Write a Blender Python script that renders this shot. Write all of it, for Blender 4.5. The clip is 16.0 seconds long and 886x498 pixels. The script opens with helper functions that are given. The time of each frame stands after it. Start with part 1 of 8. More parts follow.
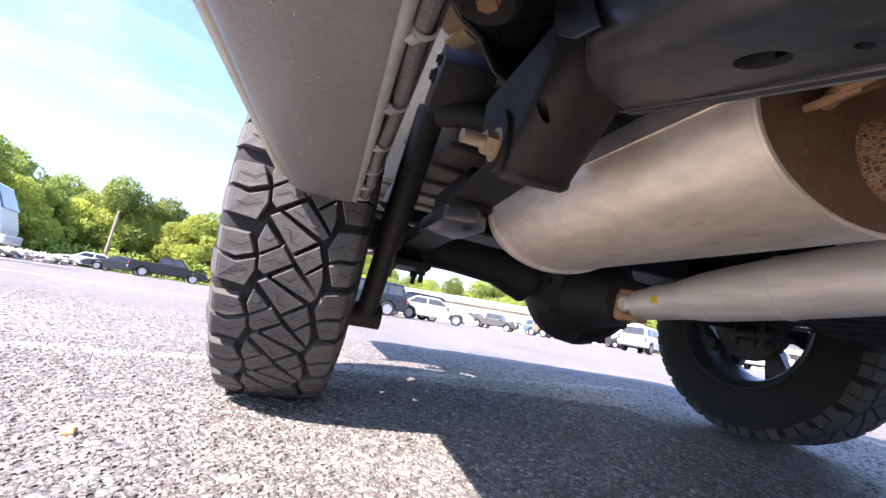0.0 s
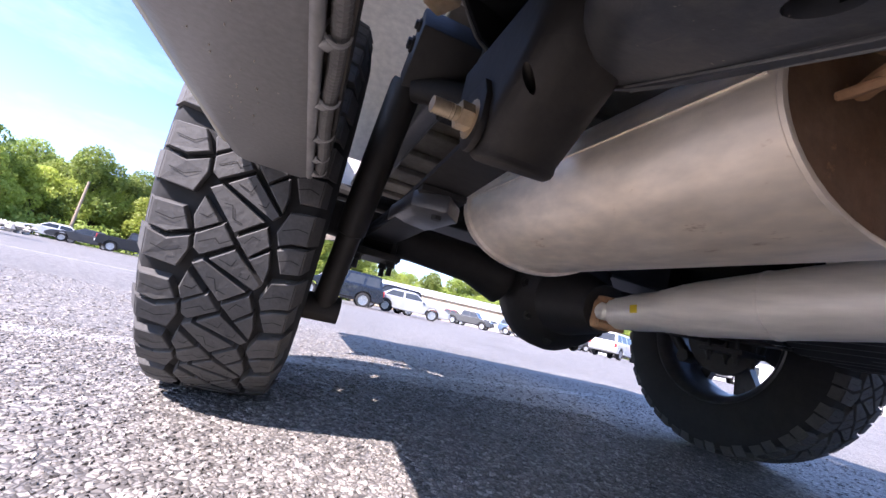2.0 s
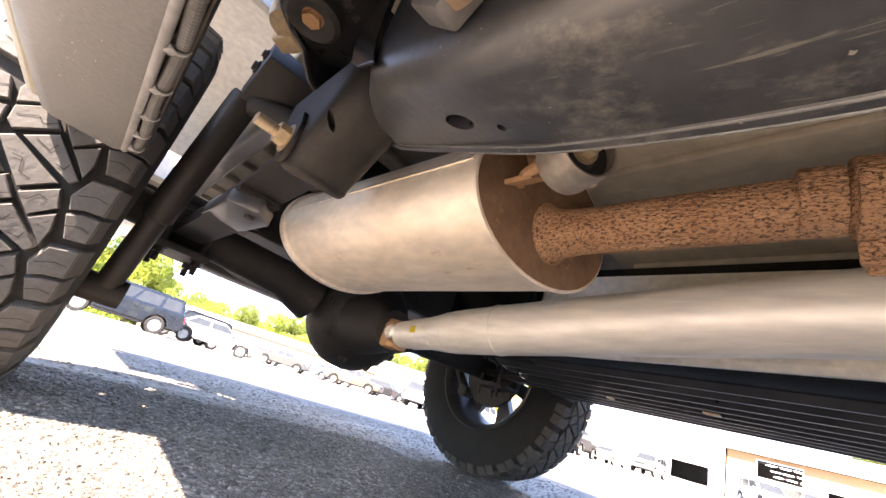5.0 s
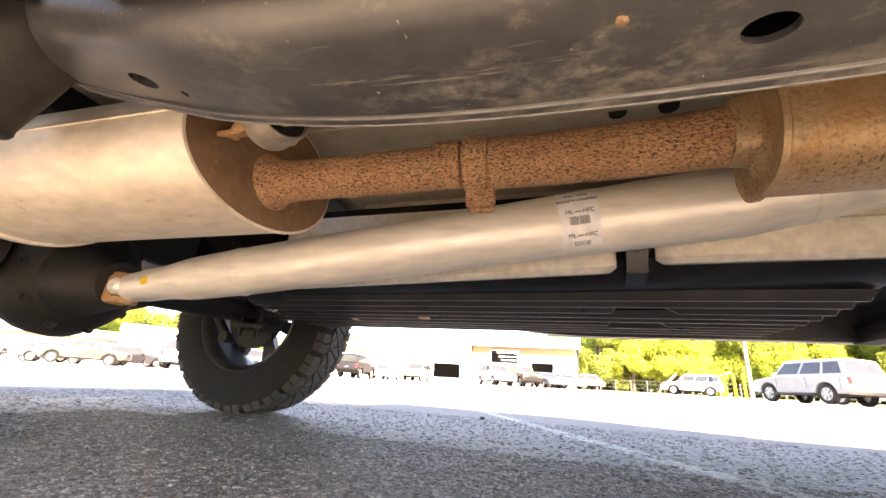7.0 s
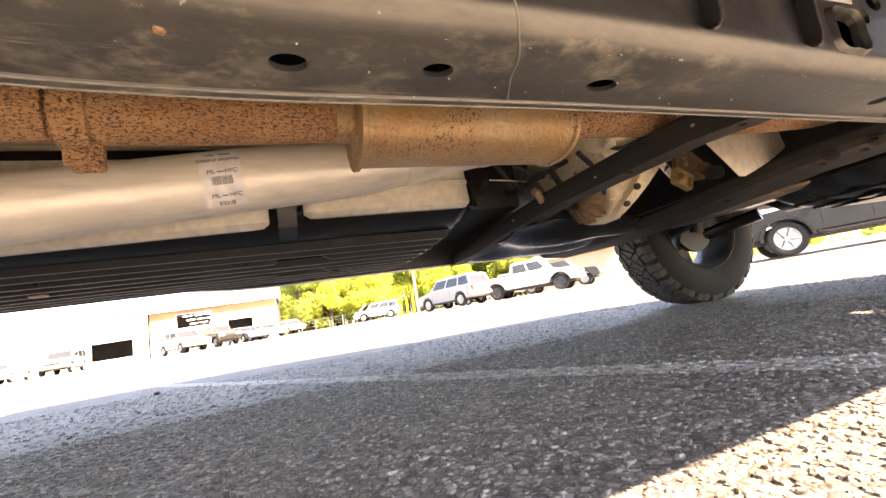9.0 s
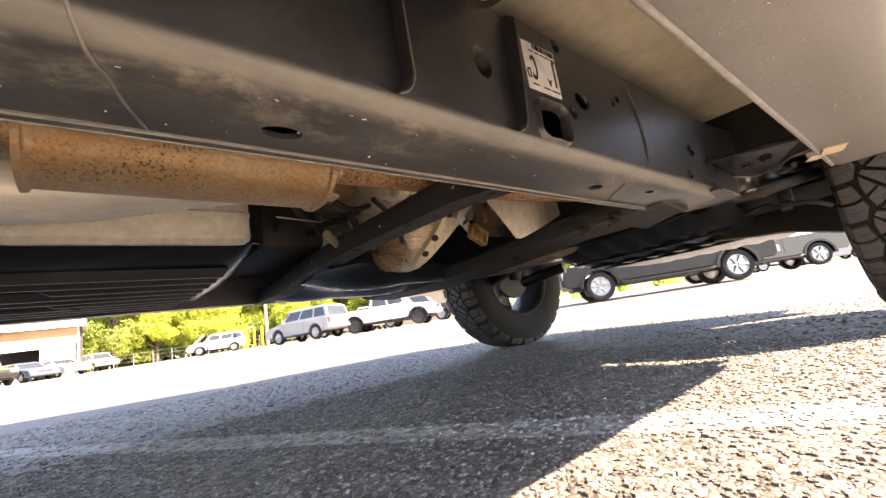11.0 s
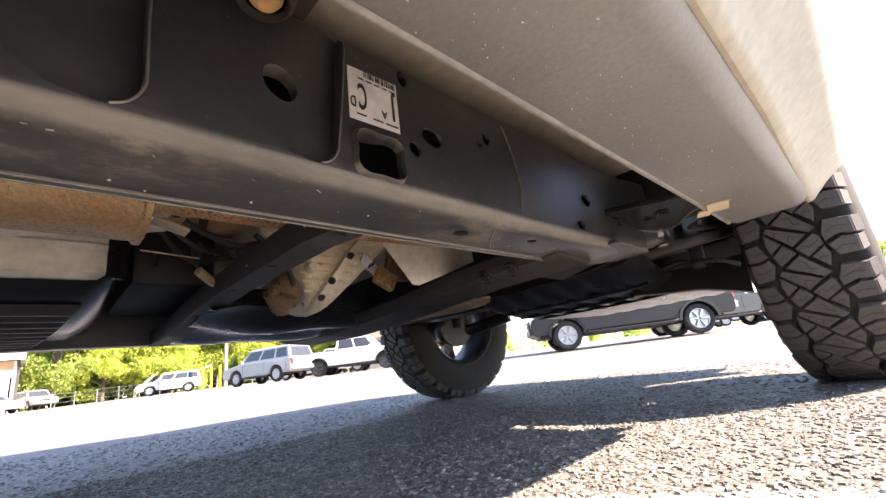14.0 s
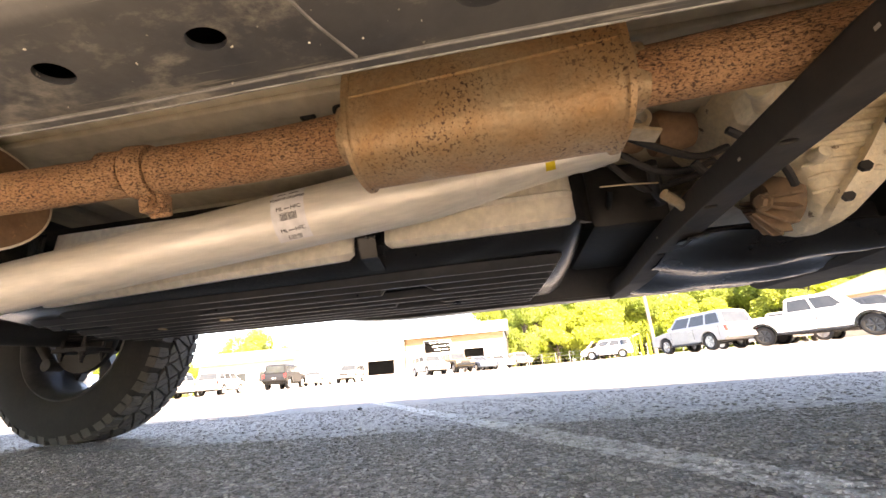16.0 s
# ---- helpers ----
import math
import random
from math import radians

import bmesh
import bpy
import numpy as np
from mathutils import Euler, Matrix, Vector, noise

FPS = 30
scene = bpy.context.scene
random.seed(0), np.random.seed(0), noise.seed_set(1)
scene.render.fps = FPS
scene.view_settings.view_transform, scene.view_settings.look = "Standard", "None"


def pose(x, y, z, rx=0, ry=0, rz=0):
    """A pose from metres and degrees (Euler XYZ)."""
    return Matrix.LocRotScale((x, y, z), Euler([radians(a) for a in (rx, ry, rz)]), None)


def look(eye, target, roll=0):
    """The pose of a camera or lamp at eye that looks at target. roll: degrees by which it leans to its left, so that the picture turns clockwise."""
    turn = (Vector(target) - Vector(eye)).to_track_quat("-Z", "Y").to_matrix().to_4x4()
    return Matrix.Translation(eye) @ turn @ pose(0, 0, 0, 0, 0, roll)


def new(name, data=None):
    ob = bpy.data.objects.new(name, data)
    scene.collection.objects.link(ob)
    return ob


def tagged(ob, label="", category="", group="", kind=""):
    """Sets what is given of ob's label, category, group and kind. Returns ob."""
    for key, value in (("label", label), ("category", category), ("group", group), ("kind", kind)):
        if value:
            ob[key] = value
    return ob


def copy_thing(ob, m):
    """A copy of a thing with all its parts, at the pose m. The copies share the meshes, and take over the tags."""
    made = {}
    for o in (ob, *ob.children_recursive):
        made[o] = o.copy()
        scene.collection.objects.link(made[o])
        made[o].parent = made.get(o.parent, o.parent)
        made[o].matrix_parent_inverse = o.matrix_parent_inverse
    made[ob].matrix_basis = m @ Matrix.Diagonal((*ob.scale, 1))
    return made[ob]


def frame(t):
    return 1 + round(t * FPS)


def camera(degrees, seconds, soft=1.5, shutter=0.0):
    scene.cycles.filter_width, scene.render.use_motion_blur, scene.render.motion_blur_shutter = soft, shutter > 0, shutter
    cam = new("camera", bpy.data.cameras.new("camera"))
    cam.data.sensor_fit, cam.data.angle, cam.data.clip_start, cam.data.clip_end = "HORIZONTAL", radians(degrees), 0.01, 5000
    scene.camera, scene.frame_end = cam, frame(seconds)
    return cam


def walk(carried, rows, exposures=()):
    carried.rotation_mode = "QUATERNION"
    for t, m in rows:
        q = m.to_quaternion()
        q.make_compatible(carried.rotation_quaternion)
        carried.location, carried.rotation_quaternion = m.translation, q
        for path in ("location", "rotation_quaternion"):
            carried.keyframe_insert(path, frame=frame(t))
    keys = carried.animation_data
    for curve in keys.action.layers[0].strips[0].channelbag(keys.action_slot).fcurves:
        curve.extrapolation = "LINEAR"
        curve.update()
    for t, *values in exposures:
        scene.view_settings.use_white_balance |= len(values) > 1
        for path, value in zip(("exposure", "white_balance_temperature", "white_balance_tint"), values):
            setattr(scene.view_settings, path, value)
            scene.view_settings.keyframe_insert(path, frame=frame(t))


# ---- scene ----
cam = camera(93.6, 16.0)
PATH = [
    (0, (0.054, -1.049, 0.221), (0.575, 0.855, 0.542), 9.9),
    (0.5, (0.059, -1.006, 0.228), (0.41, 0.947, 0.482), 10.4),
    (1, (0.067, -0.99, 0.214), (0.386, 0.97, 0.445), 10.7),
    (1.5, (0.071, -0.97, 0.215), (0.476, 0.975, 0.442), 12.0),
    (2, (0.092, -0.99, 0.231), (0.705, 0.887, 0.549), 13.2),
    (2.5, (0.089, -1.034, 0.22), (0.921, 0.723, 0.692), 13.8),
    (3, (0.075, -1.053, 0.215), (1.013, 0.608, 0.816), 14.4),
    (5.5, (0.101, -1.157, 0.153), (1.359, 0.227, 0.861), 16.6),
    (6, (0.093, -1.198, 0.141), (1.523, 0.021, 0.826), 13.1),
    (6.5, (0.069, -1.235, 0.143), (1.718, -0.315, 0.799), 8.5),
    (7, (0.058, -1.245, 0.154), (1.859, -0.642, 0.783), 3.9),
    (7.5, (0.036, -1.254, 0.152), (1.948, -1.08, 0.712), -0.9),
    (8, (0.02, -1.276, 0.156), (1.954, -1.444, 0.636), -4.7),
    (8.5, (-0.003, -1.296, 0.153), (1.895, -1.792, 0.543), -7.7),
    (9, (-0.013, -1.321, 0.148), (1.814, -2.071, 0.461), -9.5),
    (9.5, (-0.009, -1.355, 0.157), (1.735, -2.293, 0.439), -10.6),
    (10, (-0.019, -1.404, 0.153), (1.643, -2.484, 0.424), -10.9),
    (12.5, (-0.094, -1.617, 0.198), (1.178, -3.07, 0.721), -6.0),
    (13, (-0.113, -1.645, 0.205), (1.151, -3.097, 0.746), -5.9),
    (13.5, (-0.125, -1.67, 0.177), (1.168, -3.096, 0.717), -6.3),
    (14, (-0.115, -1.678, 0.159), (1.231, -3.054, 0.703), -7.3),
    (14.5, (-0.082, -1.685, 0.15), (1.455, -2.848, 0.682), -6.5),
    (15, (-0.031, -1.66, 0.132), (1.782, -2.397, 0.546), -5.3),
    (15.5, (0.027, -1.642, 0.114), (1.971, -1.860, 0.534), -5.1),
    (16, (0.076, -1.613, 0.126), (1.965, -1.347, 0.725), -4.5),
]
walk(cam, [(t, look(eye, target, roll)) for t, eye, target, roll in PATH],
     exposures=[(0, 2.80, 6250, 25), (1, 2.36, 5850, 27), (2, 2.52, 5900, 26), (3, 3.28, 6500, 23), (5.5, 3.94, 7850, 23), (7, 4.07, 9300, 25), (8.5, 4.08, 9800, 25), (10, 3.74, 9600, 24), (12.5, 3.38, 7450, 21), (14, 3.26, 7450, 21), (15, 3.93, 8400, 22), (16, 4.06, 9300, 22)])

# sun travels along SUN (x to the driver side, y to the tail)
SUN = Vector((0.95, 0.58, -1.0)).normalized()
world = bpy.data.worlds.new("sky")
scene.world = world
world.use_nodes = True
wn, wl = world.node_tree.nodes, world.node_tree.links
bg = wn["Background"]
sky = wn.new("ShaderNodeTexSky")
sky.sky_type, sky.sun_disc = "NISHITA", False
sky.sun_elevation = math.asin(-SUN.z)
sky.sun_rotation = math.atan2(-SUN.x, -SUN.y)
sky.air_density, sky.dust_density, sky.ozone_density = 0.9, 0.25, 3.0
tc = wn.new("ShaderNodeTexCoord")
mp = wn.new("ShaderNodeMapping")
mp.inputs["Scale"].default_value = (1.2, 3.0, 5.0)
mp.inputs["Rotation"].default_value = (0.3, 0.2, 0.9)
cn = wn.new("ShaderNodeTexNoise")
cn.inputs["Scale"].default_value, cn.inputs["Detail"].default_value, cn.inputs["Roughness"].default_value = 2.2, 7, 0.62
cr = wn.new("ShaderNodeMapRange")
cr.inputs["From Min"].default_value, cr.inputs["From Max"].default_value = 0.47, 0.80
cr.inputs["To Max"].default_value = 0.15
cm = wn.new("ShaderNodeMix")
cm.data_type = "RGBA"
cm.inputs["B"].default_value = (6.5, 6.9, 7.5, 1)
wl.new(tc.outputs["Generated"], mp.inputs["Vector"])
wl.new(mp.outputs["Vector"], cn.inputs["Vector"])
wl.new(cn.outputs["Fac"], cr.inputs["Value"])
wl.new(cr.outputs["Result"], cm.inputs["Factor"])
wl.new(sky.outputs["Color"], cm.inputs["A"])
wl.new(cm.outputs["Result"], bg.inputs["Color"])
bg.inputs["Strength"].default_value = 0.078

sun_data = bpy.data.lights.new("sun", "SUN")
sun_data.energy, sun_data.angle, sun_data.color = 3.2, radians(0.5), (1.0, 0.925, 0.81)
sun = new("sun", sun_data)
sun.matrix_world = look((0, 0, 30), Vector((0, 0, 30)) + SUN)

# ---------------------------------------------------------------- materials


def surf(name, c1, c2=None, scale=8.0, rough=0.6, metal=0.0, bump=0.1, bscale=60.0, spots=None, spot_scale=25.0,
         spot_cover=0.6, rough2=None, coat=0.0, stretch=(1, 1, 1), mud=None, patch=None):
    """Two-tone surface: broad stains, fine grain, optional spots, relief."""
    m = bpy.data.materials.new(name)
    m.use_nodes = True
    n, l = m.node_tree.nodes, m.node_tree.links
    b = n["Principled BSDF"]
    co = n.new("ShaderNodeTexCoord")
    mapn = n.new("ShaderNodeMapping")
    mapn.inputs["Scale"].default_value = stretch
    l.new(co.outputs["Object"], mapn.inputs["Vector"])
    big = n.new("ShaderNodeTexNoise")
    big.inputs["Scale"].default_value, big.inputs["Detail"].default_value, big.inputs["Roughness"].default_value = scale, 6, 0.65
    fine = n.new("ShaderNodeTexNoise")
    fine.inputs["Scale"].default_value, fine.inputs["Detail"].default_value = bscale, 4
    for q in (big, fine):
        l.new(mapn.outputs["Vector"], q.inputs["Vector"])
    c2 = c2 or tuple(0.72 * v for v in c1)
    ramp = n.new("ShaderNodeMapRange")
    ramp.inputs["From Min"].default_value, ramp.inputs["From Max"].default_value = 0.33, 0.67
    l.new(big.outputs["Fac"], ramp.inputs["Value"])
    mix = n.new("ShaderNodeMix")
    mix.data_type = "RGBA"
    mix.inputs["A"].default_value, mix.inputs["B"].default_value = (*c1, 1), (*c2, 1)
    l.new(ramp.outputs["Result"], mix.inputs["Factor"])
    grain = n.new("ShaderNodeMix")
    grain.data_type, grain.blend_type = "RGBA", "MULTIPLY"
    gr = n.new("ShaderNodeMapRange")
    gr.inputs["To Min"].default_value, gr.inputs["To Max"].default_value = 0.72, 1.25
    l.new(fine.outputs["Fac"], gr.inputs["Value"])
    grain.inputs["Factor"].default_value = 1.0
    l.new(mix.outputs["Result"], grain.inputs["A"])
    l.new(gr.outputs["Result"], grain.inputs["B"])
    col = grain.outputs["Result"]
    if spots:
        sp = n.new("ShaderNodeTexNoise")
        sp.inputs["Scale"].default_value, sp.inputs["Detail"].default_value, sp.inputs["Roughness"].default_value = spot_scale, 5, 0.7
        l.new(mapn.outputs["Vector"], sp.inputs["Vector"])
        sr = n.new("ShaderNodeMapRange")
        sr.inputs["From Min"].default_value, sr.inputs["From Max"].default_value = spot_cover, spot_cover + 0.05
        l.new(sp.outputs["Fac"], sr.inputs["Value"])
        sm = n.new("ShaderNodeMix")
        sm.data_type = "RGBA"
        sm.inputs["B"].default_value = (*spots, 1)
        fac = sr.outputs["Result"]
        if patch:
            # the spots come in clusters
            pn = n.new("ShaderNodeTexNoise")
            pn.inputs["Scale"].default_value, pn.inputs["Detail"].default_value = patch, 3
            l.new(co.outputs["Object"], pn.inputs["Vector"])
            pr = n.new("ShaderNodeMapRange")
            pr.inputs["From Min"].default_value, pr.inputs["From Max"].default_value = 0.42, 0.62
            l.new(pn.outputs["Fac"], pr.inputs["Value"])
            pm = n.new("ShaderNodeMath")
            pm.operation = "MULTIPLY"
            l.new(fac, pm.inputs[0])
            l.new(pr.outputs["Result"], pm.inputs[1])
            fac = pm.outputs["Value"]
        l.new(fac, sm.inputs["Factor"])
        l.new(col, sm.inputs["A"])
        col = sm.outputs["Result"]
    if mud:
        # road dust dried on the faces that look at the road
        ge = n.new("ShaderNodeNewGeometry")
        sz = n.new("ShaderNodeSeparateXYZ")
        l.new(ge.outputs["True Normal"], sz.inputs["Vector"])
        dn = n.new("ShaderNodeMapRange")
        dn.inputs["From Min"].default_value, dn.inputs["From Max"].default_value = -0.35, -0.9
        l.new(sz.outputs["Z"], dn.inputs["Value"])
        mn = n.new("ShaderNodeTexNoise")
        mn.inputs["Scale"].default_value, mn.inputs["Detail"].default_value, mn.inputs["Roughness"].default_value = 9, 8, 0.7
        l.new(mapn.outputs["Vector"], mn.inputs["Vector"])
        mr = n.new("ShaderNodeMapRange")
        mr.inputs["From Min"].default_value, mr.inputs["From Max"].default_value = 0.42, 0.70
        mr.inputs["To Min"].default_value, mr.inputs["To Max"].default_value = 0.06, 0.80
        l.new(mn.outputs["Fac"], mr.inputs["Value"])
        mm = n.new("ShaderNodeMath")
        mm.operation = "MULTIPLY"
        l.new(dn.outputs["Result"], mm.inputs[0])
        l.new(mr.outputs["Result"], mm.inputs[1])
        mu = n.new("ShaderNodeMix")
        mu.data_type = "RGBA"
        mu.inputs["B"].default_value = (*mud, 1)
        l.new(mm.outputs["Value"], mu.inputs["Factor"])
        l.new(col, mu.inputs["A"])
        col = mu.outputs["Result"]
    l.new(col, b.inputs["Base Color"])
    rr = n.new("ShaderNodeMapRange")
    rr.inputs["To Min"].default_value = rough
    rr.inputs["To Max"].default_value = rough2 if rough2 is not None else min(1.0, rough + 0.15)
    l.new(big.outputs["Fac"], rr.inputs["Value"])
    l.new(rr.outputs["Result"], b.inputs["Roughness"])
    b.inputs["Metallic"].default_value = metal
    b.inputs["Coat Weight"].default_value = coat
    if bump:
        bp = n.new("ShaderNodeBump")
        bp.inputs["Strength"].default_value, bp.inputs["Distance"].default_value = bump, 0.004
        l.new(fine.outputs["Fac"], bp.inputs["Height"])
        l.new(bp.outputs["Normal"], b.inputs["Normal"])
    return m


def paint(name, c, rough=0.25, metal=0.0):
    return surf(name, c, tuple(0.9 * v for v in c), 3.0, rough, metal, 0.0, 30.0, coat=0.6)




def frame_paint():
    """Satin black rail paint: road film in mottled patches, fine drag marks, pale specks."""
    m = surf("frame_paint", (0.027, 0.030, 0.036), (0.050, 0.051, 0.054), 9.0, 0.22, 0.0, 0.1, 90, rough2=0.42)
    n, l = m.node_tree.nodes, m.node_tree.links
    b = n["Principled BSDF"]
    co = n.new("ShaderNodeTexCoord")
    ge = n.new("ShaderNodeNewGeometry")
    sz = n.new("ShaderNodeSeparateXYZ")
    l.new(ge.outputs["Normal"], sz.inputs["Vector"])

    def noise_mask(stretch, scale, lo, hi, detail=9):
        mp = n.new("ShaderNodeMapping")
        mp.inputs["Scale"].default_value = stretch
        q = n.new("ShaderNodeTexNoise")
        q.inputs["Scale"].default_value, q.inputs["Detail"].default_value, q.inputs["Roughness"].default_value = scale, detail, 0.72
        k = n.new("ShaderNodeMapRange")
        k.inputs["From Min"].default_value, k.inputs["From Max"].default_value = lo, hi
        l.new(co.outputs["Object"], mp.inputs["Vector"])
        l.new(mp.outputs["Vector"], q.inputs["Vector"])
        l.new(q.outputs["Fac"], k.inputs["Value"])
        return k.outputs["Result"]

    def op(kind, p, q):
        k = n.new("ShaderNodeMath")
        k.operation = kind
        for i, v in enumerate((p, q)):
            if isinstance(v, (int, float)):
                k.inputs[i].default_value = v
            else:
                l.new(v, k.inputs[i])
        return k.outputs["Value"]
    def ramp_of(v, lo, hi, a=0.0, c=1.0):
        k = n.new("ShaderNodeMapRange")
        k.interpolation_type = "SMOOTHSTEP"
        k.inputs["From Min"].default_value, k.inputs["From Max"].default_value = lo, hi
        k.inputs["To Min"].default_value, k.inputs["To Max"].default_value = a, c
        l.new(v, k.inputs["Value"])
        return k.outputs["Result"]
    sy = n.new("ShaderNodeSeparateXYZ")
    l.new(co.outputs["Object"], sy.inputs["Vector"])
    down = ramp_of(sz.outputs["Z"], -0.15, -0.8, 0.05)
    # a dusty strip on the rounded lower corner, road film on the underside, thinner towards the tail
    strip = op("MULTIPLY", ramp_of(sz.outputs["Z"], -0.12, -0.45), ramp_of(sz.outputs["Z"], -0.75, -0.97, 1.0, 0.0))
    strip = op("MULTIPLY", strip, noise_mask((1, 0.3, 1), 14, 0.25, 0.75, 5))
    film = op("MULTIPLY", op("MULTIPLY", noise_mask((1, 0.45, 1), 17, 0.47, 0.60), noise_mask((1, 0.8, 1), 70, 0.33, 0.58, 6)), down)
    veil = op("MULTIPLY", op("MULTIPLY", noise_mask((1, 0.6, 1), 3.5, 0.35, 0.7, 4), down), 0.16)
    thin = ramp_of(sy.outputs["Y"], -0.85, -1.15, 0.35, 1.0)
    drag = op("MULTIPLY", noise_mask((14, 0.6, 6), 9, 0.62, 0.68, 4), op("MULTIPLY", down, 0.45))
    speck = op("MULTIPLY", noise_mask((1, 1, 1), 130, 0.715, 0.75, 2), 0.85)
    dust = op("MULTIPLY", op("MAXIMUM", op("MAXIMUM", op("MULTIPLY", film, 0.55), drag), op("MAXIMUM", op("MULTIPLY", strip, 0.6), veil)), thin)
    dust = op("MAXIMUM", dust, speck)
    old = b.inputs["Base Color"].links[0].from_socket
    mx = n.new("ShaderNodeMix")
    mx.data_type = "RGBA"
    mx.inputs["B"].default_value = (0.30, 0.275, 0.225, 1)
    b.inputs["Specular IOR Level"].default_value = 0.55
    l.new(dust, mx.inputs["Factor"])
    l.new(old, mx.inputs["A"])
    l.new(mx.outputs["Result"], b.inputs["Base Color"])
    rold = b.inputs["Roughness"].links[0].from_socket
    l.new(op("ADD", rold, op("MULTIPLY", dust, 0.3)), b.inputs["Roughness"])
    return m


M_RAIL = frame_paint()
# cream, darker than the body white, with small dark specks
M_SILL = surf("cream_sill_paint", (0.36, 0.335, 0.265), (0.31, 0.285, 0.215), 6.0, 0.4, 0.0, 0.04, 80, spots=(0.12, 0.10, 0.07), spot_scale=55, spot_cover=0.70)
# pale tone for weld scuffs, and for highlights painted along sheet edges
M_RAIL_EDGE = surf("pale_frame_edge", (0.22, 0.215, 0.20), (0.11, 0.105, 0.10), 30.0, 0.4, 0.2, 0.2, 90)
M_CONDUIT = surf("dusty_conduit", (0.14, 0.135, 0.125), (0.085, 0.082, 0.076), 18.0, 0.5, 0.0, 0.1, 80)
M_CLIP = surf("grey_clip_plastic", (0.30, 0.29, 0.275), (0.2, 0.195, 0.185), 30.0, 0.35, 0.0, 0.1, 80)
M_CHIP = surf("stone_chip", (0.58, 0.53, 0.46), (0.46, 0.41, 0.34), 40.0, 0.8, 0.0, 0.1, 60)
M_FLANGE = surf("weathered_flange", (0.30, 0.20, 0.12), (0.12, 0.09, 0.07), 9.0, 0.7, 0.1, 0.25, 80, spots=(0.4, 0.3, 0.2), spot_scale=20, spot_cover=0.6)
M_GLOSS = surf("glossy_black_sheet", (0.012, 0.0125, 0.0135), (0.02, 0.02, 0.021), 9.0, 0.18, 0.0, 0.05, 60, rough2=0.34)
M_GLOSS.node_tree.nodes["Principled BSDF"].inputs["Specular IOR Level"].default_value = 0.3
M_UNDER = surf("oiled_black_sheet", (0.006, 0.006, 0.0065), (0.012, 0.0115, 0.011), 9.0, 0.20, 0.0, 0.12, 40, rough2=0.40)
M_BAND_STEEL = surf("hanger_band_steel", (0.46, 0.42, 0.36), (0.32, 0.27, 0.21), 20.0, 0.4, 0.5, 0.1, 90)
M_BLACK = surf("black_paint", (0.015, 0.0145, 0.0145), (0.030, 0.027, 0.024), 10.0, 0.42, 0.0, 0.2, 60, rough2=0.7, mud=(0.066, 0.056, 0.044))
M_BLACK.node_tree.nodes["Principled BSDF"].inputs["Specular IOR Level"].default_value = 0.3
M_DARK = surf("dark_steel", (0.018, 0.0175, 0.0178), (0.034, 0.031, 0.028), 10.0, 0.5, 0.0, 0.2, 60)
M_DARK.node_tree.nodes["Principled BSDF"].inputs["Specular IOR Level"].default_value = 0.4
M_TAPE = surf("tan_tape", (0.62, 0.50, 0.36), (0.5, 0.4, 0.28), 30.0, 0.6, 0.0, 0.1, 60)
M_PLASTIC = surf("black_plastic", (0.009, 0.0095, 0.0105), (0.016, 0.016, 0.017), 12.0, 0.16, 0.0, 0.04, 160, rough2=0.30)
# the ribs' reflected highlights are put into a paler plastic
M_RIB = surf("highlight_tank_rib", (0.024, 0.025, 0.027), (0.045, 0.045, 0.046), 14.0, 0.22, 0.0, 0.04, 160, rough2=0.38)
M_ROCKER = surf("rocker_plastic", (0.150, 0.148, 0.146), (0.195, 0.19, 0.182), 4.0, 0.30, 0.0, 0.05, 220, spots=(0.42, 0.37, 0.30), spot_scale=120, spot_cover=0.685, rough2=0.5)
M_MUFFLER = surf("aluminized_steel", (0.95, 0.87, 0.75), (0.86, 0.74, 0.58), 4.0, 0.34, 0.42, 0.04, 60, spots=(0.55, 0.40, 0.27), spot_scale=16, spot_cover=0.64, rough2=0.44, stretch=(1, 0.45, 1))
M_RUST = surf("rusty_steel", (0.58, 0.345, 0.19), (0.45, 0.235, 0.12), 26.0, 0.65, 0.1, 1.6, 260, spots=(0.115, 0.06, 0.036), spot_scale=430, spot_cover=0.52, stretch=(1, 0.5, 1))
M_ENDCAP = surf("browned_end_plate", (0.30, 0.19, 0.115), (0.22, 0.125, 0.07), 16.0, 0.6, 0.2, 0.25, 120, spots=(0.42, 0.24, 0.12), spot_scale=30, spot_cover=0.62)
M_RUST_LIGHT = surf("rusty_plate", (0.52, 0.32, 0.17), (0.42, 0.23, 0.115), 12.0, 0.7, 0.1, 0.25, 120, spots=(0.14, 0.08, 0.045), spot_scale=80, spot_cover=0.62)
M_CAT = surf("heat_stained_steel", (0.47, 0.36, 0.225), (0.41, 0.23, 0.10), 9.0, 0.36, 0.3, 0.42, 170, spots=(0.075, 0.037, 0.022), spot_scale=235, spot_cover=0.545, patch=6.5)
M_SHAFT = surf("raw_aluminium", (0.92, 0.89, 0.81), (0.84, 0.79, 0.70), 5.0, 0.34, 0.30, 0.03, 90, rough2=0.46, stretch=(1, 0.15, 1))
M_SHIELD = surf("heat_shield_sheet", (0.94, 0.89, 0.78), (0.88, 0.82, 0.70), 5.0, 0.34, 0.5, 0.02, 60)
M_CAST = surf("cast_aluminium", (0.92, 0.84, 0.66), (0.76, 0.64, 0.45), 16.0, 0.45, 0.15, 0.6, 120, spots=(0.22, 0.15, 0.09), spot_scale=30, spot_cover=0.63)
M_GOLD = surf("golden_chromate_plate", (0.50, 0.36, 0.16), (0.30, 0.20, 0.09), 30.0, 0.45, 0.4, 0.25, 100)
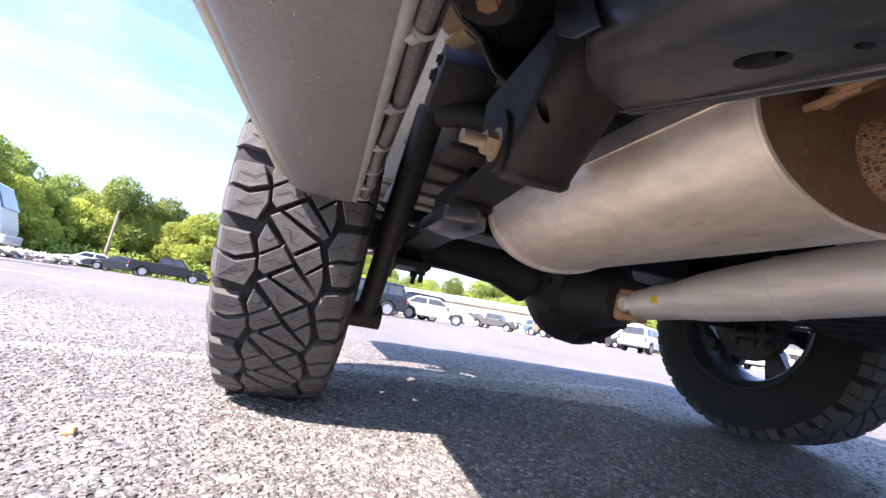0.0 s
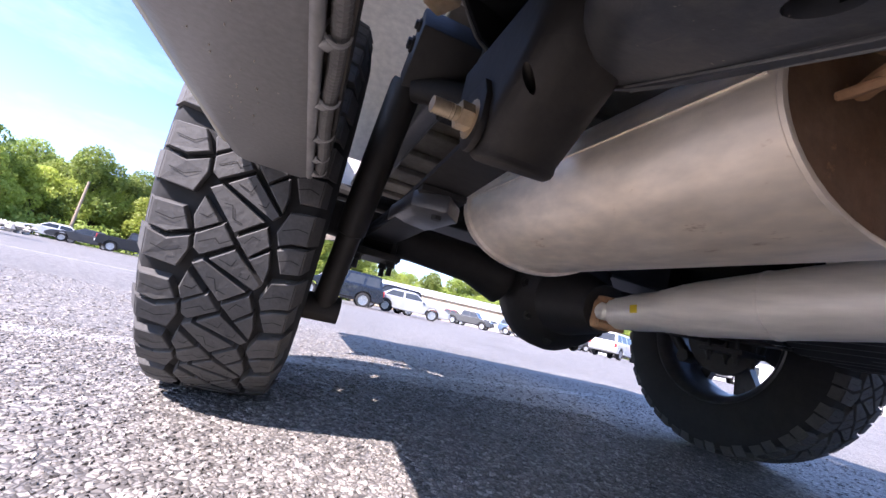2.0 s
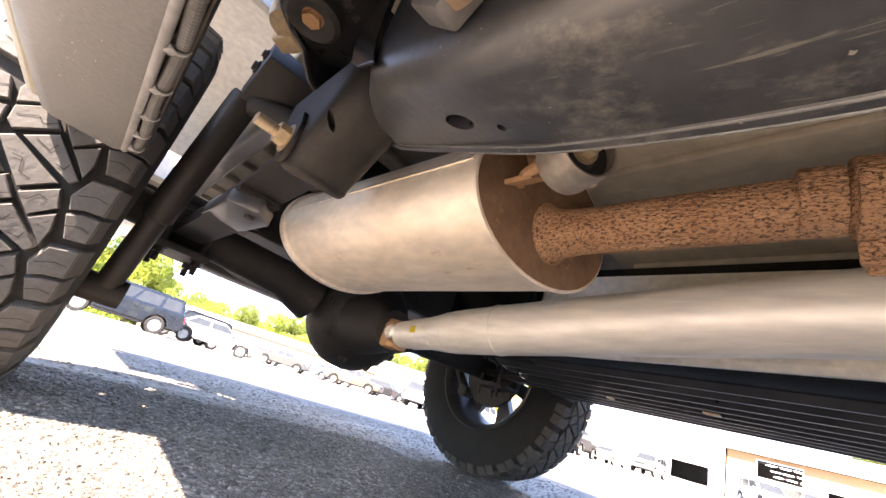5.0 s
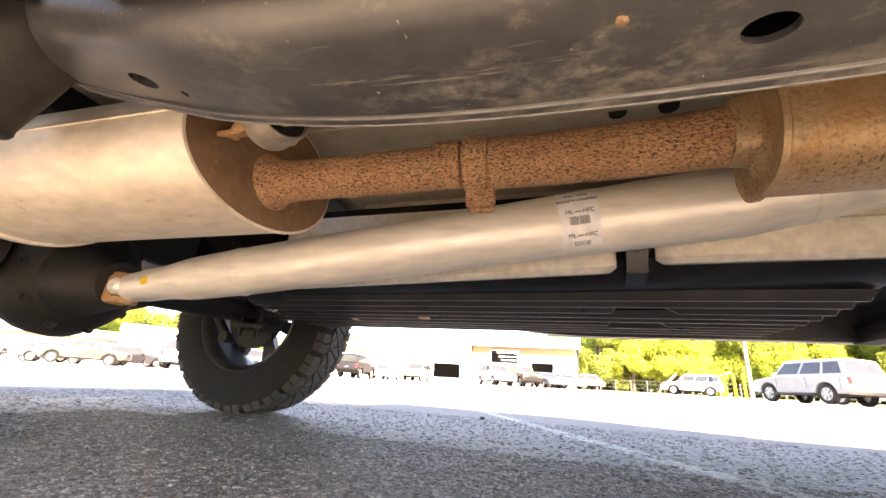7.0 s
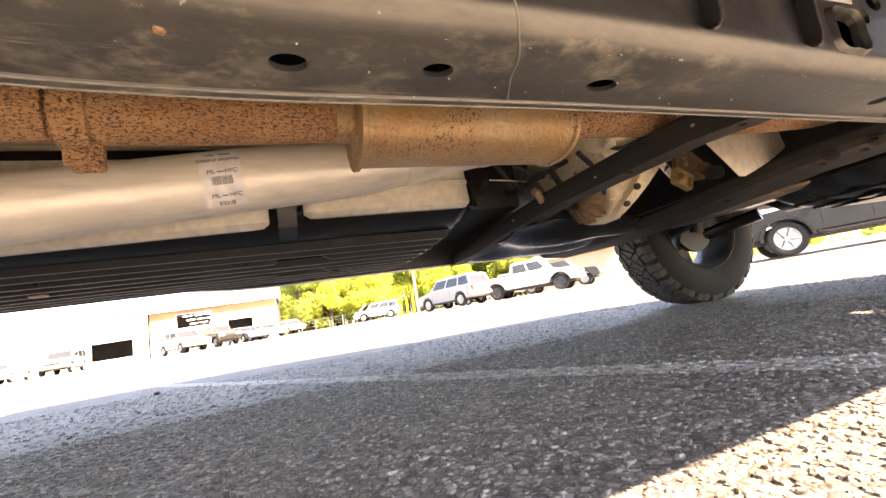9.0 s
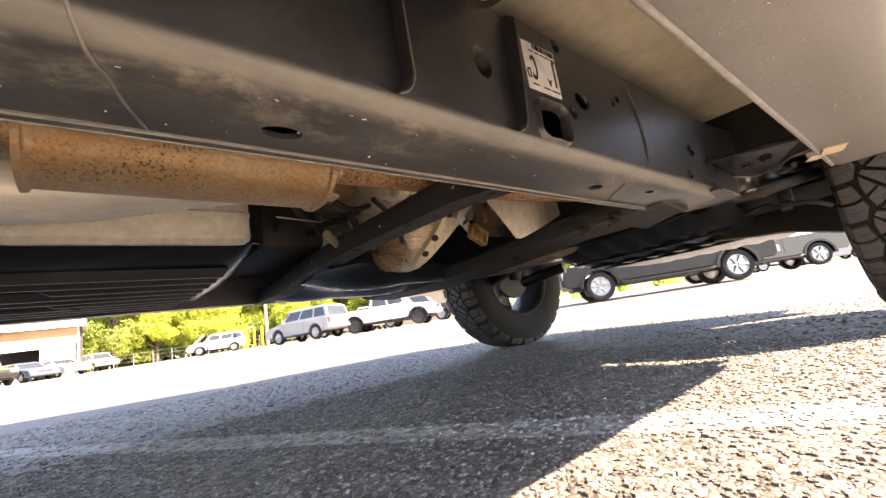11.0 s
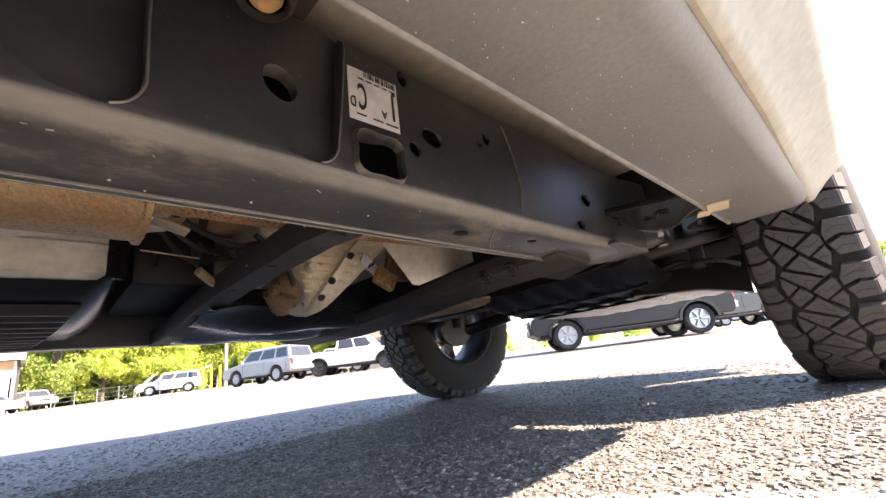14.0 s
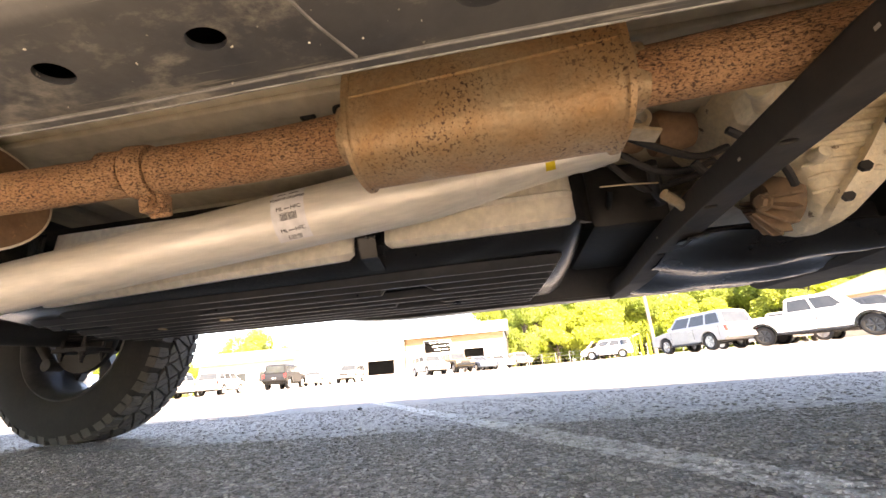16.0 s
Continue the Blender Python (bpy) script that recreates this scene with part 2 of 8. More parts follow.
M_ZINC = surf("yellow_zinc", (0.64, 0.53, 0.37), (0.5, 0.37, 0.22), 30.0, 0.42, 0.5, 0.2, 100)
M_BED = surf("primed_bed_sheet", (0.38, 0.35, 0.285), (0.25, 0.23, 0.19), 4.0, 0.6, 0.0, 0.15, 40)
M_FLOOR = surf("primed_floor_pan", (0.56, 0.51, 0.40), (0.40, 0.36, 0.28), 4.0, 0.6, 0.0, 0.15, 40)
M_WHITE = paint("white_body_paint", (0.68, 0.65, 0.58), 0.3)
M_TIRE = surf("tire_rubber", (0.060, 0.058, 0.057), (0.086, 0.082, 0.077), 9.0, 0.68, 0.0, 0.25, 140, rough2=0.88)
# darker than the tread: groove shade put into the colour, sidewalls share it
M_GROOVE = surf("groove_dark_rubber", (0.012, 0.012, 0.0125), (0.022, 0.0215, 0.021), 14.0, 0.8, 0.0, 0.2, 90)
M_RIM = surf("satin_black_wheel", (0.06, 0.062, 0.066), (0.10, 0.10, 0.10), 10.0, 0.35, 0.6, 0.05, 60)
M_RIM_LIGHT = surf("machined_wheel", (0.62, 0.62, 0.62), (0.4, 0.4, 0.4), 10.0, 0.3, 0.9, 0.05, 60)
M_GRIT = surf("dried_grit", (0.5, 0.47, 0.41), (0.4, 0.37, 0.31), 40.0, 0.8, 0.0, 0.1, 60)
M_LABEL = surf("paper_label", (0.92, 0.91, 0.91), (0.86, 0.85, 0.85), 20.0, 0.6, 0.0, 0.0, 60)
M_INK = surf("label_ink", (0.03, 0.03, 0.035), (0.05, 0.05, 0.05), 40.0, 0.7, 0.0, 0.0, 60)
M_YELLOW = surf("yellow_paint_mark", (0.80, 0.62, 0.02), (0.7, 0.5, 0.02), 40.0, 0.6, 0.0, 0.1, 60)
M_ORANGE = surf("tan_body_plug", (0.55, 0.33, 0.15), (0.44, 0.25, 0.1), 30.0, 0.6, 0.0, 0.1, 60)
M_RUBBER = surf("rubber_hose", (0.02, 0.02, 0.02), (0.035, 0.034, 0.032), 20.0, 0.6, 0.0, 0.1, 80)
M_LINER = surf("fender_liner_white", (0.82, 0.80, 0.74), (0.76, 0.73, 0.66), 5.0, 0.5, 0.0, 0.05, 60)
M_GLASS = surf("tinted_glass", (0.03, 0.036, 0.042), (0.045, 0.05, 0.055), 3.0, 0.06, 0.0, 0.0, 30, rough2=0.1)
M_REDLAMP = surf("red_lamp", (0.55, 0.03, 0.03), (0.45, 0.02, 0.02), 30.0, 0.2, 0.0, 0.0, 30)
M_HEADLAMP = surf("clear_lamp", (0.75, 0.76, 0.78), (0.6, 0.6, 0.62), 30.0, 0.12, 0.3, 0.0, 30)

# ---------------------------------------------------------------- mesh helpers


def part(name, bm, material, parent=None, label="", smooth=False):
    """Links a bmesh as one mesh object, under a thing or a part."""
    me = bpy.data.meshes.new(name)
    bmesh.ops.recalc_face_normals(bm, faces=bm.faces)
    bm.to_mesh(me)
    bm.free()
    for q in material if isinstance(material, (list, tuple)) else (material,):
        me.materials.append(q)
    if smooth:
        me.shade_smooth()
        me.set_sharp_from_angle(angle=radians(smooth if smooth is not True else 40))
    ob = new(name, me)
    if parent:
        ob.parent = parent
    if label:
        ob["label"] = label
    return ob


def part_each(name, bm, material, parent=None, label="", smooth=False):
    """Each loose piece of the bmesh becomes a part of its own."""
    left = set(bm.verts)
    groups = []
    while left:
        stack = [left.pop()]
        isl = set(stack)
        while stack:
            for e in stack.pop().link_edges:
                for v in e.verts:
                    if v not in isl:
                        isl.add(v)
                        stack.append(v)
        left -= isl
        groups.append(isl)
    for isl in sorted(groups, key=lambda g: min(tuple(v.co) for v in g)):
        b = bmesh.new()
        m = {v: b.verts.new(v.co) for v in isl}
        for f in {f for v in isl for f in v.link_faces}:
            b.faces.new([m[v] for v in f.verts]).material_index = f.material_index
        part(name, b, material, parent, label, smooth)
    bm.free()


def thing(name, label, category, group="", kind="", at=None):
    e = new(name)
    e.empty_display_size = 0.2
    if at is not None:
        e.matrix_basis = at
    return tagged(e, label, category, group, kind)


def loft(bm, rings, caps=True, closed=True, mat=0):
    """Skins rings of equally many points."""
    vs = [[bm.verts.new(p) for p in ring] for ring in rings]
    k = len(vs[0])
    for a, b in zip(vs, vs[1:]):
        for i in range(k if closed else k - 1):
            j = (i + 1) % k
            f = bm.faces.new((a[i], a[j], b[j], b[i]))
            f.material_index = mat
    if caps and closed:
        bm.faces.new(vs[0][::-1]).material_index = mat
        bm.faces.new(vs[-1]).material_index = mat
    return vs


def tube(bm, pts, r, seg=12, caps=True, mat=0, flat=1.0):
    """A round bar along points; r: one radius or one a point."""
    pts = [Vector(p) for p in pts]
    rs = r if isinstance(r, (list, tuple)) else [r] * len(pts)
    d0 = (pts[1] - pts[0]).normalized()
    u = d0.orthogonal().normalized()
    rings = []
    for i, p in enumerate(pts):
        a = pts[max(i - 1, 0)]
        b = pts[min(i + 1, len(pts) - 1)]
        d = (b - a).normalized() if (b - a).length > 1e-9 else d0
        u = (u - d * u.dot(d)).normalized()
        v = d.cross(u)
        rings.append([p + (u * math.cos(2 * math.pi * k / seg) + v * flat * math.sin(2 * math.pi * k / seg)) * rs[i] for k in range(seg)])
    loft(bm, rings, caps, mat=mat)


def smooth_path(pts, n=8):
    """Catmull-Rom through points."""
    pts = [Vector(p) for p in pts]
    q = [2 * pts[0] - pts[1]] + pts + [2 * pts[-1] - pts[-2]]
    out = []
    for i in range(1, len(q) - 2):
        for k in range(n):
            t = k / n
            a, b, c, d = q[i - 1], q[i], q[i + 1], q[i + 2]
            out.append(0.5 * ((2 * b) + (c - a) * t + (2 * a - 5 * b + 4 * c - d) * t * t + (3 * b - a - 3 * c + d) * t ** 3))
    return out + [pts[-1]]


def box(bm, c, s, rot=None, bevel=0.0, mat=0):
    """A box with rounded edges."""
    r = (rot or Matrix.Identity(3)).to_3x3()
    geo = bmesh.ops.create_cube(bm, size=1.0)
    for v in geo["verts"]:
        v.co = r @ Vector((v.co.x * s[0], v.co.y * s[1], v.co.z * s[2])) + Vector(c)
    faces = {f for v in geo["verts"] for f in v.link_faces}
    for f in faces:
        f.material_index = mat
    if bevel:
        edges = list({e for v in geo["verts"] for e in v.link_edges})
        bmesh.ops.bevel(bm, geom=edges, offset=bevel, segments=2, profile=0.5, affect="EDGES")


def prism(bm, outline, axis, a, b, bevel=0.0, mat=0):
    """An outline (pairs) extruded along axis 'x', 'y' or 'z' from a to b."""
    def put(p, h):
        return {"x": (h, p[0], p[1]), "y": (p[0], h, p[1]), "z": (p[0], p[1], h)}[axis]
    vs = loft(bm, [[put(p, a) for p in outline], [put(p, b) for p in outline]], mat=mat)
    if bevel:
        edges = list({e for ring in vs for v in ring for e in v.link_edges})
        bmesh.ops.bevel(bm, geom=edges, offset=bevel, segments=2, profile=0.5, affect="EDGES")


def lathe(bm, profile, m, seg=40, mat=0, closed=False):
    """Profile of (radius, height along the axis z of m) turned round."""
    rings = []
    for k in range(seg):
        c, s = math.cos(2 * math.pi * k / seg), math.sin(2 * math.pi * k / seg)
        rings.append([m @ Vector((r * c, r * s, h)) for r, h in profile])
    vs = [[bm.verts.new(p) for p in ring] for ring in rings]
    n = len(profile)
    for i in range(seg):
        a, b = vs[i], vs[(i + 1) % seg]
        for k in range(n if closed else n - 1):
            j = (k + 1) % n
            bm.faces.new((a[k], b[k], b[j], a[j])).material_index = mat


def hexbolt(bm, p, d, r=0.012, h=0.012, washer=True, mat=0):
    """A hexagon head on a washer, looking along d."""
    d = Vector(d).normalized()
    m = Matrix.Translation(p) @ d.to_track_quat("Z", "Y").to_matrix().to_4x4()
    ring = [[m @ Vector((r * math.cos(k * math.pi / 3), r * math.sin(k * math.pi / 3), z)) for k in range(6)] for z in (0, h)]
    loft(bm, ring, mat=mat)
    if washer:
        loft(bm, [[m @ Vector((1.45 * r * math.cos(k * math.pi / 8), 1.45 * r * math.sin(k * math.pi / 8), z)) for k in range(16)] for z in (-0.001, 0.003)], mat=mat)


def cut(ob, cutters):
    """Takes the closed shapes of a bmesh out of ob's mesh."""
    me = bpy.data.meshes.new("cutter")
    bmesh.ops.recalc_face_normals(cutters, faces=cutters.faces)
    cutters.to_mesh(me)
    cutters.free()
    tool = new("cutter", me)
    mod = ob.modifiers.new("cut", "BOOLEAN")
    mod.object, mod.operation, mod.solver = tool, "DIFFERENCE", "EXACT"
    bpy.context.view_layer.update()
    res = bpy.data.meshes.new_from_object(ob.evaluated_get(bpy.context.evaluated_depsgraph_get()))
    ob.modifiers.clear()
    ob.data = res
    bpy.data.objects.remove(tool)


def bevelled(ob, w, seg=2):
    mod = ob.modifiers.new("bevel", "BEVEL")
    mod.width, mod.segments, mod.limit_method, mod.angle_limit = w, seg, "ANGLE", radians(35)
    return ob


def rise(x, y):
    """Height of the lot: flat under the truck, gently tilted farther out."""
    r = math.hypot(x - 0.8, y + 1.5)
    s = min(max((r - 5) / 12, 0), 1)
    return 0.021 * (0.866 * (x - 0.8) - 0.5 * (y + 1.5)) * s * s * (3 - 2 * s)


# ---------------------------------------------------------------- ground
def asphalt():
    m = bpy.data.materials.new("chip_seal_asphalt")
    m.use_nodes = True
    n, l = m.node_tree.nodes, m.node_tree.links
    b = n["Principled BSDF"]
    co = n.new("ShaderNodeTexCoord")
    geo = n.new("ShaderNodeNewGeometry")
    vor = n.new("ShaderNodeTexVoronoi")
    vor.inputs["Scale"].default_value = 110
    edge = n.new("ShaderNodeTexVoronoi")
    edge.inputs["Scale"].default_value = 110
    edge.feature = "DISTANCE_TO_EDGE"
    big = n.new("ShaderNodeTexNoise")
    big.inputs["Scale"].default_value, big.inputs["Detail"].default_value = 0.8, 8
    mid = n.new("ShaderNodeTexNoise")
    mid.inputs["Scale"].default_value, mid.inputs["Detail"].default_value = 7, 5
    for q in (vor, edge, big, mid):
        l.new(co.outputs["Object"], q.inputs["Vector"])
    # stone tone: by cell on the sheet, by island on the loose chips
    tone = n.new("ShaderNodeMath")
    tone.operation = "MULTIPLY_ADD"
    l.new(geo.outputs["Random Per Island"], tone.inputs[0])
    tone.inputs[1].default_value = 0.0
    sep = n.new("ShaderNodeSeparateColor")
    l.new(vor.outputs["Color"], sep.inputs["Color"])
    half = n.new("ShaderNodeMath")
    half.operation = "MULTIPLY"
    half.inputs[1].default_value = 1.0
    l.new(sep.outputs["Red"], half.inputs[0])
    l.new(half.outputs["Value"], tone.inputs[2])
    ramp = n.new("ShaderNodeValToRGB")
    e = ramp.color_ramp.elements
    e[0].position, e[0].color = 0.0, (0.110, 0.101, 0.092, 1)
    e[1].position, e[1].color = 1.0, (0.42, 0.385, 0.345, 1)
    k = e.new(0.45)
    k.color = (0.205, 0.188, 0.17, 1)
    k = e.new(0.75)
    k.color = (0.275, 0.25, 0.223, 1)
    l.new(tone.outputs["Value"], ramp.inputs["Fac"])
    gap = n.new("ShaderNodeMapRange")
    gap.inputs["From Max"].default_value = 0.16
    gap.inputs["To Min"].default_value = 0.34
    l.new(edge.outputs["Distance"], gap.inputs["Value"])
    br = n.new("ShaderNodeMapRange")
    br.inputs["From Min"].default_value, br.inputs["From Max"].default_value = 0.3, 0.7
    br.inputs["To Min"].default_value, br.inputs["To Max"].default_value = 0.82, 1.15
    l.new(big.outputs["Fac"], br.inputs["Value"])
    mul = n.new("ShaderNodeMath")
    mul.operation = "MULTIPLY"
    l.new(gap.outputs["Result"], mul.inputs[0])
    l.new(br.outputs["Result"], mul.inputs[1])
    sc = n.new("ShaderNodeMix")
    sc.data_type, sc.blend_type = "RGBA", "MULTIPLY"
    sc.inputs["Factor"].default_value = 1
    l.new(ramp.outputs["Color"], sc.inputs["A"])
    l.new(mul.outputs["Value"], sc.inputs["B"])
    col = sc.outputs["Result"]
    # worn parking stripes: p on the line, n across it, half width, half length
    sx = n.new("ShaderNodeSeparateXYZ")
    l.new(co.outputs["Object"], sx.inputs["Vector"])

    def math_node(op, a, c=None):
        q = n.new("ShaderNodeMath")
        q.operation = op
        for i, v in enumerate((a, c)):
            if v is None:
                continue
            if isinstance(v, (int, float)):
                q.inputs[i].default_value = v
            else:
                l.new(v, q.inputs[i])
        return q.outputs["Value"]
    stripes = [((0.84, -1.77), 26.0, 0.045, 3.2), ((-0.9, 0.02), 20.0, 0.045, 3.0), ((0.9, -4.6), 0.0, 0.05, 3.0), ((4.6, -3.6), 24.0, 0.05, 3.0),
               ((-3.0, 3.0), 22.0, 0.05, 3.0), ((5.0, 2.2), 24.0, 0.05, 3.0), ((1.0, -9.5), 2.0, 0.05, 6.0), ((6.5, -6.5), 10.0, 0.05, 4.0)]
    total = None
    for i, ((px, py), ang, hw, hl) in enumerate(stripes):
        ca, sa = math.cos(radians(ang)), math.sin(radians(ang))
        dx = math_node("SUBTRACT", sx.outputs["X"], px)
        dy = math_node("SUBTRACT", sx.outputs["Y"], py)
        across = math_node("ABSOLUTE", math_node("ADD", math_node("MULTIPLY", dx, -sa), math_node("MULTIPLY", dy, ca)))
        along = math_node("ABSOLUTE", math_node("ADD", math_node("MULTIPLY", dx, ca), math_node("MULTIPLY", dy, sa)))
        on = math_node("MULTIPLY", math_node("LESS_THAN", across, hw), math_node("LESS_THAN", along, hl))
        on = math_node("MULTIPLY", on, 0.5) if i == 1 else on
        total = on if total is None else math_node("MAXIMUM", total, on)
    wear = n.new("ShaderNodeMapRange")
    wear.inputs["From Min"].default_value, wear.inputs["From Max"].default_value = 0.40, 0.58
    wear.inputs["To Max"].default_value = 0.5
    wn2 = n.new("ShaderNodeTexNoise")
    wn2.inputs["Scale"].default_value, wn2.inputs["Detail"].default_value, wn2.inputs["Roughness"].default_value = 38, 4, 0.8
    l.new(co.outputs["Object"], wn2.inputs["Vector"])
    l.new(wn2.outputs["Fac"], wear.inputs["Value"])
    fac = math_node("MULTIPLY", total, wear.outputs["Result"])
    pm = n.new("ShaderNodeMix")
    pm.data_type = "RGBA"
    pm.inputs["B"].default_value = (0.78, 0.77, 0.74, 1)
    l.new(fac, pm.inputs["Factor"])
    l.new(col, pm.inputs["A"])
    l.new(pm.outputs["Result"], b.inputs["Base Color"])
    b.inputs["Roughness"].default_value = 0.6
    bp = n.new("ShaderNodeBump")
    bp.inputs["Strength"].default_value, bp.inputs["Distance"].default_value = 0.7, 0.006
    add = math_node("ADD", edge.outputs["Distance"], math_node("MULTIPLY", mid.outputs["Fac"], 0.6))
    l.new(add, bp.inputs["Height"])
    l.new(bp.outputs["Normal"], b.inputs["Normal"])
    return m


M_ASPHALT = asphalt()
M_GRASS = surf("grass", (0.10, 0.17, 0.035), (0.14, 0.19, 0.05), 0.6, 0.9, 0.0, 0.5, 20)

bm = bmesh.new()
rad = [0, 1, 2, 3.5, 5, 7, 9, 12, 16, 22, 30, 42, 60, 90, 140, 250, 600, 1500]
rings = []
for r in rad[1:]:
    rings.append([bm.verts.new((0.8 + r * math.cos(a * math.pi / 36), -1.5 + r * math.sin(a * math.pi / 36),
                                rise(0.8 + min(r, 90) * math.cos(a * math.pi / 36), -1.5 + min(r, 90) * math.sin(a * math.pi / 36)))) for a in range(72)])
mid = bm.verts.new((0.8, -1.5, 0))
for i in range(72):
    bm.faces.new((mid, rings[0][i], rings[0][(i + 1) % 72]))
for a, b in zip(rings, rings[1:]):
    for i in range(72):
        bm.faces.new((a[i], b[i], b[(i + 1) % 72], a[(i + 1) % 72]))
ground = part("ground", bm, M_ASPHALT)
tagged(ground, "sunlit grey chip-seal asphalt parking lot with worn stripes", "ground", kind="structure")


def chips(count, x0, x1, y0, y1, size, seed):
    """Loose stone chips pressed into the tar, one mesh."""
    rng = np.random.default_rng(seed)
    px, py = rng.uniform(x0, x1, count), rng.uniform(y0, y1, count)
    ring = np.array([(1, 0, 0), (0.3, 0.95, 0), (-0.8, 0.6, 0), (-0.8, -0.55, 0), (0.35, -0.95, 0)])
    s = rng.uniform(0.55, 1.3, count) * size
    a = rng.uniform(0, 2 * np.pi, count)
    low = ring[None] * rng.uniform(0.75, 1.25, (count, 5, 1)) * np.array((1, 1, 0))
    top = low * rng.uniform(0.55, 0.85, (count, 5, 1))
    top[:, :, 2] = rng.uniform(0.18, 0.45, count)[:, None] * rng.uniform(0.7, 1.2, (count, 5))
    v = np.concatenate([low, top], 1) * s[:, None, None]
    ca, sa = np.cos(a)[:, None], np.sin(a)[:, None]
    x, y = v[:, :, 0] * ca - v[:, :, 1] * sa, v[:, :, 0] * sa + v[:, :, 1] * ca
    v[:, :, 0], v[:, :, 1] = x + px[:, None], y + py[:, None]
    v[:, :5, 2] = -0.0015
    side = np.array([(i, (i + 1) % 5, 5 + (i + 1) % 5, 5 + i) for i in range(5)])
    quads = (side[None] + 10 * np.arange(count)[:, None, None]).reshape(-1, 4).tolist()
    caps = (np.arange(5, 10)[None] + 10 * np.arange(count)[:, None]).tolist()
    f = quads + caps
    me = bpy.data.meshes.new("asphalt_chips")
    me.from_pydata(v.reshape(-1, 3).tolist(), [], f)
    me.materials.append(M_ASPHALT)
    ob = new("asphalt_chips", me)
    return tagged(ob, "coarse grey stone chips pressed into the asphalt", "gravel", kind="stuff")


chips(66000, -0.75, 1.25, -2.9, 0.35, 0.0050, 3)
chips(26000, -1.6, 2.6, -4.2, 1.6, 0.0065, 4)

# ---------------------------------------------------------------- the pickup truck overhead
truck = thing("pickup_truck", "white mid-size pickup truck seen from below, rusty exhaust and knobby tires", "truck")

TR = 0.402      # tire radius
TW = 0.094      # half width of the tread


def crown(u):
    """Radius of the tread surface at u across the tire."""
    a = abs(u) / TW
    return TR - 0.004 * a * a - 0.008 * max(a - 0.75, 0) * 4 * max(a - 0.75, 0)


def tread_mesh():
    """Blocks of an all-terrain pattern on the tire's crown: u across it, b in pitches down its front."""
    bm = bmesh.new()
    N = 25
    P = 2 * math.pi / N

    def on(u, v, r):
        return bm.verts.new((u, -r * math.sin(v), -r * math.cos(v)))

    def block(poly, depth=0.0165, edge=0.0016):
        cx = sum(p[0] for p in poly) / len(poly)
        cy = sum(p[1] for p in poly) / len(poly)
        lo, hi, tp = [], [], []
        for u, v in poly:
            du, dv = u - cx, v - cy
            L = math.hypot(du, dv * TR) + 1e-9
            k = 1 - edge / L
            w = 1 + 0.0012 / L
            for lst, uu, vv, r in ((lo, cx + du * w, cy + dv * w, crown(u) - depth), (hi, u, v, crown(u) - 0.0012), (tp, cx + du * k, cy + dv * k, crown(u))):
                lst.append(on(uu, vv, r))
        n = len(poly)
        for a, b in ((lo, hi), (hi, tp)):
            for i in range(n):
                j = (i + 1) % n
                bm.faces.new((a[i], a[j], b[j], b[i]))
        bm.faces.new(tp)

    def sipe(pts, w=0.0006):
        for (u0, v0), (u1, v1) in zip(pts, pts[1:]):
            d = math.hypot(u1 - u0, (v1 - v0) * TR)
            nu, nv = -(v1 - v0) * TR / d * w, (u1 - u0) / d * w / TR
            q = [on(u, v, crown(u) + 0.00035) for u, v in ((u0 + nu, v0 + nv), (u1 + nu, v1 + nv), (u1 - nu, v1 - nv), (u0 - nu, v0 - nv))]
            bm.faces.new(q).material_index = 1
    BLOCKS = [
        # shoulder lugs, two to a pitch on either side
        [(-0.094, -0.13), (-0.0585, -0.13), (-0.0475, 0.13), (-0.0715, 0.235), (-0.094, 0.20)],
        [(-0.094, 0.265), (-0.070, 0.315), (-0.0445, 0.21), (-0.0425, 0.38), (-0.053, 0.66), (-0.094, 0.62)],
        [(0.0525, -0.10), (0.0625, -0.40), (0.094, -0.44), (0.094, -0.01), (0.073, 0.0), (0.0585, 0.06)],
        [(0.0585, 0.13), (0.074, 0.06), (0.094, 0.06), (0.094, 0.42), (0.070, 0.44)],
        # the middle: a steep slot, blocks either side of it, and a slanting cut to the next pitch
        [(-0.046, -0.05), (-0.039, -0.32), (-0.0155, -0.05), (-0.041, 0.12)],
        [(-0.040, 0.17), (-0.010, -0.04), (0.0065, 0.19), (-0.030, 0.43), (-0.038, 0.36)],
        [(-0.018, 0.45), (0.0095, 0.25), (0.0505, 0.68), (0.044, 0.76)],
        [(-0.036, -0.44), (-0.0245, -0.52), (0.034, -0.19), (0.004, 0.04)],
        [(0.0075, 0.09), (0.040, -0.14), (0.049, 0.10), (0.026, 0.31)],
        [(0.0285, 0.34), (0.0505, 0.17), (0.0550, 0.40), (0.0525, 0.63)],
    ]
    SIPES = [
        [(-0.088, 0.03), (-0.068, 0.06), (-0.054, -0.02)], [(-0.086, 0.44), (-0.068, 0.48), (-0.050, 0.40)],
        [(0.058, -0.15), (0.076, -0.22), (0.090, -0.20)], [(0.064, 0.27), (0.078, 0.22), (0.090, 0.26)],
        [(-0.040, -0.10), (-0.030, -0.08), (-0.024, -0.16)], [(-0.034, 0.26), (-0.016, 0.16), (-0.010, 0.22), (0.002, 0.14)],
        [(-0.006, 0.42), (0.010, 0.48), (0.014, 0.38)], [(0.022, 0.60), (0.032, 0.62), (0.034, 0.54)],
        [(-0.016, -0.30), (-0.006, -0.30), (-0.002, -0.14), (0.010, -0.10)], [(0.018, 0.14), (0.026, 0.02), (0.036, 0.05)],
    ]
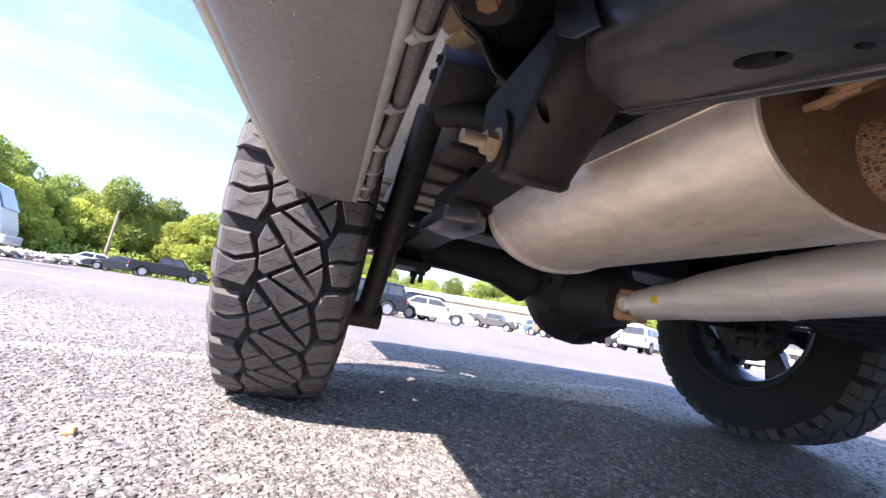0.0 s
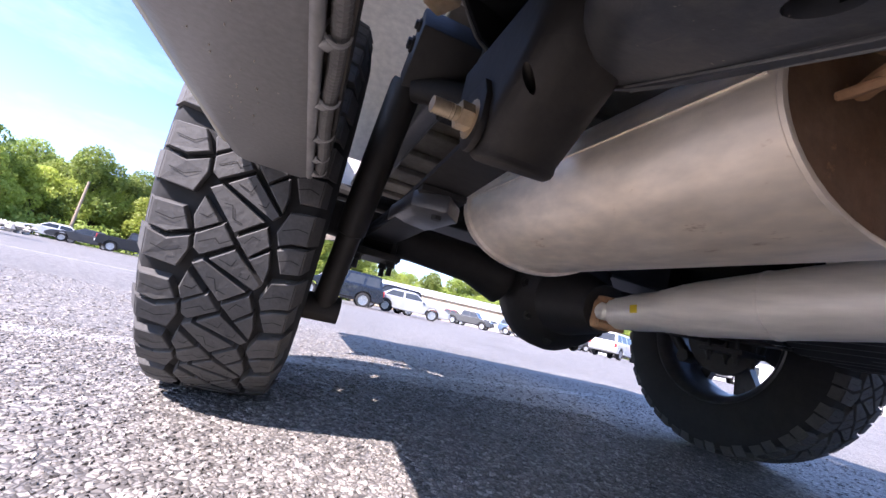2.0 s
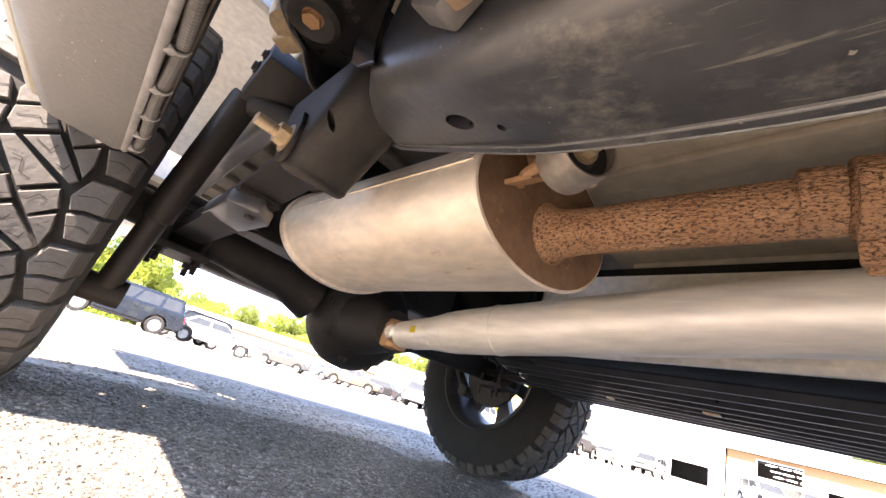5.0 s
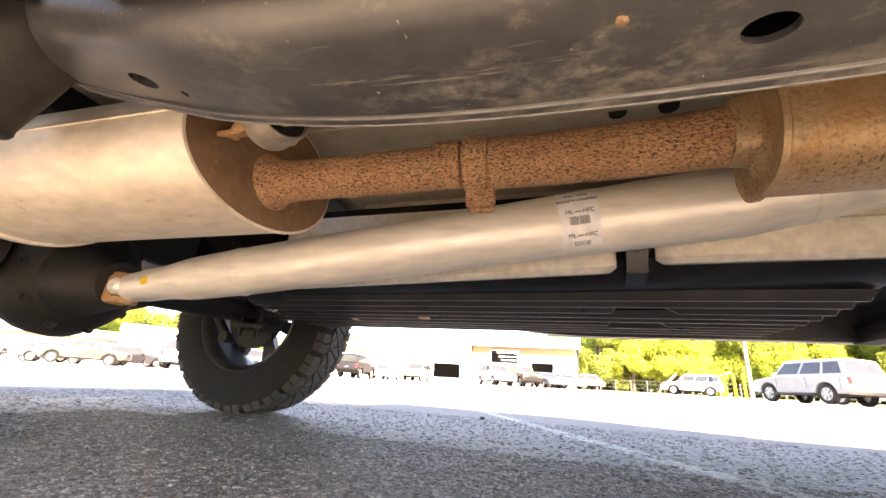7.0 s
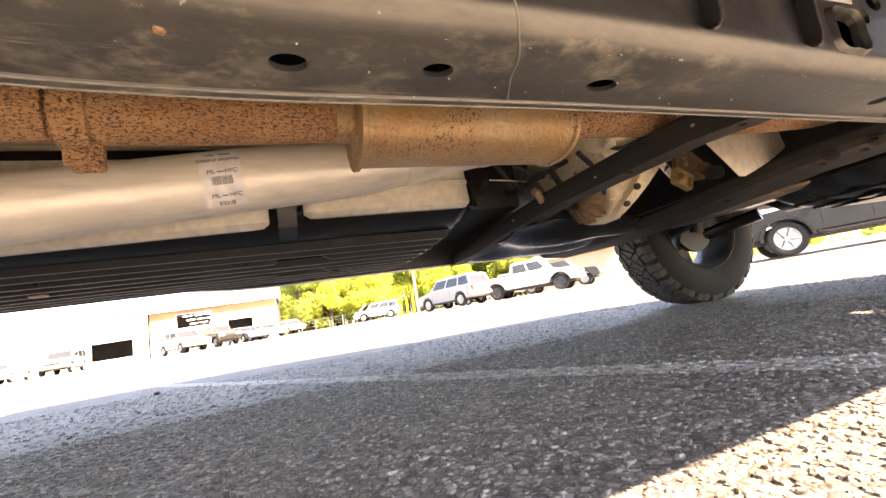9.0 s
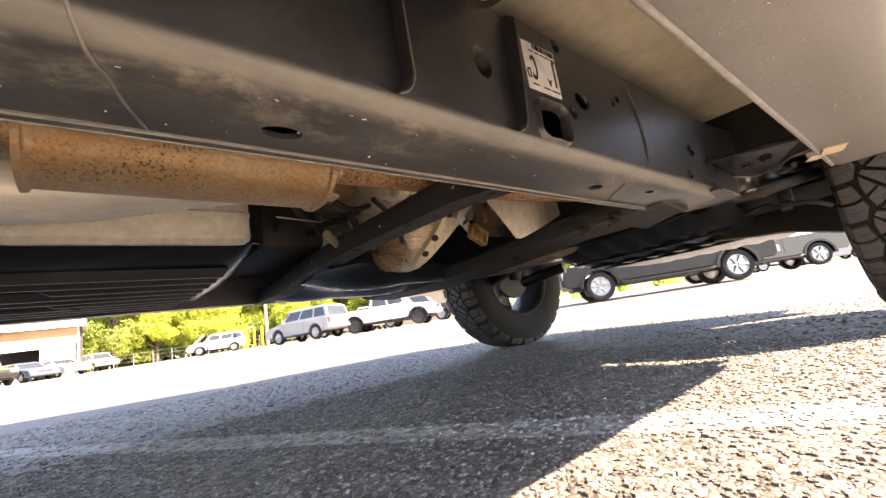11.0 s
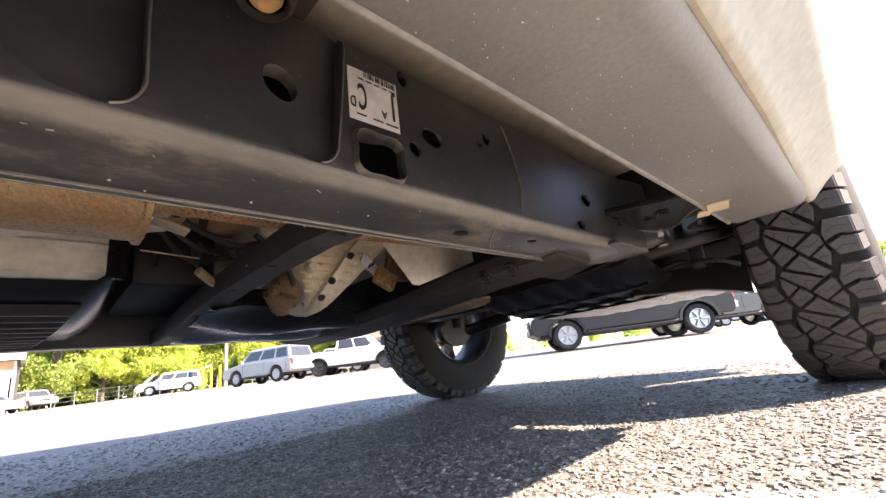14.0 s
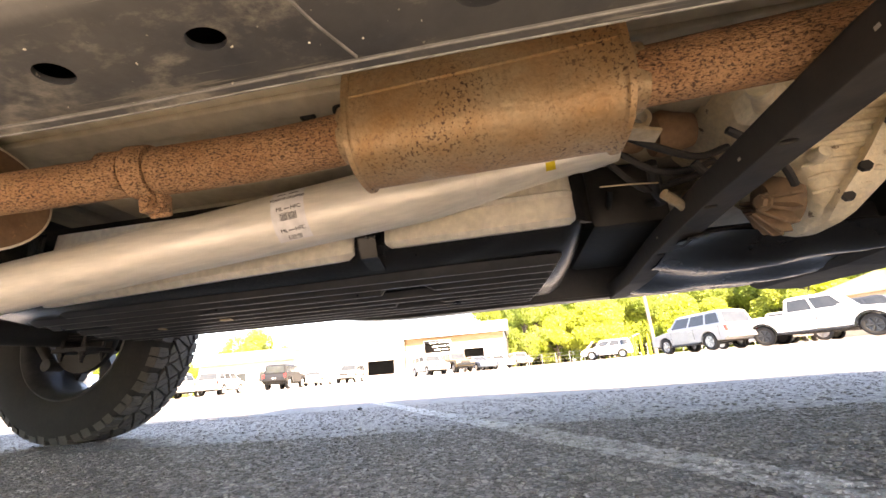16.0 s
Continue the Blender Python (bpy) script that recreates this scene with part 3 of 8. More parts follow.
    for k in range(N):
        for poly in BLOCKS:
            block([(u, (k - b) * P) for u, b in poly])
        for line in SIPES:
            sipe([(u, (k - b) * P) for u, b in line])
        # lugs running down the sidewall
        for s, b0, b1, dr in ((-1, -0.13, 0.20, 0.034), (-1, 0.265, 0.62, 0.022), (1, -0.44, -0.01, 0.022), (1, 0.06, 0.42, 0.034)):
            out, inn = [], []
            for rr, uu in ((TR - 0.0095, 0.0930), (TR - 0.0095 - dr, 0.1055)):
                for b in (b0, b1):
                    out.append(on(s * (uu + 0.003), (k - b) * P, rr))
                    inn.append(on(s * (uu - 0.013), (k - b) * P, rr))
            o4, i4 = [out[i] for i in (0, 1, 3, 2)], [inn[i] for i in (0, 1, 3, 2)]
            bm.faces.new(o4)
            for i in range(4):
                bm.faces.new((o4[i], o4[(i + 1) % 4], i4[(i + 1) % 4], i4[i]))
    bmesh.ops.recalc_face_normals(bm, faces=bm.faces)
    me = bpy.data.meshes.new("tread")
    bm.to_mesh(me)
    bm.free()
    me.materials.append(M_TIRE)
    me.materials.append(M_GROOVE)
    return me


AX = Matrix.Rotation(radians(90), 4, "Y")
TREAD = tread_mesh()


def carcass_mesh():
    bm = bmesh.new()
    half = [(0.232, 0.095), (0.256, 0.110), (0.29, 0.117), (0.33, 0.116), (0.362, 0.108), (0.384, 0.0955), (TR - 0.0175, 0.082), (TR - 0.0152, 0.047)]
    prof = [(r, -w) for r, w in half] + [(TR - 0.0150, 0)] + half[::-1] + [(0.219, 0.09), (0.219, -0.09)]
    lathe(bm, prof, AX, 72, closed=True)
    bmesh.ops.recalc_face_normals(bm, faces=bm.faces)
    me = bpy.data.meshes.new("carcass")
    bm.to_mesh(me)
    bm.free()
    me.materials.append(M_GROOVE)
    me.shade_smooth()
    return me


def rim_mesh(outer):
    """Barrel, lips and six twin spokes; the face looks along outer * x."""
    bm = bmesh.new()
    o = outer
    lathe(bm, [(0.242, -0.105), (0.236, -0.108), (0.226, -0.10), (0.214, -0.085), (0.206, -0.05), (0.196, 0.02), (0.206, 0.075), (0.226, 0.095), (0.24, 0.103), (0.243, 0.10),
               (0.232, 0.088), (0.213, 0.07), (0.203, 0.02), (0.213, -0.05), (0.22, -0.085)], AX, 60, closed=True)
    for k in range(6):
        a = k * math.pi / 3 + 0.2
        for s in (-0.13, 0.13):
            pts = []
            for r, w, x0, x1 in ((0.05, 0.020, 0.02, 0.06), (0.12, 0.017, 0.035, 0.075), (0.208, 0.022, 0.05, 0.085)):
                th = a + s * (0.35 + r * 3.1)
                d, t = Vector((0, math.cos(th), math.sin(th))), Vector((0, -math.sin(th), math.cos(th)))
                pts.append([d * r + t * w * 0.7 + Vector((o * x1, 0, 0)), d * r - t * w * 0.7 + Vector((o * x1, 0, 0)),
                            d * r - t * w + Vector((o * x0, 0, 0)), d * r + t * w + Vector((o * x0, 0, 0))])
            loft(bm, pts)
    lathe(bm, [(0.0, o * 0.075), (0.045, o * 0.072), (0.07, o * 0.06), (0.075, o * 0.02), (0.0, o * 0.015)], AX, 24)
    bmesh.ops.recalc_face_normals(bm, faces=bm.faces)
    me = bpy.data.meshes.new("rim")
    bm.to_mesh(me)
    bm.free()
    me.materials.append(M_RIM)
    me.shade_smooth()
    me.set_sharp_from_angle(angle=radians(35))
    return me


CARCASS = carcass_mesh()
RIMS = {-1: rim_mesh(-1), 1: rim_mesh(1)}


def truck_wheel(x, y, turn, outer, steer=0.0):
    w = new("wheel", CARCASS)
    w.parent = truck
    w.matrix_basis = pose(x, y, TR - 0.004, 0, 0, steer) @ pose(0, 0, 0, turn)
    t = new("tread", TREAD)
    t.parent = w
    r = new("rim", RIMS[outer])
    r.parent = w
    r["label"] = "dark satin alloy rim with twin spokes"
    # brake disc, caliper and hub behind the rim stay with the axle end
    bm = bmesh.new()
    m = pose(x - outer * 0.045, y, TR - 0.004) @ AX
    lathe(bm, [(0.0, -0.012), (0.138, -0.012), (0.141, 0), (0.138, 0.012), (0.0, 0.012)], m, 40)
    part("brake_disc", bm, M_DARK, truck, smooth=30)
    bm = bmesh.new()
    box(bm, (x - outer * 0.05, y + 0.12, TR + 0.10), (0.085, 0.11, 0.15), Matrix.Rotation(0.6, 3, "X"), 0.012)
    box(bm, (x - outer * 0.085, y + 0.11, TR + 0.09), (0.03, 0.07, 0.09), Matrix.Rotation(0.6, 3, "X"), 0.008)
    part("brake_caliper", bm, M_DARK, truck, smooth=40)
    return w


truck_wheel(0.002, -0.02, -0.7, -1)
truck_wheel(1.605, 0.095, 9, 1)
truck_wheel(-0.05, -3.25, 3, -1, -2.0)
truck_wheel(1.545, -3.34, 11, 1, -2.0)

# ---- passenger frame rail: box section, kicked up over the axle
RAIL = [(-3.95, 0.47, 0.15), (-3.4, 0.46, 0.15), (-3.05, 0.43, 0.15), (-2.72, 0.372, 0.17), (-2.58, 0.347, 0.18), (-2.3, 0.336, 0.185), (-1.62, 0.336, 0.185), (-1.3, 0.334, 0.185),
        (-1.12, 0.343, 0.185), (-0.98, 0.366, 0.18), (-0.889, 0.392, 0.165), (-0.735, 0.445, 0.14), (-0.62, 0.515, 0.11), (-0.48, 0.60, 0.08), (-0.2, 0.665, 0.07), (0.15, 0.675, 0.07), (0.5, 0.66, 0.08), (1.15, 0.60, 0.1)]


def rail(x_out, x_in, name):
    bm = bmesh.new()
    rings = []
    for p in smooth_path([(0, y, z) for y, z, h in RAIL], 4):
        h = np.interp(p.y, [r[0] for r in RAIL], [r[2] for r in RAIL])
        z, y = p.z, p.y
        # past the kick-up the outer wall steps inboard behind the cab mount
        x_o = x_out + (x_in - x_out) * 0.45 * min(max((y + 0.80) / 0.06, 0), 1)
        w = x_in - x_o
        # the outer lower corner is rounded, more so towards the kick-up
        k = min(max((y + 1.10) / 0.25, 0), 1)
        r, sg = 0.024 + 0.006 * k * k * (3 - 2 * k), math.copysign(1, w)
        ring = [(x_o + sg * r * (1 - math.cos(radians(a))), z + r * (1 - math.sin(radians(a)))) for a in range(0, 91, 15)]
        ring += [(x_in - 0.065 * w, z), (x_in - 0.055 * w, z - 0.003), (x_in, z - 0.004), (x_in, z + 0.004),
                 (x_in - 0.03 * w, z + 0.006), (x_in - 0.03 * w, z + h - 0.01), (x_in - 0.12 * w, z + h), (x_o + 0.12 * w, z + h), (x_o, z + h - 0.012)]
        rings.append([(a, y, b) for a, b in ring])
    loft(bm, rings)
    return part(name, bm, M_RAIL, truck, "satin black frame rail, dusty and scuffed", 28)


r1 = rail(0.200, 0.300, "frame_rail")
# the rail is a hollow box
bm = bmesh.new()
rings = []
for p in smooth_path([(0, y, z) for y, z, h in RAIL[1:11]], 12):
    h = np.interp(p.y, [r[0] for r in RAIL], [r[2] for r in RAIL])
    xs = float(np.interp(p.y, [-1.925, -1.90], [0.2045, 0.2225]))
    rings.append([(x, p.y, p.z + dz) for x, dz in ((xs, 0.026), (xs + 0.006, 0.012), (0.24, 0.005), (0.288, 0.005), (0.292, 0.010), (0.292, h - 0.016), (0.285, h - 0.006), (0.230, h - 0.006), (xs, h - 0.014))])
loft(bm, rings)
cut(r1, bm)
bm = bmesh.new()


def slot_cut(bm, c, d, a, b, depth=0.05, seg=20, ang=0.0):
    """An oval punch at c along d, with half axes a and b."""
    d = Vector(d).normalized()
    m = Matrix.Translation(c) @ d.to_track_quat("Z", "Y").to_matrix().to_4x4() @ Matrix.Rotation(ang, 4, "Z")
    loft(bm, [[m @ Vector((a * math.cos(2 * math.pi * k / seg), b * math.sin(2 * math.pi * k / seg), z)) for k in range(seg)] for z in (-depth, depth)])


for c, a, b in (((0.262, -0.889, 0.388), 0.010, 0.016), ((0.258, -1.342, 0.336), 0.010, 0.013), ((0.256, -1.452, 0.336), 0.009, 0.013), ((0.263, -1.622, 0.336), 0.010, 0.017),
                ((0.254, -2.094, 0.336), 0.010, 0.014), ((0.235, -2.24, 0.336), 0.007, 0.011), ((0.275, -2.40, 0.338), 0.008, 0.012), ((0.272, -0.93, 0.37), 0.004, 0.004)):
    slot_cut(bm, c, (0, 0, 1), a, b, 0.03)
for y, z, a, b in ((-1.819, 0.429, 0.018, 0.018), (-2.007, 0.430, 0.013, 0.017), (-1.976, 0.406, 0.010, 0.009), (-1.967, 0.499, 0.012, 0.008), (-2.116, 0.464, 0.010, 0.008), (-2.099, 0.451, 0.007, 0.006), (-2.395, 0.424, 0.012, 0.017),
                   (-2.354, 0.369, 0.009, 0.014), (-2.482, 0.362, 0.006, 0.010), (-2.467, 0.409, 0.006, 0.009), (-2.53, 0.40, 0.006, 0.011), (-0.806, 0.448, 0.006, 0.011)):
    slot_cut(bm, (0.2, y, z), (1, 0, 0), b, a, 0.035)
# the large four-lobed opening
ring = []
for k in range(32):
    a = 2 * math.pi * k / 32
    r = 0.0285 - 0.0036 * math.cos(4 * a)
    ring.append((r * math.cos(a) * 1.12, r * math.sin(a) * 0.92))
loft(bm, [[(x, -1.923 + p, 0.380 + q) for p, q in ring] for x in (0.16, 0.245)])
cut(r1, bm)
# pressed pockets in the outer wall, deepest at their front edge
bm = bmesh.new()
for yc, zl, lean in ((-1.717, 0.356, 0.0), (-1.873, 0.354, -0.10)):
    prof = [(yc + 0.002, 0.53)]
    for k in range(7):
        a = radians(k * 15)
        prof.append((yc + 0.024 - 0.024 * math.cos(a), zl + 0.030 - 0.030 * math.sin(a)))
    prof += [(yc + 0.05, zl + 0.004), (yc + 0.085, zl + 0.03), (yc + 0.095, 0.53)]
    prof = [(y + lean * (z - zl), z) for y, z in prof]
    y0, y1 = yc - 0.02, yc + 0.09
    loft(bm, [[(0.18, y, z) for y, z in prof], [(0.2165 - 0.0185 * min(max((y - lean * (z - zl) - yc) / 0.09, 0), 1), y, z) for y, z in prof]])
cut(r1, bm)
r1.data.shade_smooth()
r1.data.set_sharp_from_angle(angle=radians(28))
r2 = rail(1.52, 1.42, "frame_rail")

bm = bmesh.new()
loft(bm, [[(x, -1.923 + p * k, 0.380 + q * k) for p, q in ring] for x, k in ((0.206, 1.0), (0.195, 1.01), (0.194, 1.04), (0.196, 1.09), (0.2005, 1.15))], caps=False)
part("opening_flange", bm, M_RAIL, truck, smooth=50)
# pressed ribs and creases on the rail's outer wall
# the bright step edge of each pocket is drawn as a pale tube
bm = bmesh.new()
for yc, zl, lean in ((-1.717, 0.356, 0.0), (-1.873, 0.354, -0.10)):
    pts = [(0.1995, yc + lean * (0.50 - zl), 0.50), (0.1992, yc + lean * 0.08, zl + 0.08)]
    pts += [(0.1992, yc + 0.024 - 0.024 * math.cos(radians(a)) - 0.0015, zl + 0.030 - 0.030 * math.sin(radians(a))) for a in (0, 20, 40, 60, 80)]
    tube(bm, smooth_path(pts, 4), 0.0011, 8)
part_each("pressed_lip", bm, M_RAIL_EDGE, truck, "pale line for the highlight on a pocket's edge", True)
bm = bmesh.new()
tube(bm, smooth_path([(0.2, -1.485, 0.42), (0.1992, -1.489, 0.385), (0.201, -1.494, 0.352), (0.216, -1.502, 0.336), (0.235, -1.512, 0.3345), (0.26, -1.520, 0.3355), (0.292, -1.535, 0.335)], 4), 0.0011, 8)
tube(bm, [(0.222, -2.13, 0.335), (0.26, -2.165, 0.3355), (0.29, -2.2, 0.335)], 0.0016, 8)
tube(bm, smooth_path([(0.1995, -2.16, 0.50), (0.1985, -2.175, 0.45), (0.1985, -2.18, 0.40), (0.1995, -2.175, 0.365)], 5), 0.0014, 8)
part_each("weld_seam", bm, M_RAIL_EDGE, truck, "pale scuffed weld line", True)
# thin pale lines along the folded inner lower edge
for dx, dz in ((0.0, -0.0042), (-0.0062, -0.0026)):
    bm = bmesh.new()
    tube(bm, [(0.300 + dx, p.y, p.z + dz) for p in smooth_path([(0, y, z) for y, z, h in RAIL[3:12]], 6)], 0.0009, 6)
    part("lip_edge", bm, M_RAIL_EDGE, truck, "thin pale line along the rail's lip", True)
bm = bmesh.new()
for k in range(26):
    y = -2.55 + k * 0.05 + random.uniform(-0.02, 0.02)
    p = (random.uniform(0.203, 0.29), y, 0.3335)
    box(bm, p, (random.uniform(0.0006, 0.002), random.uniform(0.0006, 0.0016), 0.0008), Matrix.Rotation(random.random() * 3, 3, "Z"), 0.0002)
tagged(part("grit", bm, M_GRIT, truck, "pale specks of dried grit"), kind="stuff")
# corroded stud under the rail
bm = bmesh.new()
lathe(bm, [(0.0, 0.0016), (0.0013, 0.0015), (0.0024, 0.0011), (0.0032, 0.0005), (0.0042, -0.001)], Matrix.Translation((0.237, -1.272, 0.3345)) @ Matrix.Rotation(radians(180), 4, "X"), 18)
for v in bm.verts:
    v.co += Vector((random.uniform(-1, 1), random.uniform(-1, 1), random.uniform(-0.5, 0.5))) * 0.0006
part("rusty_stud", bm, M_ENDCAP, truck, "small corroded orange stud", True)
# rail end plate and lower lip by the front wheel
bm = bmesh.new()
loft(bm, [[(0.19, -2.46, 0.347), (0.30, -2.46, 0.345), (0.30, -2.46, 0.352), (0.19, -2.46, 0.354)], [(0.185, -2.58, 0.343), (0.30, -2.58, 0.342), (0.30, -2.58, 0.35), (0.185, -2.58, 0.35)],
           [(0.20, -2.655, 0.352), (0.29, -2.66, 0.352), (0.29, -2.66, 0.36), (0.20, -2.655, 0.36)]])
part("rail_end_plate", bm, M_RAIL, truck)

# bracket with two rubber buffers on the rail's outer wall
bm = bmesh.new()
prism(bm, [(-0.885, 0.50), (-0.965, 0.48), (-0.975, 0.42), (-0.945, 0.392), (-0.905, 0.425)], "x", 0.176, 0.199, 0.004)
buf = part("buffer_bracket", bm, M_CONDUIT, truck, "dusty grey bracket on the rail", 40)
bm = bmesh.new()
for y, z, q in ((-0.962, 0.412, 0.019), (-0.985, 0.452, 0.021)):
    lathe(bm, [(0.0, 0.024), (q * 0.6, 0.023), (q * 0.92, 0.016), (q, 0.006), (q * 0.95, -0.012)], Matrix.Translation((0.176, y, z)) @ Matrix.Rotation(radians(-90), 4, "Y"), 24)
part_each("rubber_buffer", bm, M_FLANGE, buf, "brown dusty rubber buffer", True)
# short pale flecks along the lower outer edge
bm = bmesh.new()
y = -1.40
while y > -2.35:
    L = random.choice((0.001, 0.0015, 0.002, 0.003, 0.004))
    zz = float(np.interp(-y, [1.4, 1.62, 2.3, 2.4], [0.335, 0.336, 0.336, 0.338]))
    x0 = 0.2195 + random.uniform(-0.004, 0.012)
    tube(bm, [(x0, y, zz), (x0 + random.uniform(-0.002, 0.002), y - L, zz)], random.uniform(0.0002, 0.0005), 6)
    y -= L + random.uniform(0.006, 0.08)
tagged(part("edge_scuff", bm, M_GRIT, truck, "short pale flecks along the rail's edge"), kind="stuff")

# white sticker on the rail: barcode strip, letters, blank data square
bm = bmesh.new()
prism(bm, [(-1.8885, 0.4155), (-1.954, 0.4175), (-1.954, 0.482), (-1.889, 0.480)], "x", 0.1986, 0.1995)
sticker = part("sticker", bm, M_LABEL, truck, "white sticker with black letters and a barcode strip")
bm = bmesh.new()
y = -1.951
while y < -1.908:
    w = random.choice((0.0006, 0.001, 0.0016))
    box(bm, (0.1983, y, 0.4765), (0.0006, w, 0.007))
    y += w + random.choice((0.0008, 0.0012, 0.002))
for k, (a, b) in enumerate(((-1.951, 0.016), (-1.931, 0.013), (-1.909, 0.012))):
    box(bm, (0.1983, a + b / 2, 0.4235), (0.0006, b, 0.0016))
for k in range(5):
    box(bm, (0.1983, -1.947 + k * 0.0105, 0.469), (0.0006, 0.007, 0.0013))
tagged(part("print", bm, M_INK, sticker), kind="stuff")


def letters(txt, size, m, material, parent, name="lettering", bold=0.0):
    cu = bpy.data.curves.new(name, "FONT")
    cu.body, cu.size, cu.align_x, cu.align_y, cu.extrude = txt, size, "CENTER", "CENTER", 0.0003
    cu.offset = bold
    tmp = new(name, cu)
    bpy.context.view_layer.update()
    me = bpy.data.meshes.new_from_object(tmp.evaluated_get(bpy.context.evaluated_depsgraph_get()))
    bpy.data.objects.remove(tmp)
    me.materials.append(material)
    ob = new(name, me)
    ob.parent = parent
    ob.matrix_basis = m
    return ob


# the sticker hangs upside down: reading direction runs to the tail
FACE = Matrix(((0, 0, -1, 0), (1, 0, 0, 0), (0, -1, 0, 0), (0, 0, 0, 1)))
for txt, size, narrow, y, z in (("J", 0.042, 0.58, -1.9465, 0.447), ("A", 0.0135, 0.85, -1.9335, 0.4345), ("C", 0.045, 0.36, -1.9055, 0.448), ("D", 0.018, 0.55, -1.8935, 0.4375)):
    letters(txt, size, Matrix.Translation((0.1982, y, z)) @ FACE @ Matrix.Diagonal((narrow, 1, 1, 1)), M_INK, sticker, bold=0.012 * size)

# tan plug in the body mount above
bm = bmesh.new()
m = Matrix.Translation((0.160, -1.788, 0.474)) @ Matrix.Rotation(radians(180), 4, "X")
lathe(bm, [(0.0, 0.010), (0.006, 0.012), (0.010, 0.010), (0.014, 0.004), (0.0165, -0.006), (0.0165, -0.02)], m, 28)
part("body_mount_bolt", bm, M_ORANGE, truck, "tan body mount cushion", True)
bm = bmesh.new()
lathe(bm, [(0.017, 0.004), (0.0195, 0.009), (0.0225, 0.008), (0.0245, 0.001), (0.026, -0.03), (0.018, -0.03)], m, 36)
part("body_mount_cup", bm, M_BLACK, truck, "dark rubber cup round the mount", True)
bm = bmesh.new()
box(bm, (0.16, -1.80, 0.535), (0.11, 0.10, 0.03), None, 0.008)
part("body_mount_bracket", bm, M_BLACK, truck)

# ---- rocker: grey moulded underside with its inner lip, wiring and clips
bm = bmesh.new()
rings = []
for y, xo, xi, z, k in ((-2.66, -0.082, 0.028, 0.362, 0.6), (-2.63, -0.092, 0.034, 0.356, 1), (-2.2, -0.09, 0.036, 0.355, 1), (-1.6, -0.082, 0.042, 0.355, 1), (-1.0, -0.05, 0.064, 0.355, 1), (-0.62, -0.033, 0.074, 0.355, 1),
                       (-0.47, -0.022, 0.077, 0.355, 1), (-0.452, -0.016, 0.074, 0.36, 0.6)):
    rings.append([(xo, y, z + 0.018 * k), (xo + 0.012, y, z + 0.004), (xo + 0.024, y, z), (xi - 0.012, y, z - 0.001), (xi - 0.004, y, z + 0.002), (xi, y, z + 0.010), (xi, y, z + 0.07),
                  (xi - 0.03, y, z + 0.10), (xo + 0.03, y, z + 0.10), (xo + 0.012, y, z + 0.05)])
loft(bm, rings)
rocker = part("rocker_panel", bm, M_ROCKER, truck, "grey moulded rocker underside with chips and scratches", 35)
bm = bmesh.new()
rings = []
for y, xo in ((-2.70, -0.086), (-2.2, -0.092), (-1.6, -0.084), (-1.0, -0.052), (-0.5, -0.026), (-0.46, -0.024)):
    w = 0.066 if y < -1.5 else 0.05
    arc = [(xo + 0.003, y, 0.371), (xo - 0.001, y, 0.371), (xo - 0.008, y, 0.3745), (xo - 0.012, y, 0.379), (xo - w * 0.5, y, 0.401), (xo - w * 0.8, y, 0.417), (xo - w * 0.94, y, 0.426), (xo - w, y, 0.434), (xo - w - 0.004, y, 0.446), (xo - w - 0.005, y, 0.475)]
    rings.append(arc + [(xo - w + 0.015, y, 0.475), (xo + 0.02, y, 0.39)])
loft(bm, rings)
part("sill", bm, M_SILL, truck, "cream-white painted sill above the rocker", 24)
bm = bmesh.new()
for k in range(260):
    y, x = random.uniform(-2.55, -0.6), random.uniform(0.0, 0.035)
    x -= 0.05 * random.random() if y < -1.2 else 0
    L = random.choice((0.0005, 0.0006, 0.0008, 0.001, 0.0013, 0.0024))
    box(bm, (x, y, 0.3538), (random.uniform(0.0003, 0.0007), L, 0.0012), Matrix.Rotation(random.uniform(-0.7, 0.7), 3, "Z"))
tagged(part("scratch", bm, M_CHIP, rocker, "pale stone chips and scratches"), kind="stuff")
bm = bmesh.new()
tube(bm, smooth_path([(0.033, -2.62, 0.359), (0.034, -2.2, 0.3585), (0.040, -1.6, 0.3585), (0.062, -1.0, 0.3585), (0.072, -0.62, 0.3585), (0.075, -0.475, 0.3585)], 4), 0.0042, 10)
part("folded_lip", bm, M_CLIP, rocker, "paler folded lip along the rocker's inner edge", True)
bm = bmesh.new()
box(bm, (0.008, -1.72, 0.3548), (0.003, 0.009, 0.0012), Matrix.Rotation(0.3, 3, "Z"))
box(bm, (0.011, -1.729, 0.3548), (0.003, 0.005, 0.0012), Matrix.Rotation(-0.6, 3, "Z"))
part("rust_scuff", bm, M_ORANGE, rocker)
bm = bmesh.new()
path = [(float(np.interp(y, [-1.0, -0.62, -0.47], [0.064, 0.074, 0.077])) + 0.0088 + 0.0012 * math.sin(y * 31), y, 0.3625 + 0.0012 * math.sin(y * 23)) for y in np.linspace(-1.25, -0.48, 70)]
n = 240
dense = smooth_path(path, 5)
tube(bm, dense, [0.0058 if i % 2 else 0.0050 for i in range(len(dense))], 12)
part("wiring_conduit", bm, M_CONDUIT, truck, "corrugated black wiring conduit")
bm = bmesh.new()
loft(bm, [[(x + 0.0145, y, 0.363), (x + 0.0165, y, 0.362), (x + 0.0175, y, 0.372), (x - 0.002, y, 0.376), (x - 0.002, y, 0.3735), (x + 0.0150, y, 0.3705)] for x, y in ((0.05, -1.35), (0.064, -1.0), (0.074, -0.62), (0.0765, -0.465))])
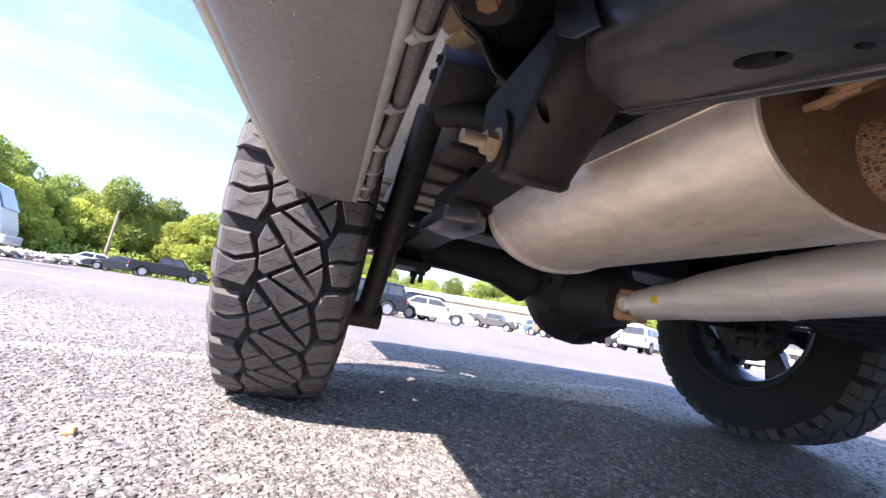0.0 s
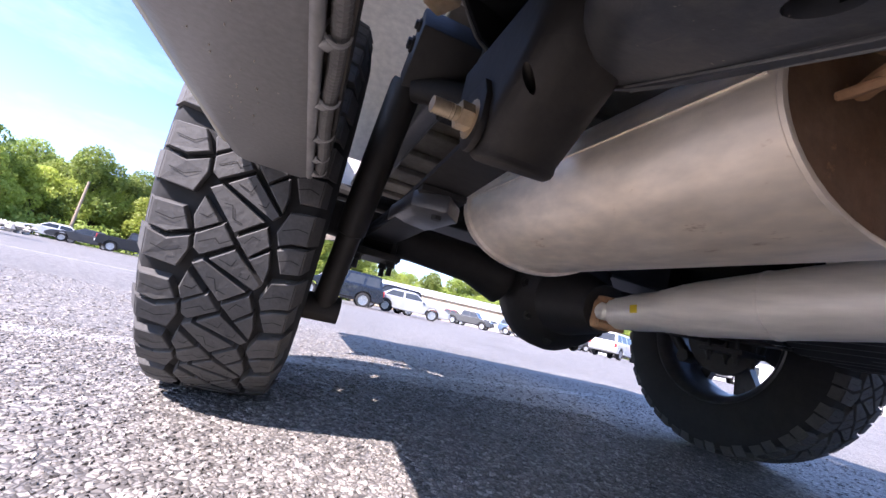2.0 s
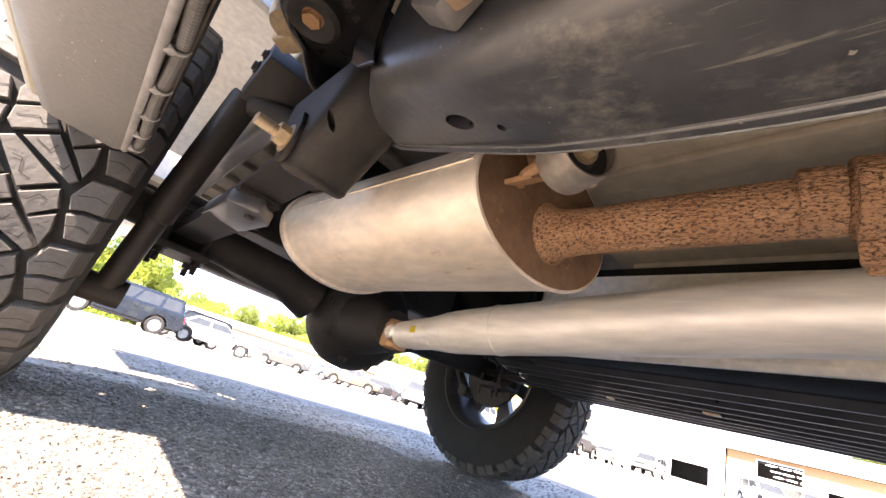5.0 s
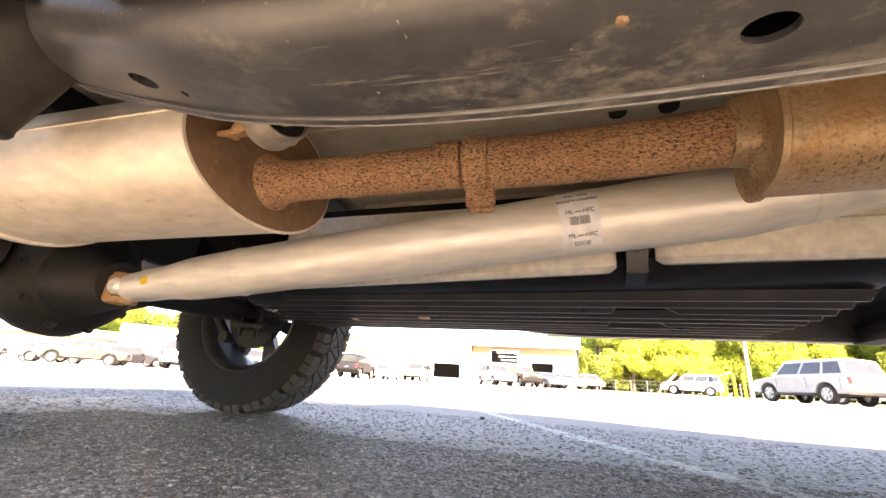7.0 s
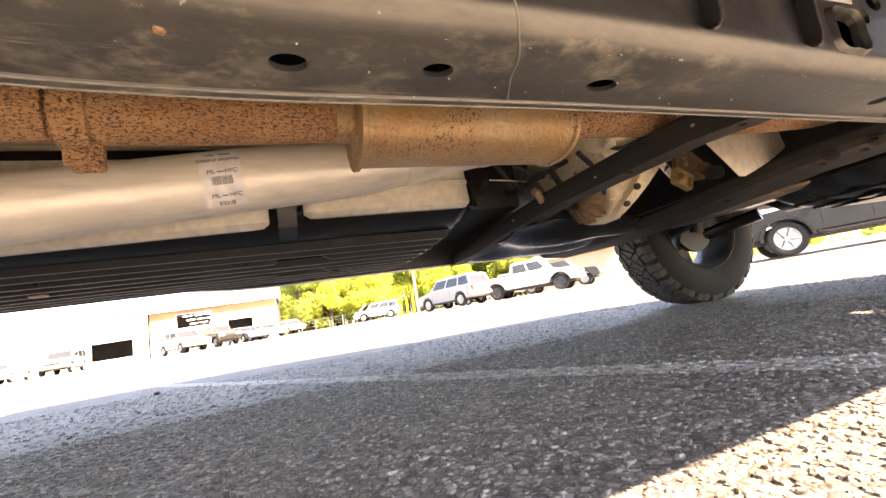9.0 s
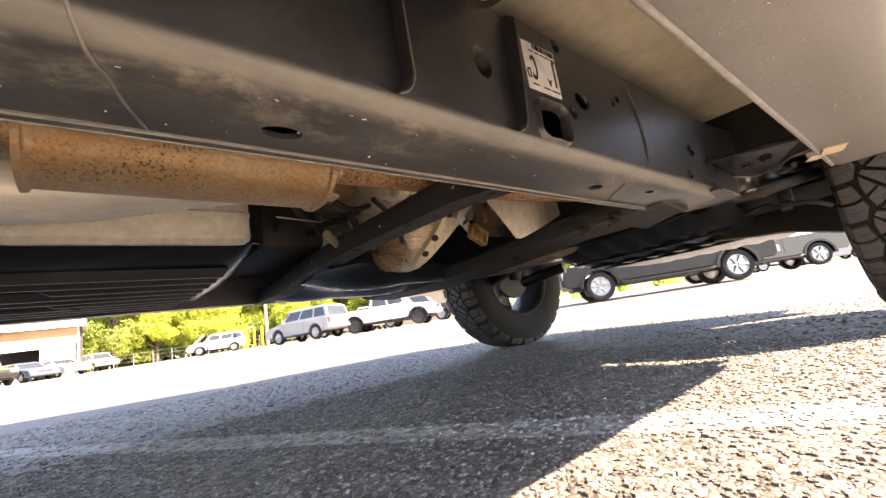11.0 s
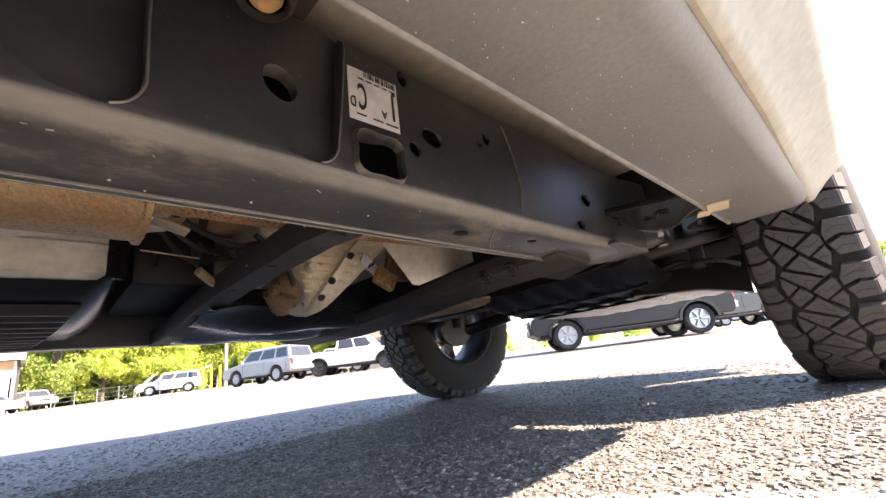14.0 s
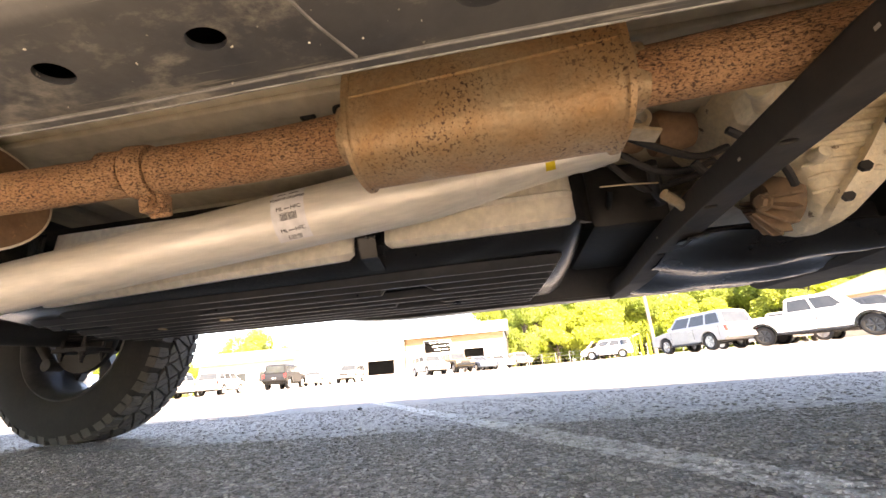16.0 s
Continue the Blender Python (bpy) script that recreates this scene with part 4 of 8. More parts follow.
part("pinch_weld", bm, M_BLACK, truck, "folded metal seam along the rocker")
for y in (-0.50, -0.558, -0.622, -0.695, -0.775, -0.86, -0.95, -1.05):
    bm = bmesh.new()
    x = float(np.interp(y, [-1.0, -0.62, -0.47], [0.064, 0.074, 0.077])) + 0.0088
    lathe(bm, [(0.0068, -0.0022), (0.0080, -0.0018), (0.0080, 0.0018), (0.0068, 0.0022)], Matrix.Translation((x, y, 0.3625)) @ Matrix.Rotation(radians(97), 4, "X"), 18, closed=True)
    box(bm, (x - 0.004, y + 0.005, 0.3575), (0.007, 0.009, 0.006), Matrix.Rotation(0.5, 3, "Z"), 0.0015)
    part("cable_clip", bm, M_CLIP, truck, "grey plastic cable clip", 50)

# ---- cab and bed bodywork, floor and liners
def shell_side(x_out, x_in):
    """One outer side: sill to belt, with round wheel openings."""
    top = [(-4.12, 0.62), (-4.15, 0.95), (-4.02, 1.12), (-2.75, 1.20), (-0.74, 1.20), (-0.72, 1.14), (1.18, 1.14), (1.22, 0.62)]
    low = [(1.18, 0.50), (0.56, 0.50)]
    for a in range(0, 181, 15):
        low.append((0.52 * math.cos(radians(a)), 0.44 + 0.52 * math.sin(radians(a))))
    low += [(-0.56, 0.44), (-0.7, 0.455), (-2.70, 0.455), (-2.78, 0.455)]
    for a in range(0, 181, 15):
        low.append((-3.337 + 0.53 * math.cos(radians(a)), 0.44 + 0.54 * math.sin(radians(a))))
    low += [(-3.95, 0.48)]
    bm = bmesh.new()
    prism(bm, top + low, "x", x_out, x_in)
    for v in bm.verts:
        k = min(max((v.co.y + 2.6) / 1.9, 0), 1)
        v.co.x += 0.082 * k if x_out < 0 else -0.02 * k
    return bm


bevelled(part("body_side", shell_side(-0.156, -0.120), M_WHITE, truck, "white painted body side"), 0.012, 3)
bevelled(part("body_side", shell_side(1.79, 1.75), M_WHITE, truck, "white painted body side"), 0.012, 3)
bm = bmesh.new()
prism(bm, [(-4.15, 0.66), (-4.17, 0.95), (-4.05, 1.13), (-2.7, 1.22), (-2.7, 1.15), (-4.0, 1.05), (-4.0, 0.66)], "x", -0.06, 1.74)
part("hood", bm, M_WHITE, truck)
bm = bmesh.new()
for k, (xa, xb, y0, y1, z0, z1) in enumerate(((0.0, 1.71, -2.2, -0.86, 1.80, 1.84),)):
    box(bm, ((xa + xb) / 2, (y0 + y1) / 2, (z0 + z1) / 2), (xb - xa, y1 - y0, z1 - z0), None, 0.02)
part("roof", bm, M_WHITE, truck)
bm = bmesh.new()
for s in (0, 1):
    xo = -0.10 if s == 0 else 1.81
    xi = 0.03 if s == 0 else 1.68
    for ya, yb in ((-2.80, -2.16), (-1.55, -1.55), (-0.78, -0.88)):
        tube(bm, [(xo, ya, 1.19), (xi, yb, 1.81)], 0.035, 8)
part_each("roof_pillar", bm, M_WHITE, truck)
for x0, x1 in ((-0.075, 0.02), (1.785, 1.69)):
    bm = bmesh.new()
    loft(bm, [[(x0, -2.66, 1.20), (x0, -0.80, 1.20), (x0 + 0.006, -0.80, 1.20), (x0 + 0.006, -2.66, 1.20)], [(x1, -2.14, 1.80), (x1, -0.88, 1.80), (x1 + 0.006, -0.88, 1.80), (x1 + 0.006, -2.14, 1.80)]])
    part("side_window", bm, M_GLASS, truck)
for y0, y1 in ((-2.78, -2.18), (-0.76, -0.86)):
    bm = bmesh.new()
    loft(bm, [[(-0.06, y0, 1.2), (1.77, y0, 1.2), (1.77, y0 + 0.006, 1.2), (-0.06, y0 + 0.006, 1.2)], [(0.05, y1, 1.80), (1.66, y1, 1.80), (1.66, y1 + 0.006, 1.80), (0.05, y1 + 0.006, 1.80)]])
    part("windscreen", bm, M_GLASS, truck)
bm = bmesh.new()
box(bm, (0.855, -1.72, 0.585), (1.60, 2.0, 0.02), None, 0.004)
pan = part("cab_floor", bm, M_FLOOR, truck, "dusty primed cab floor pan with pressed ribs")
# two dark holes in the floor, put on as black discs
bm = bmesh.new()
for x, y, z in ((0.65, -1.316, 0.575), (0.633, -1.383, 0.562)):
    lathe(bm, [(0.0, 0.002), (0.008, 0.002), (0.010, 0.005), (0.013, 0.004), (0.0145, -0.002)], Matrix.Translation((x, y, z)) @ Matrix.Rotation(radians(180), 4, "X"), 24)
part_each("floor_plug", bm, M_RUBBER, pan, "round dark disc standing for a hole in the floor", True)
for k in range(6):
    bm = bmesh.new()
    box(bm, (0.45 + 0.16 * k, -1.7, 0.570), (0.05, 1.9, 0.012), None, 0.004)
    part("pressed_rib", bm, M_FLOOR, pan)
bm = bmesh.new()
box(bm, (0.855, -0.735, 0.9), (1.70, 0.03, 0.62), None, 0.004)
part("cab_back_wall", bm, M_BLACK, truck)
bm = bmesh.new()
box(bm, (0.855, 0.25, 0.80), (1.26, 1.86, 0.02), None, 0.004)
bed = part("bed_floor", bm, M_BED, truck, "ribbed pickup bed floor seen from below")
for k in range(9):
    bm = bmesh.new()
    box(bm, (0.855, -0.6 + 0.21 * k, 0.778), (1.26, 0.06, 0.022), None, 0.005)
    part("cross_rib", bm, M_BED, bed)
bm = bmesh.new()
box(bm, (0.855, 1.19, 0.85), (1.70, 0.05, 0.58), None, 0.02)
part("tailgate", bm, M_WHITE, truck)
bm = bmesh.new()
box(bm, (0.855, 1.30, 0.60), (1.86, 0.16, 0.2), None, 0.03)
part("rear_bumper", bm, M_BLACK, truck)
bm = bmesh.new()
box(bm, (0.855, -4.13, 0.60), (1.86, 0.22, 0.26), None, 0.06)
part("front_bumper", bm, M_BLACK, truck)
bm = bmesh.new()
box(bm, (0.855, -3.55, 0.66), (1.2, 0.9, 0.02), None, 0.004)
box(bm, (0.855, -2.75, 0.80), (1.72, 0.03, 0.75), None, 0.004)
part("engine_bay_wall", bm, M_DARK, truck)
for x, s in ((0.03, -1), (1.60, 1)):
    for yc, rr in ((0.0, 0.50), (-3.337, 0.51)):
        bm = bmesh.new()
        ring_o, ring_i = [], []
        for a in (range(30, 149, 6) if yc == 0 else range(34, 153, 14)):
            c, sn = math.cos(radians(a)), math.sin(radians(a))
            ring_o.append((yc + rr * c, 0.44 + rr * sn))
            ring_i.append((yc + (rr - 0.012) * c, 0.44 + (rr - 0.012) * sn))
        prism(bm, ring_o + ring_i[::-1], "x", x + s * 0.13, x - s * 0.25)
        part("wheel_housing", bm, M_LINER if yc == 0 else M_PLASTIC, truck, "pale wheel housing over the rear tire" if yc == 0 else "black plastic fender liner", 40)

# ---- muffler, hanger, pipes and converter
def oval(c, a, b, tilt=0.0, k=48):
    ct, st = math.cos(tilt), math.sin(tilt)
    out = []
    for i in range(k):
        u, v = a * math.cos(2 * math.pi * i / k), b * math.sin(2 * math.pi * i / k)
        out.append((c[0] + u * ct - v * st, c[1], c[2] + u * st + v * ct))
    return out


MA, MB, MT = 0.150, 0.095, 0.13
MF, MR = Vector((0.510, -0.815, 0.454)), Vector((0.484, -0.325, 0.446))


def muffler_at(t, da=0.0):
    p = MF.lerp(MR, t)
    return oval(p, MA + da, MB + da, MT)


bm = bmesh.new()
loft(bm, [muffler_at(t, d) for t, d in ((0.004, -0.002), (0.003, 0.002), (0.005, 0.0042), (0.012, 0.0042), (0.017, 0.001), (0.03, 0.0008), (0.05, 0.001), (0.966, 0.001), (0.970, 0.002), (0.972, 0.007), (0.994, 0.008), (0.997, 0.005), (0.997, -0.002))], caps=False)
muffler = part("muffler", bm, M_MUFFLER, truck, "oval aluminized muffler, dull and heat stained", 40)
bm = bmesh.new()
loft(bm, [muffler_at(t, d) for t, d in ((0.0035, 0.0005), (0.008, -0.003), (0.026, -0.007), (0.034, -0.014), (0.030, -0.034), (0.020, -0.058), (0.008, -0.080))])
part("end_cap", bm, M_ENDCAP, muffler, "rusty brown muffler end plate", 50)
bm = bmesh.new()
loft(bm, [muffler_at(0.997, 0.002), muffler_at(0.997, -0.006), muffler_at(0.975, -0.012), muffler_at(0.97, -0.05)])
part("end_cap", bm, M_MUFFLER, muffler, smooth=50)
bm = bmesh.new()
rings = []
for t in (0.03, 0.97):
    ov = [Vector(q) for q in muffler_at(t, 0.0005)]
    a, c, mid = ov[22].lerp(ov[23], 0.1), ov[22].lerp(ov[23], 0.75), MF.lerp(MR, t)
    rings.append([a, c, c + (c - mid) * 0.020, a + (a - mid) * 0.004])
loft(bm, rings)
part("lap_seam", bm, M_MUFFLER, muffler)
# hanger rods and rubber mount in front of the muffler
bm = bmesh.new()
tube(bm, smooth_path([(0.425, -0.822, 0.452), (0.405, -0.845, 0.446), (0.395, -0.87, 0.444), (0.392, -0.91, 0.443)], 5), 0.0068, 12)
tube(bm, smooth_path([(0.432, -0.822, 0.500), (0.418, -0.84, 0.475), (0.405, -0.86, 0.457), (0.396, -0.88, 0.448)], 5), 0.0068, 12)
box(bm, (0.415, -0.838, 0.447), (0.034, 0.040, 0.007), Matrix.Rotation(-0.5, 3, "Y"), 0.002)
part_each("hanger_rod", bm, M_RUST_LIGHT, truck, "orange rusty hanger rod")
bm = bmesh.new()
m = Matrix.Translation((0.394, -0.915, 0.443)) @ Matrix.Rotation(radians(-24), 4, "Z") @ Matrix.Rotation(radians(90), 4, "X")
lathe(bm, [(0.030, -0.022), (0.0325, -0.023), (0.0335, -0.019), (0.0335, 0.019), (0.0325, 0.023), (0.030, 0.022)], m, 36, closed=True)
hang = part("exhaust_hanger", bm, M_BAND_STEEL, truck, "bright metal band round a rubber exhaust mount", 40)
bm = bmesh.new()
lathe(bm, [(0.0, -0.012), (0.012, -0.015), (0.018, -0.006), (0.030, -0.010), (0.030, 0.010), (0.018, 0.006), (0.012, 0.015), (0.0, 0.012)], m, 30)
part("rubber_mount", bm, M_RUBBER, hang, smooth=40)
bm = bmesh.new()
hexbolt(bm, (0.388, -0.928, 0.441), (-0.4, -0.92, 0), 0.0095, 0.014)
box(bm, (0.43, -0.92, 0.46), (0.01, 0.02, 0.09), Matrix.Rotation(0.4, 3, "Y"), 0.003)
part_each("bolt", bm, M_ZINC, hang)

PIPE = [(0.520, -0.806, 0.432), (0.527, -0.93, 0.434), (0.550, -1.135, 0.446), (0.564, -1.30, 0.454), (0.558, -1.445, 0.457)]
bm = bmesh.new()
run = smooth_path(PIPE, 30)
tube(bm, run, [float(np.interp(-p.y, [0.806, 0.813, 0.822, 0.835, 0.86, 1.08, 1.132, 1.138, 1.45], [0.052, 0.043, 0.0365, 0.0320, 0.0297, 0.0303, 0.0306, 0.0348, 0.0355])) for p in run], 28, caps=False)
pipe = part("exhaust_pipe", bm, M_RUST, truck, "rust-speckled brown exhaust pipe", True)
bm = bmesh.new()
mm = Matrix.Translation((0.545, -1.118, 0.445)) @ Vector((0.19, -1, 0.04)).to_track_quat("Z", "Y").to_matrix().to_4x4()
lathe(bm, [(0.0290, -0.016), (0.0290, -0.0142), (0.0378, -0.0135), (0.0385, -0.011), (0.0385, 0.014), (0.0378, 0.0165), (0.0290, 0.017)], mm, 28)
# split sleeve ahead of the band
for a0, a1 in ((-200, 112), (118, 156)):
    loft(bm, [[mm @ Vector((q * math.cos(radians(a)), q * math.sin(radians(a)), z)) for q, z in ((0.0295, -0.052), (0.0330, -0.0505), (0.0330, -0.0195), (0.0295, -0.018))] for a in np.linspace(a0, a1, 24)])
box(bm, (0.562, -1.125, 0.409), (0.016, 0.040, 0.040), Matrix.Rotation(-0.2, 3, "Y"), 0.004)
box(bm, (0.575, -1.125, 0.402), (0.010, 0.034, 0.032), Matrix.Rotation(-0.2, 3, "Y"), 0.004)
hexbolt(bm, (0.553, -1.125, 0.400), (-1, 0, -0.1), 0.009, 0.008)
part("pipe_clamp", bm, M_RUST, truck, "rusted band clamp with a bolted tab", 40)
CF, CR = Vector((0.515, -1.765, 0.441)), Vector((0.553, -1.448, 0.455))


def cat_at(t, d=0.0):
    p = CF.lerp(CR, t)
    ring = []
    for k in range(40):
        c, q = math.cos(math.pi * k / 20), math.sin(math.pi * k / 20)
        ring.append((p.x + (0.068 + d) * math.copysign(abs(c) ** 0.72, c), p.y, p.z + 0.002 + (0.074 + d) * math.copysign(abs(q) ** 0.78, q)))
    return ring


bm = bmesh.new()
loft(bm, [cat_at(t, d) for t, d in ((-0.10, -0.036), (-0.03, -0.034), (-0.004, -0.022), (-0.006, -0.006), (-0.012, 0.002), (-0.010, 0.0045), (0.010, 0.0045), (0.016, 0.001), (0.022, 0.0), (0.978, 0.0), (0.984, 0.001), (0.990, 0.0045), (1.010, 0.005), (1.012, 0.002), (1.006, -0.008), (1.0, -0.024), (1.02, -0.034), (1.09, -0.036))])
cat = part("catalytic_converter", bm, M_CAT, truck, "heat-stained brown catalytic converter with rust specks", 40)
bm = bmesh.new()


def cat_shell(t, k, d):
    ring, i = cat_at(t, d), int(k)
    return Vector(ring[i]).lerp(Vector(ring[i + 1]), k - i)


# the upper half laps over the lower, with a rolled bead along the joint
for k0, k1, d in ((12, 19.72, 0.0018), (19.38, 19.80, 0.0040)):
    ks = np.linspace(k0, k1, 9)
    loft(bm, [[cat_shell(t, k, d) for k in ks] + [cat_shell(t, k, 0.0002) for k in ks[::-1]] for t in (0.02, 0.06, 0.5, 0.94, 0.98)])
part("lap_seam", bm, M_CAT, cat, "lapped upper shell with a rolled bead", 40)
bm = bmesh.new()
tube(bm, smooth_path([(0.512, -1.79, 0.441), (0.492, -1.92, 0.434), (0.470, -2.08, 0.426), (0.456, -2.28, 0.432), (0.442, -2.44, 0.446), (0.42, -2.6, 0.50), (0.45, -2.8, 0.56), (0.5, -3.0, 0.6)], 6), 0.034, 22)
part("front_exhaust_pipe", bm, M_RUST, truck, "rusted exhaust pipe beside the gearbox", True)
bm = bmesh.new()
tube(bm, smooth_path([(0.478, -0.29, 0.440), (0.485, -0.18, 0.48), (0.49, -0.02, 0.58), (0.48, 0.2, 0.62), (0.42, 0.5, 0.56), (0.25, 0.85, 0.50), (0.1, 1.05, 0.48)], 6), 0.034, 18)
part("tail_pipe", bm, M_MUFFLER, truck, smooth=True)

# ---- driveshaft
DS0, DS1 = Vector((0.722, -0.305, 0.322)), Vector((0.778, -1.70, 0.490))


def ds(t, off=(0, 0, 0)):
    return DS0.lerp(DS1, t) + Vector(off)


bm = bmesh.new()
tube(bm, [ds(t) for t in (-0.01, 0.02, 0.024, 0.07, 0.09, 0.12, 0.2, 0.5, 0.85, 0.90, 0.92, 0.97, 1.05, 1.06, 1.10)],
     [0.032, 0.034, 0.036, 0.037, 0.0415, 0.046, 0.0490, 0.0520, 0.059, 0.053, 0.050, 0.042, 0.034, 0.036, 0.030], 40)
shaft = part("drive_shaft", bm, M_SHAFT, truck, "brushed aluminium drive shaft tube", 30)
for t, r in ((0.075, 0.0382), (0.105, 0.0438), (0.915, 0.0510), (0.2, 0.0500)):
    bm = bmesh.new()
    dd = (DS1 - DS0).normalized().to_track_quat("Z", "Y").to_matrix().to_4x4()
    lathe(bm, [(r - 0.001, -0.003), (r + 0.0006, -0.002), (r + 0.0006, 0.002), (r - 0.001, 0.003)], Matrix.Translation(ds(t)) @ dd, 40, closed=True)
    part("weld_ring", bm, M_SHAFT, shaft, smooth=True)


def on_shaft(t, ang, r):
    """A place on the tube; ang 0 faces the passenger side, up is positive."""
    d = (DS1 - DS0).normalized()
    side = Vector((-1, 0, 0))
    side = (side - d * side.dot(d)).normalized()
    up = side.cross(d)
    if up.z < 0:
        up = -up
    return ds(t) + (side * math.cos(ang) + up * math.sin(ang)) * r


def wrap(bm, t0, t1, a0, a1, r, n=12):
    rings = []
    for i in range(n + 1):
        a = a0 + (a1 - a0) * i / n
        rings.append([on_shaft(t0, a, r), on_shaft(t1, a, r)])
    loft(bm, rings, caps=False, closed=False)


bm = bmesh.new()
wrap(bm, 0.656, 0.700, -1.12, 0.92, 0.0562, 18)
label = part("label", bm, M_LABEL, shaft, "white paper label with print and barcodes", True)
bm = bmesh.new()
for a0, a1, t0, t1 in ((0.58, 0.62, 0.664, 0.675), (0.58, 0.62, 0.679, 0.692), (-0.04, -0.01, 0.674, 0.681), (-0.74, -0.71, 0.674, 0.681)):
    wrap(bm, t0, t1, a0, a1, 0.0565, 3)
for k in range(14):
    t = 0.667 + k * 0.0016
    wrap(bm, t, t + random.choice((0.0005, 0.0009)), -0.40, -0.16, 0.0565, 3)
for k in range(11):
    t = 0.670 + k * 0.0016
    wrap(bm, t, t + random.choice((0.0005, 0.0009)), -1.06, -0.90, 0.0565, 2)
tagged(part("print", bm, M_INK, label), kind="stuff")


def shaft_text(txt, size, t, ang):
    p = on_shaft(t, ang, 0.0568)
    nrm = (p - ds(t)).normalized()
    xx = -(DS0 - DS1).normalized()
    yy = nrm.cross(xx).normalized()
    m = Matrix((xx, yy, nrm)).transposed().to_4x4()
    m.translation = p
    letters(txt, size, m, M_INK, label)


shaft_text("SCRAP IF DROPPED", 0.0074, 0.678, 0.36)
shaft_text("ML", 0.010, 0.668, -0.02)
shaft_text("HFC", 0.010, 0.689, -0.02)
shaft_text("ML", 0.010, 0.668, -0.72)
shaft_text("HFC", 0.010, 0.689, -0.72)
for t, a, r in ((0.045, -0.05, 0.0375), (1.01, -0.72, 0.0390)):
    bm = bmesh.new()
    wrap(bm, t - 0.006, t + 0.006, a - 0.2, a + 0.2, r + 0.0006, 5)
    part("paint_mark", bm, M_YELLOW, shaft, "yellow paint dab")
bm = bmesh.new()
for s in (-1, 1):
    box(bm, ds(-0.022, (0, 0, s * 0.027)), (0.044, 0.05, 0.015), Matrix.Rotation(0.12, 3, "X"), 0.006)
box(bm, ds(-0.040), (0.05, 0.05, 0.065), Matrix.Rotation(0.12, 3, "X"), 0.012)
part("universal_joint", bm, M_RUST_LIGHT, shaft, "rusty universal joint yoke", 40)
bm = bmesh.new()
tube(bm, [ds(-0.018, (-0.037, 0, 0)), ds(-0.018, (-0.030, 0, 0)), ds(-0.018, (0.030, 0, 0)), ds(-0.018, (0.037, 0, 0))], [0.012, 0.018, 0.018, 0.012], 18)
part("yoke_ear", bm, M_SHAFT, shaft, smooth=40)
bm = bmesh.new()
box(bm, ds(1.12), (0.04, 0.05, 0.04), None, 0.012)
lathe(bm, [(0.0, -0.015), (0.038, -0.015), (0.042, 0.0), (0.036, 0.02), (0.03, 0.05), (0.0, 0.06)], Matrix.Translation(ds(1.16)) @ Matrix.Rotation(radians(90), 4, "X"), 24)
part("front_yoke", bm, M_ENDCAP, shaft, "brown front yoke and flange", 40)

# ---- rear axle, springs and dampers
bm = bmesh.new()
tube(bm, [(0.12, 0.0, 0.40), (0.30, 0.01, 0.395), (0.50, 0.015, 0.385), (0.60, 0.02, 0.37)], [0.042, 0.045, 0.05, 0.07], 20)
tube(bm, [(1.52, 0.09, 0.40), (1.35, 0.07, 0.395), (1.02, 0.04, 0.385), (0.92, 0.03, 0.37)], [0.042, 0.045, 0.05, 0.07], 20)
axle = part("rear_axle", bm, M_DARK, truck, "black rear axle tube", True)
bm = bmesh.new()
lathe(bm, [(0.0, -0.13), (0.06, -0.13), (0.10, -0.115), (0.135, -0.07), (0.155, 0.0), (0.15, 0.05), (0.12, 0.10), (0.06, 0.14), (0.0, 0.15)], Matrix.Translation((0.765, 0.0, 0.365)) @ Matrix.Rotation(radians(-90), 4, "X"), 32)
tube(bm, [(0.735, -0.10, 0.345), (0.728, -0.18, 0.335), (0.724, -0.25, 0.328)], [0.09, 0.07, 0.052], 24)
part("differential", bm, M_DARK, axle, "black differential housing", 50)
bm = bmesh.new()
for k in range(10):
    a = k * math.pi / 5
    hexbolt(bm, (0.765 + 0.135 * math.cos(a), -0.06, 0.365 + 0.135 * math.sin(a)), (0, -1, 0), 0.009, 0.012)
part_each("cover_bolt", bm, M_DARK, axle)
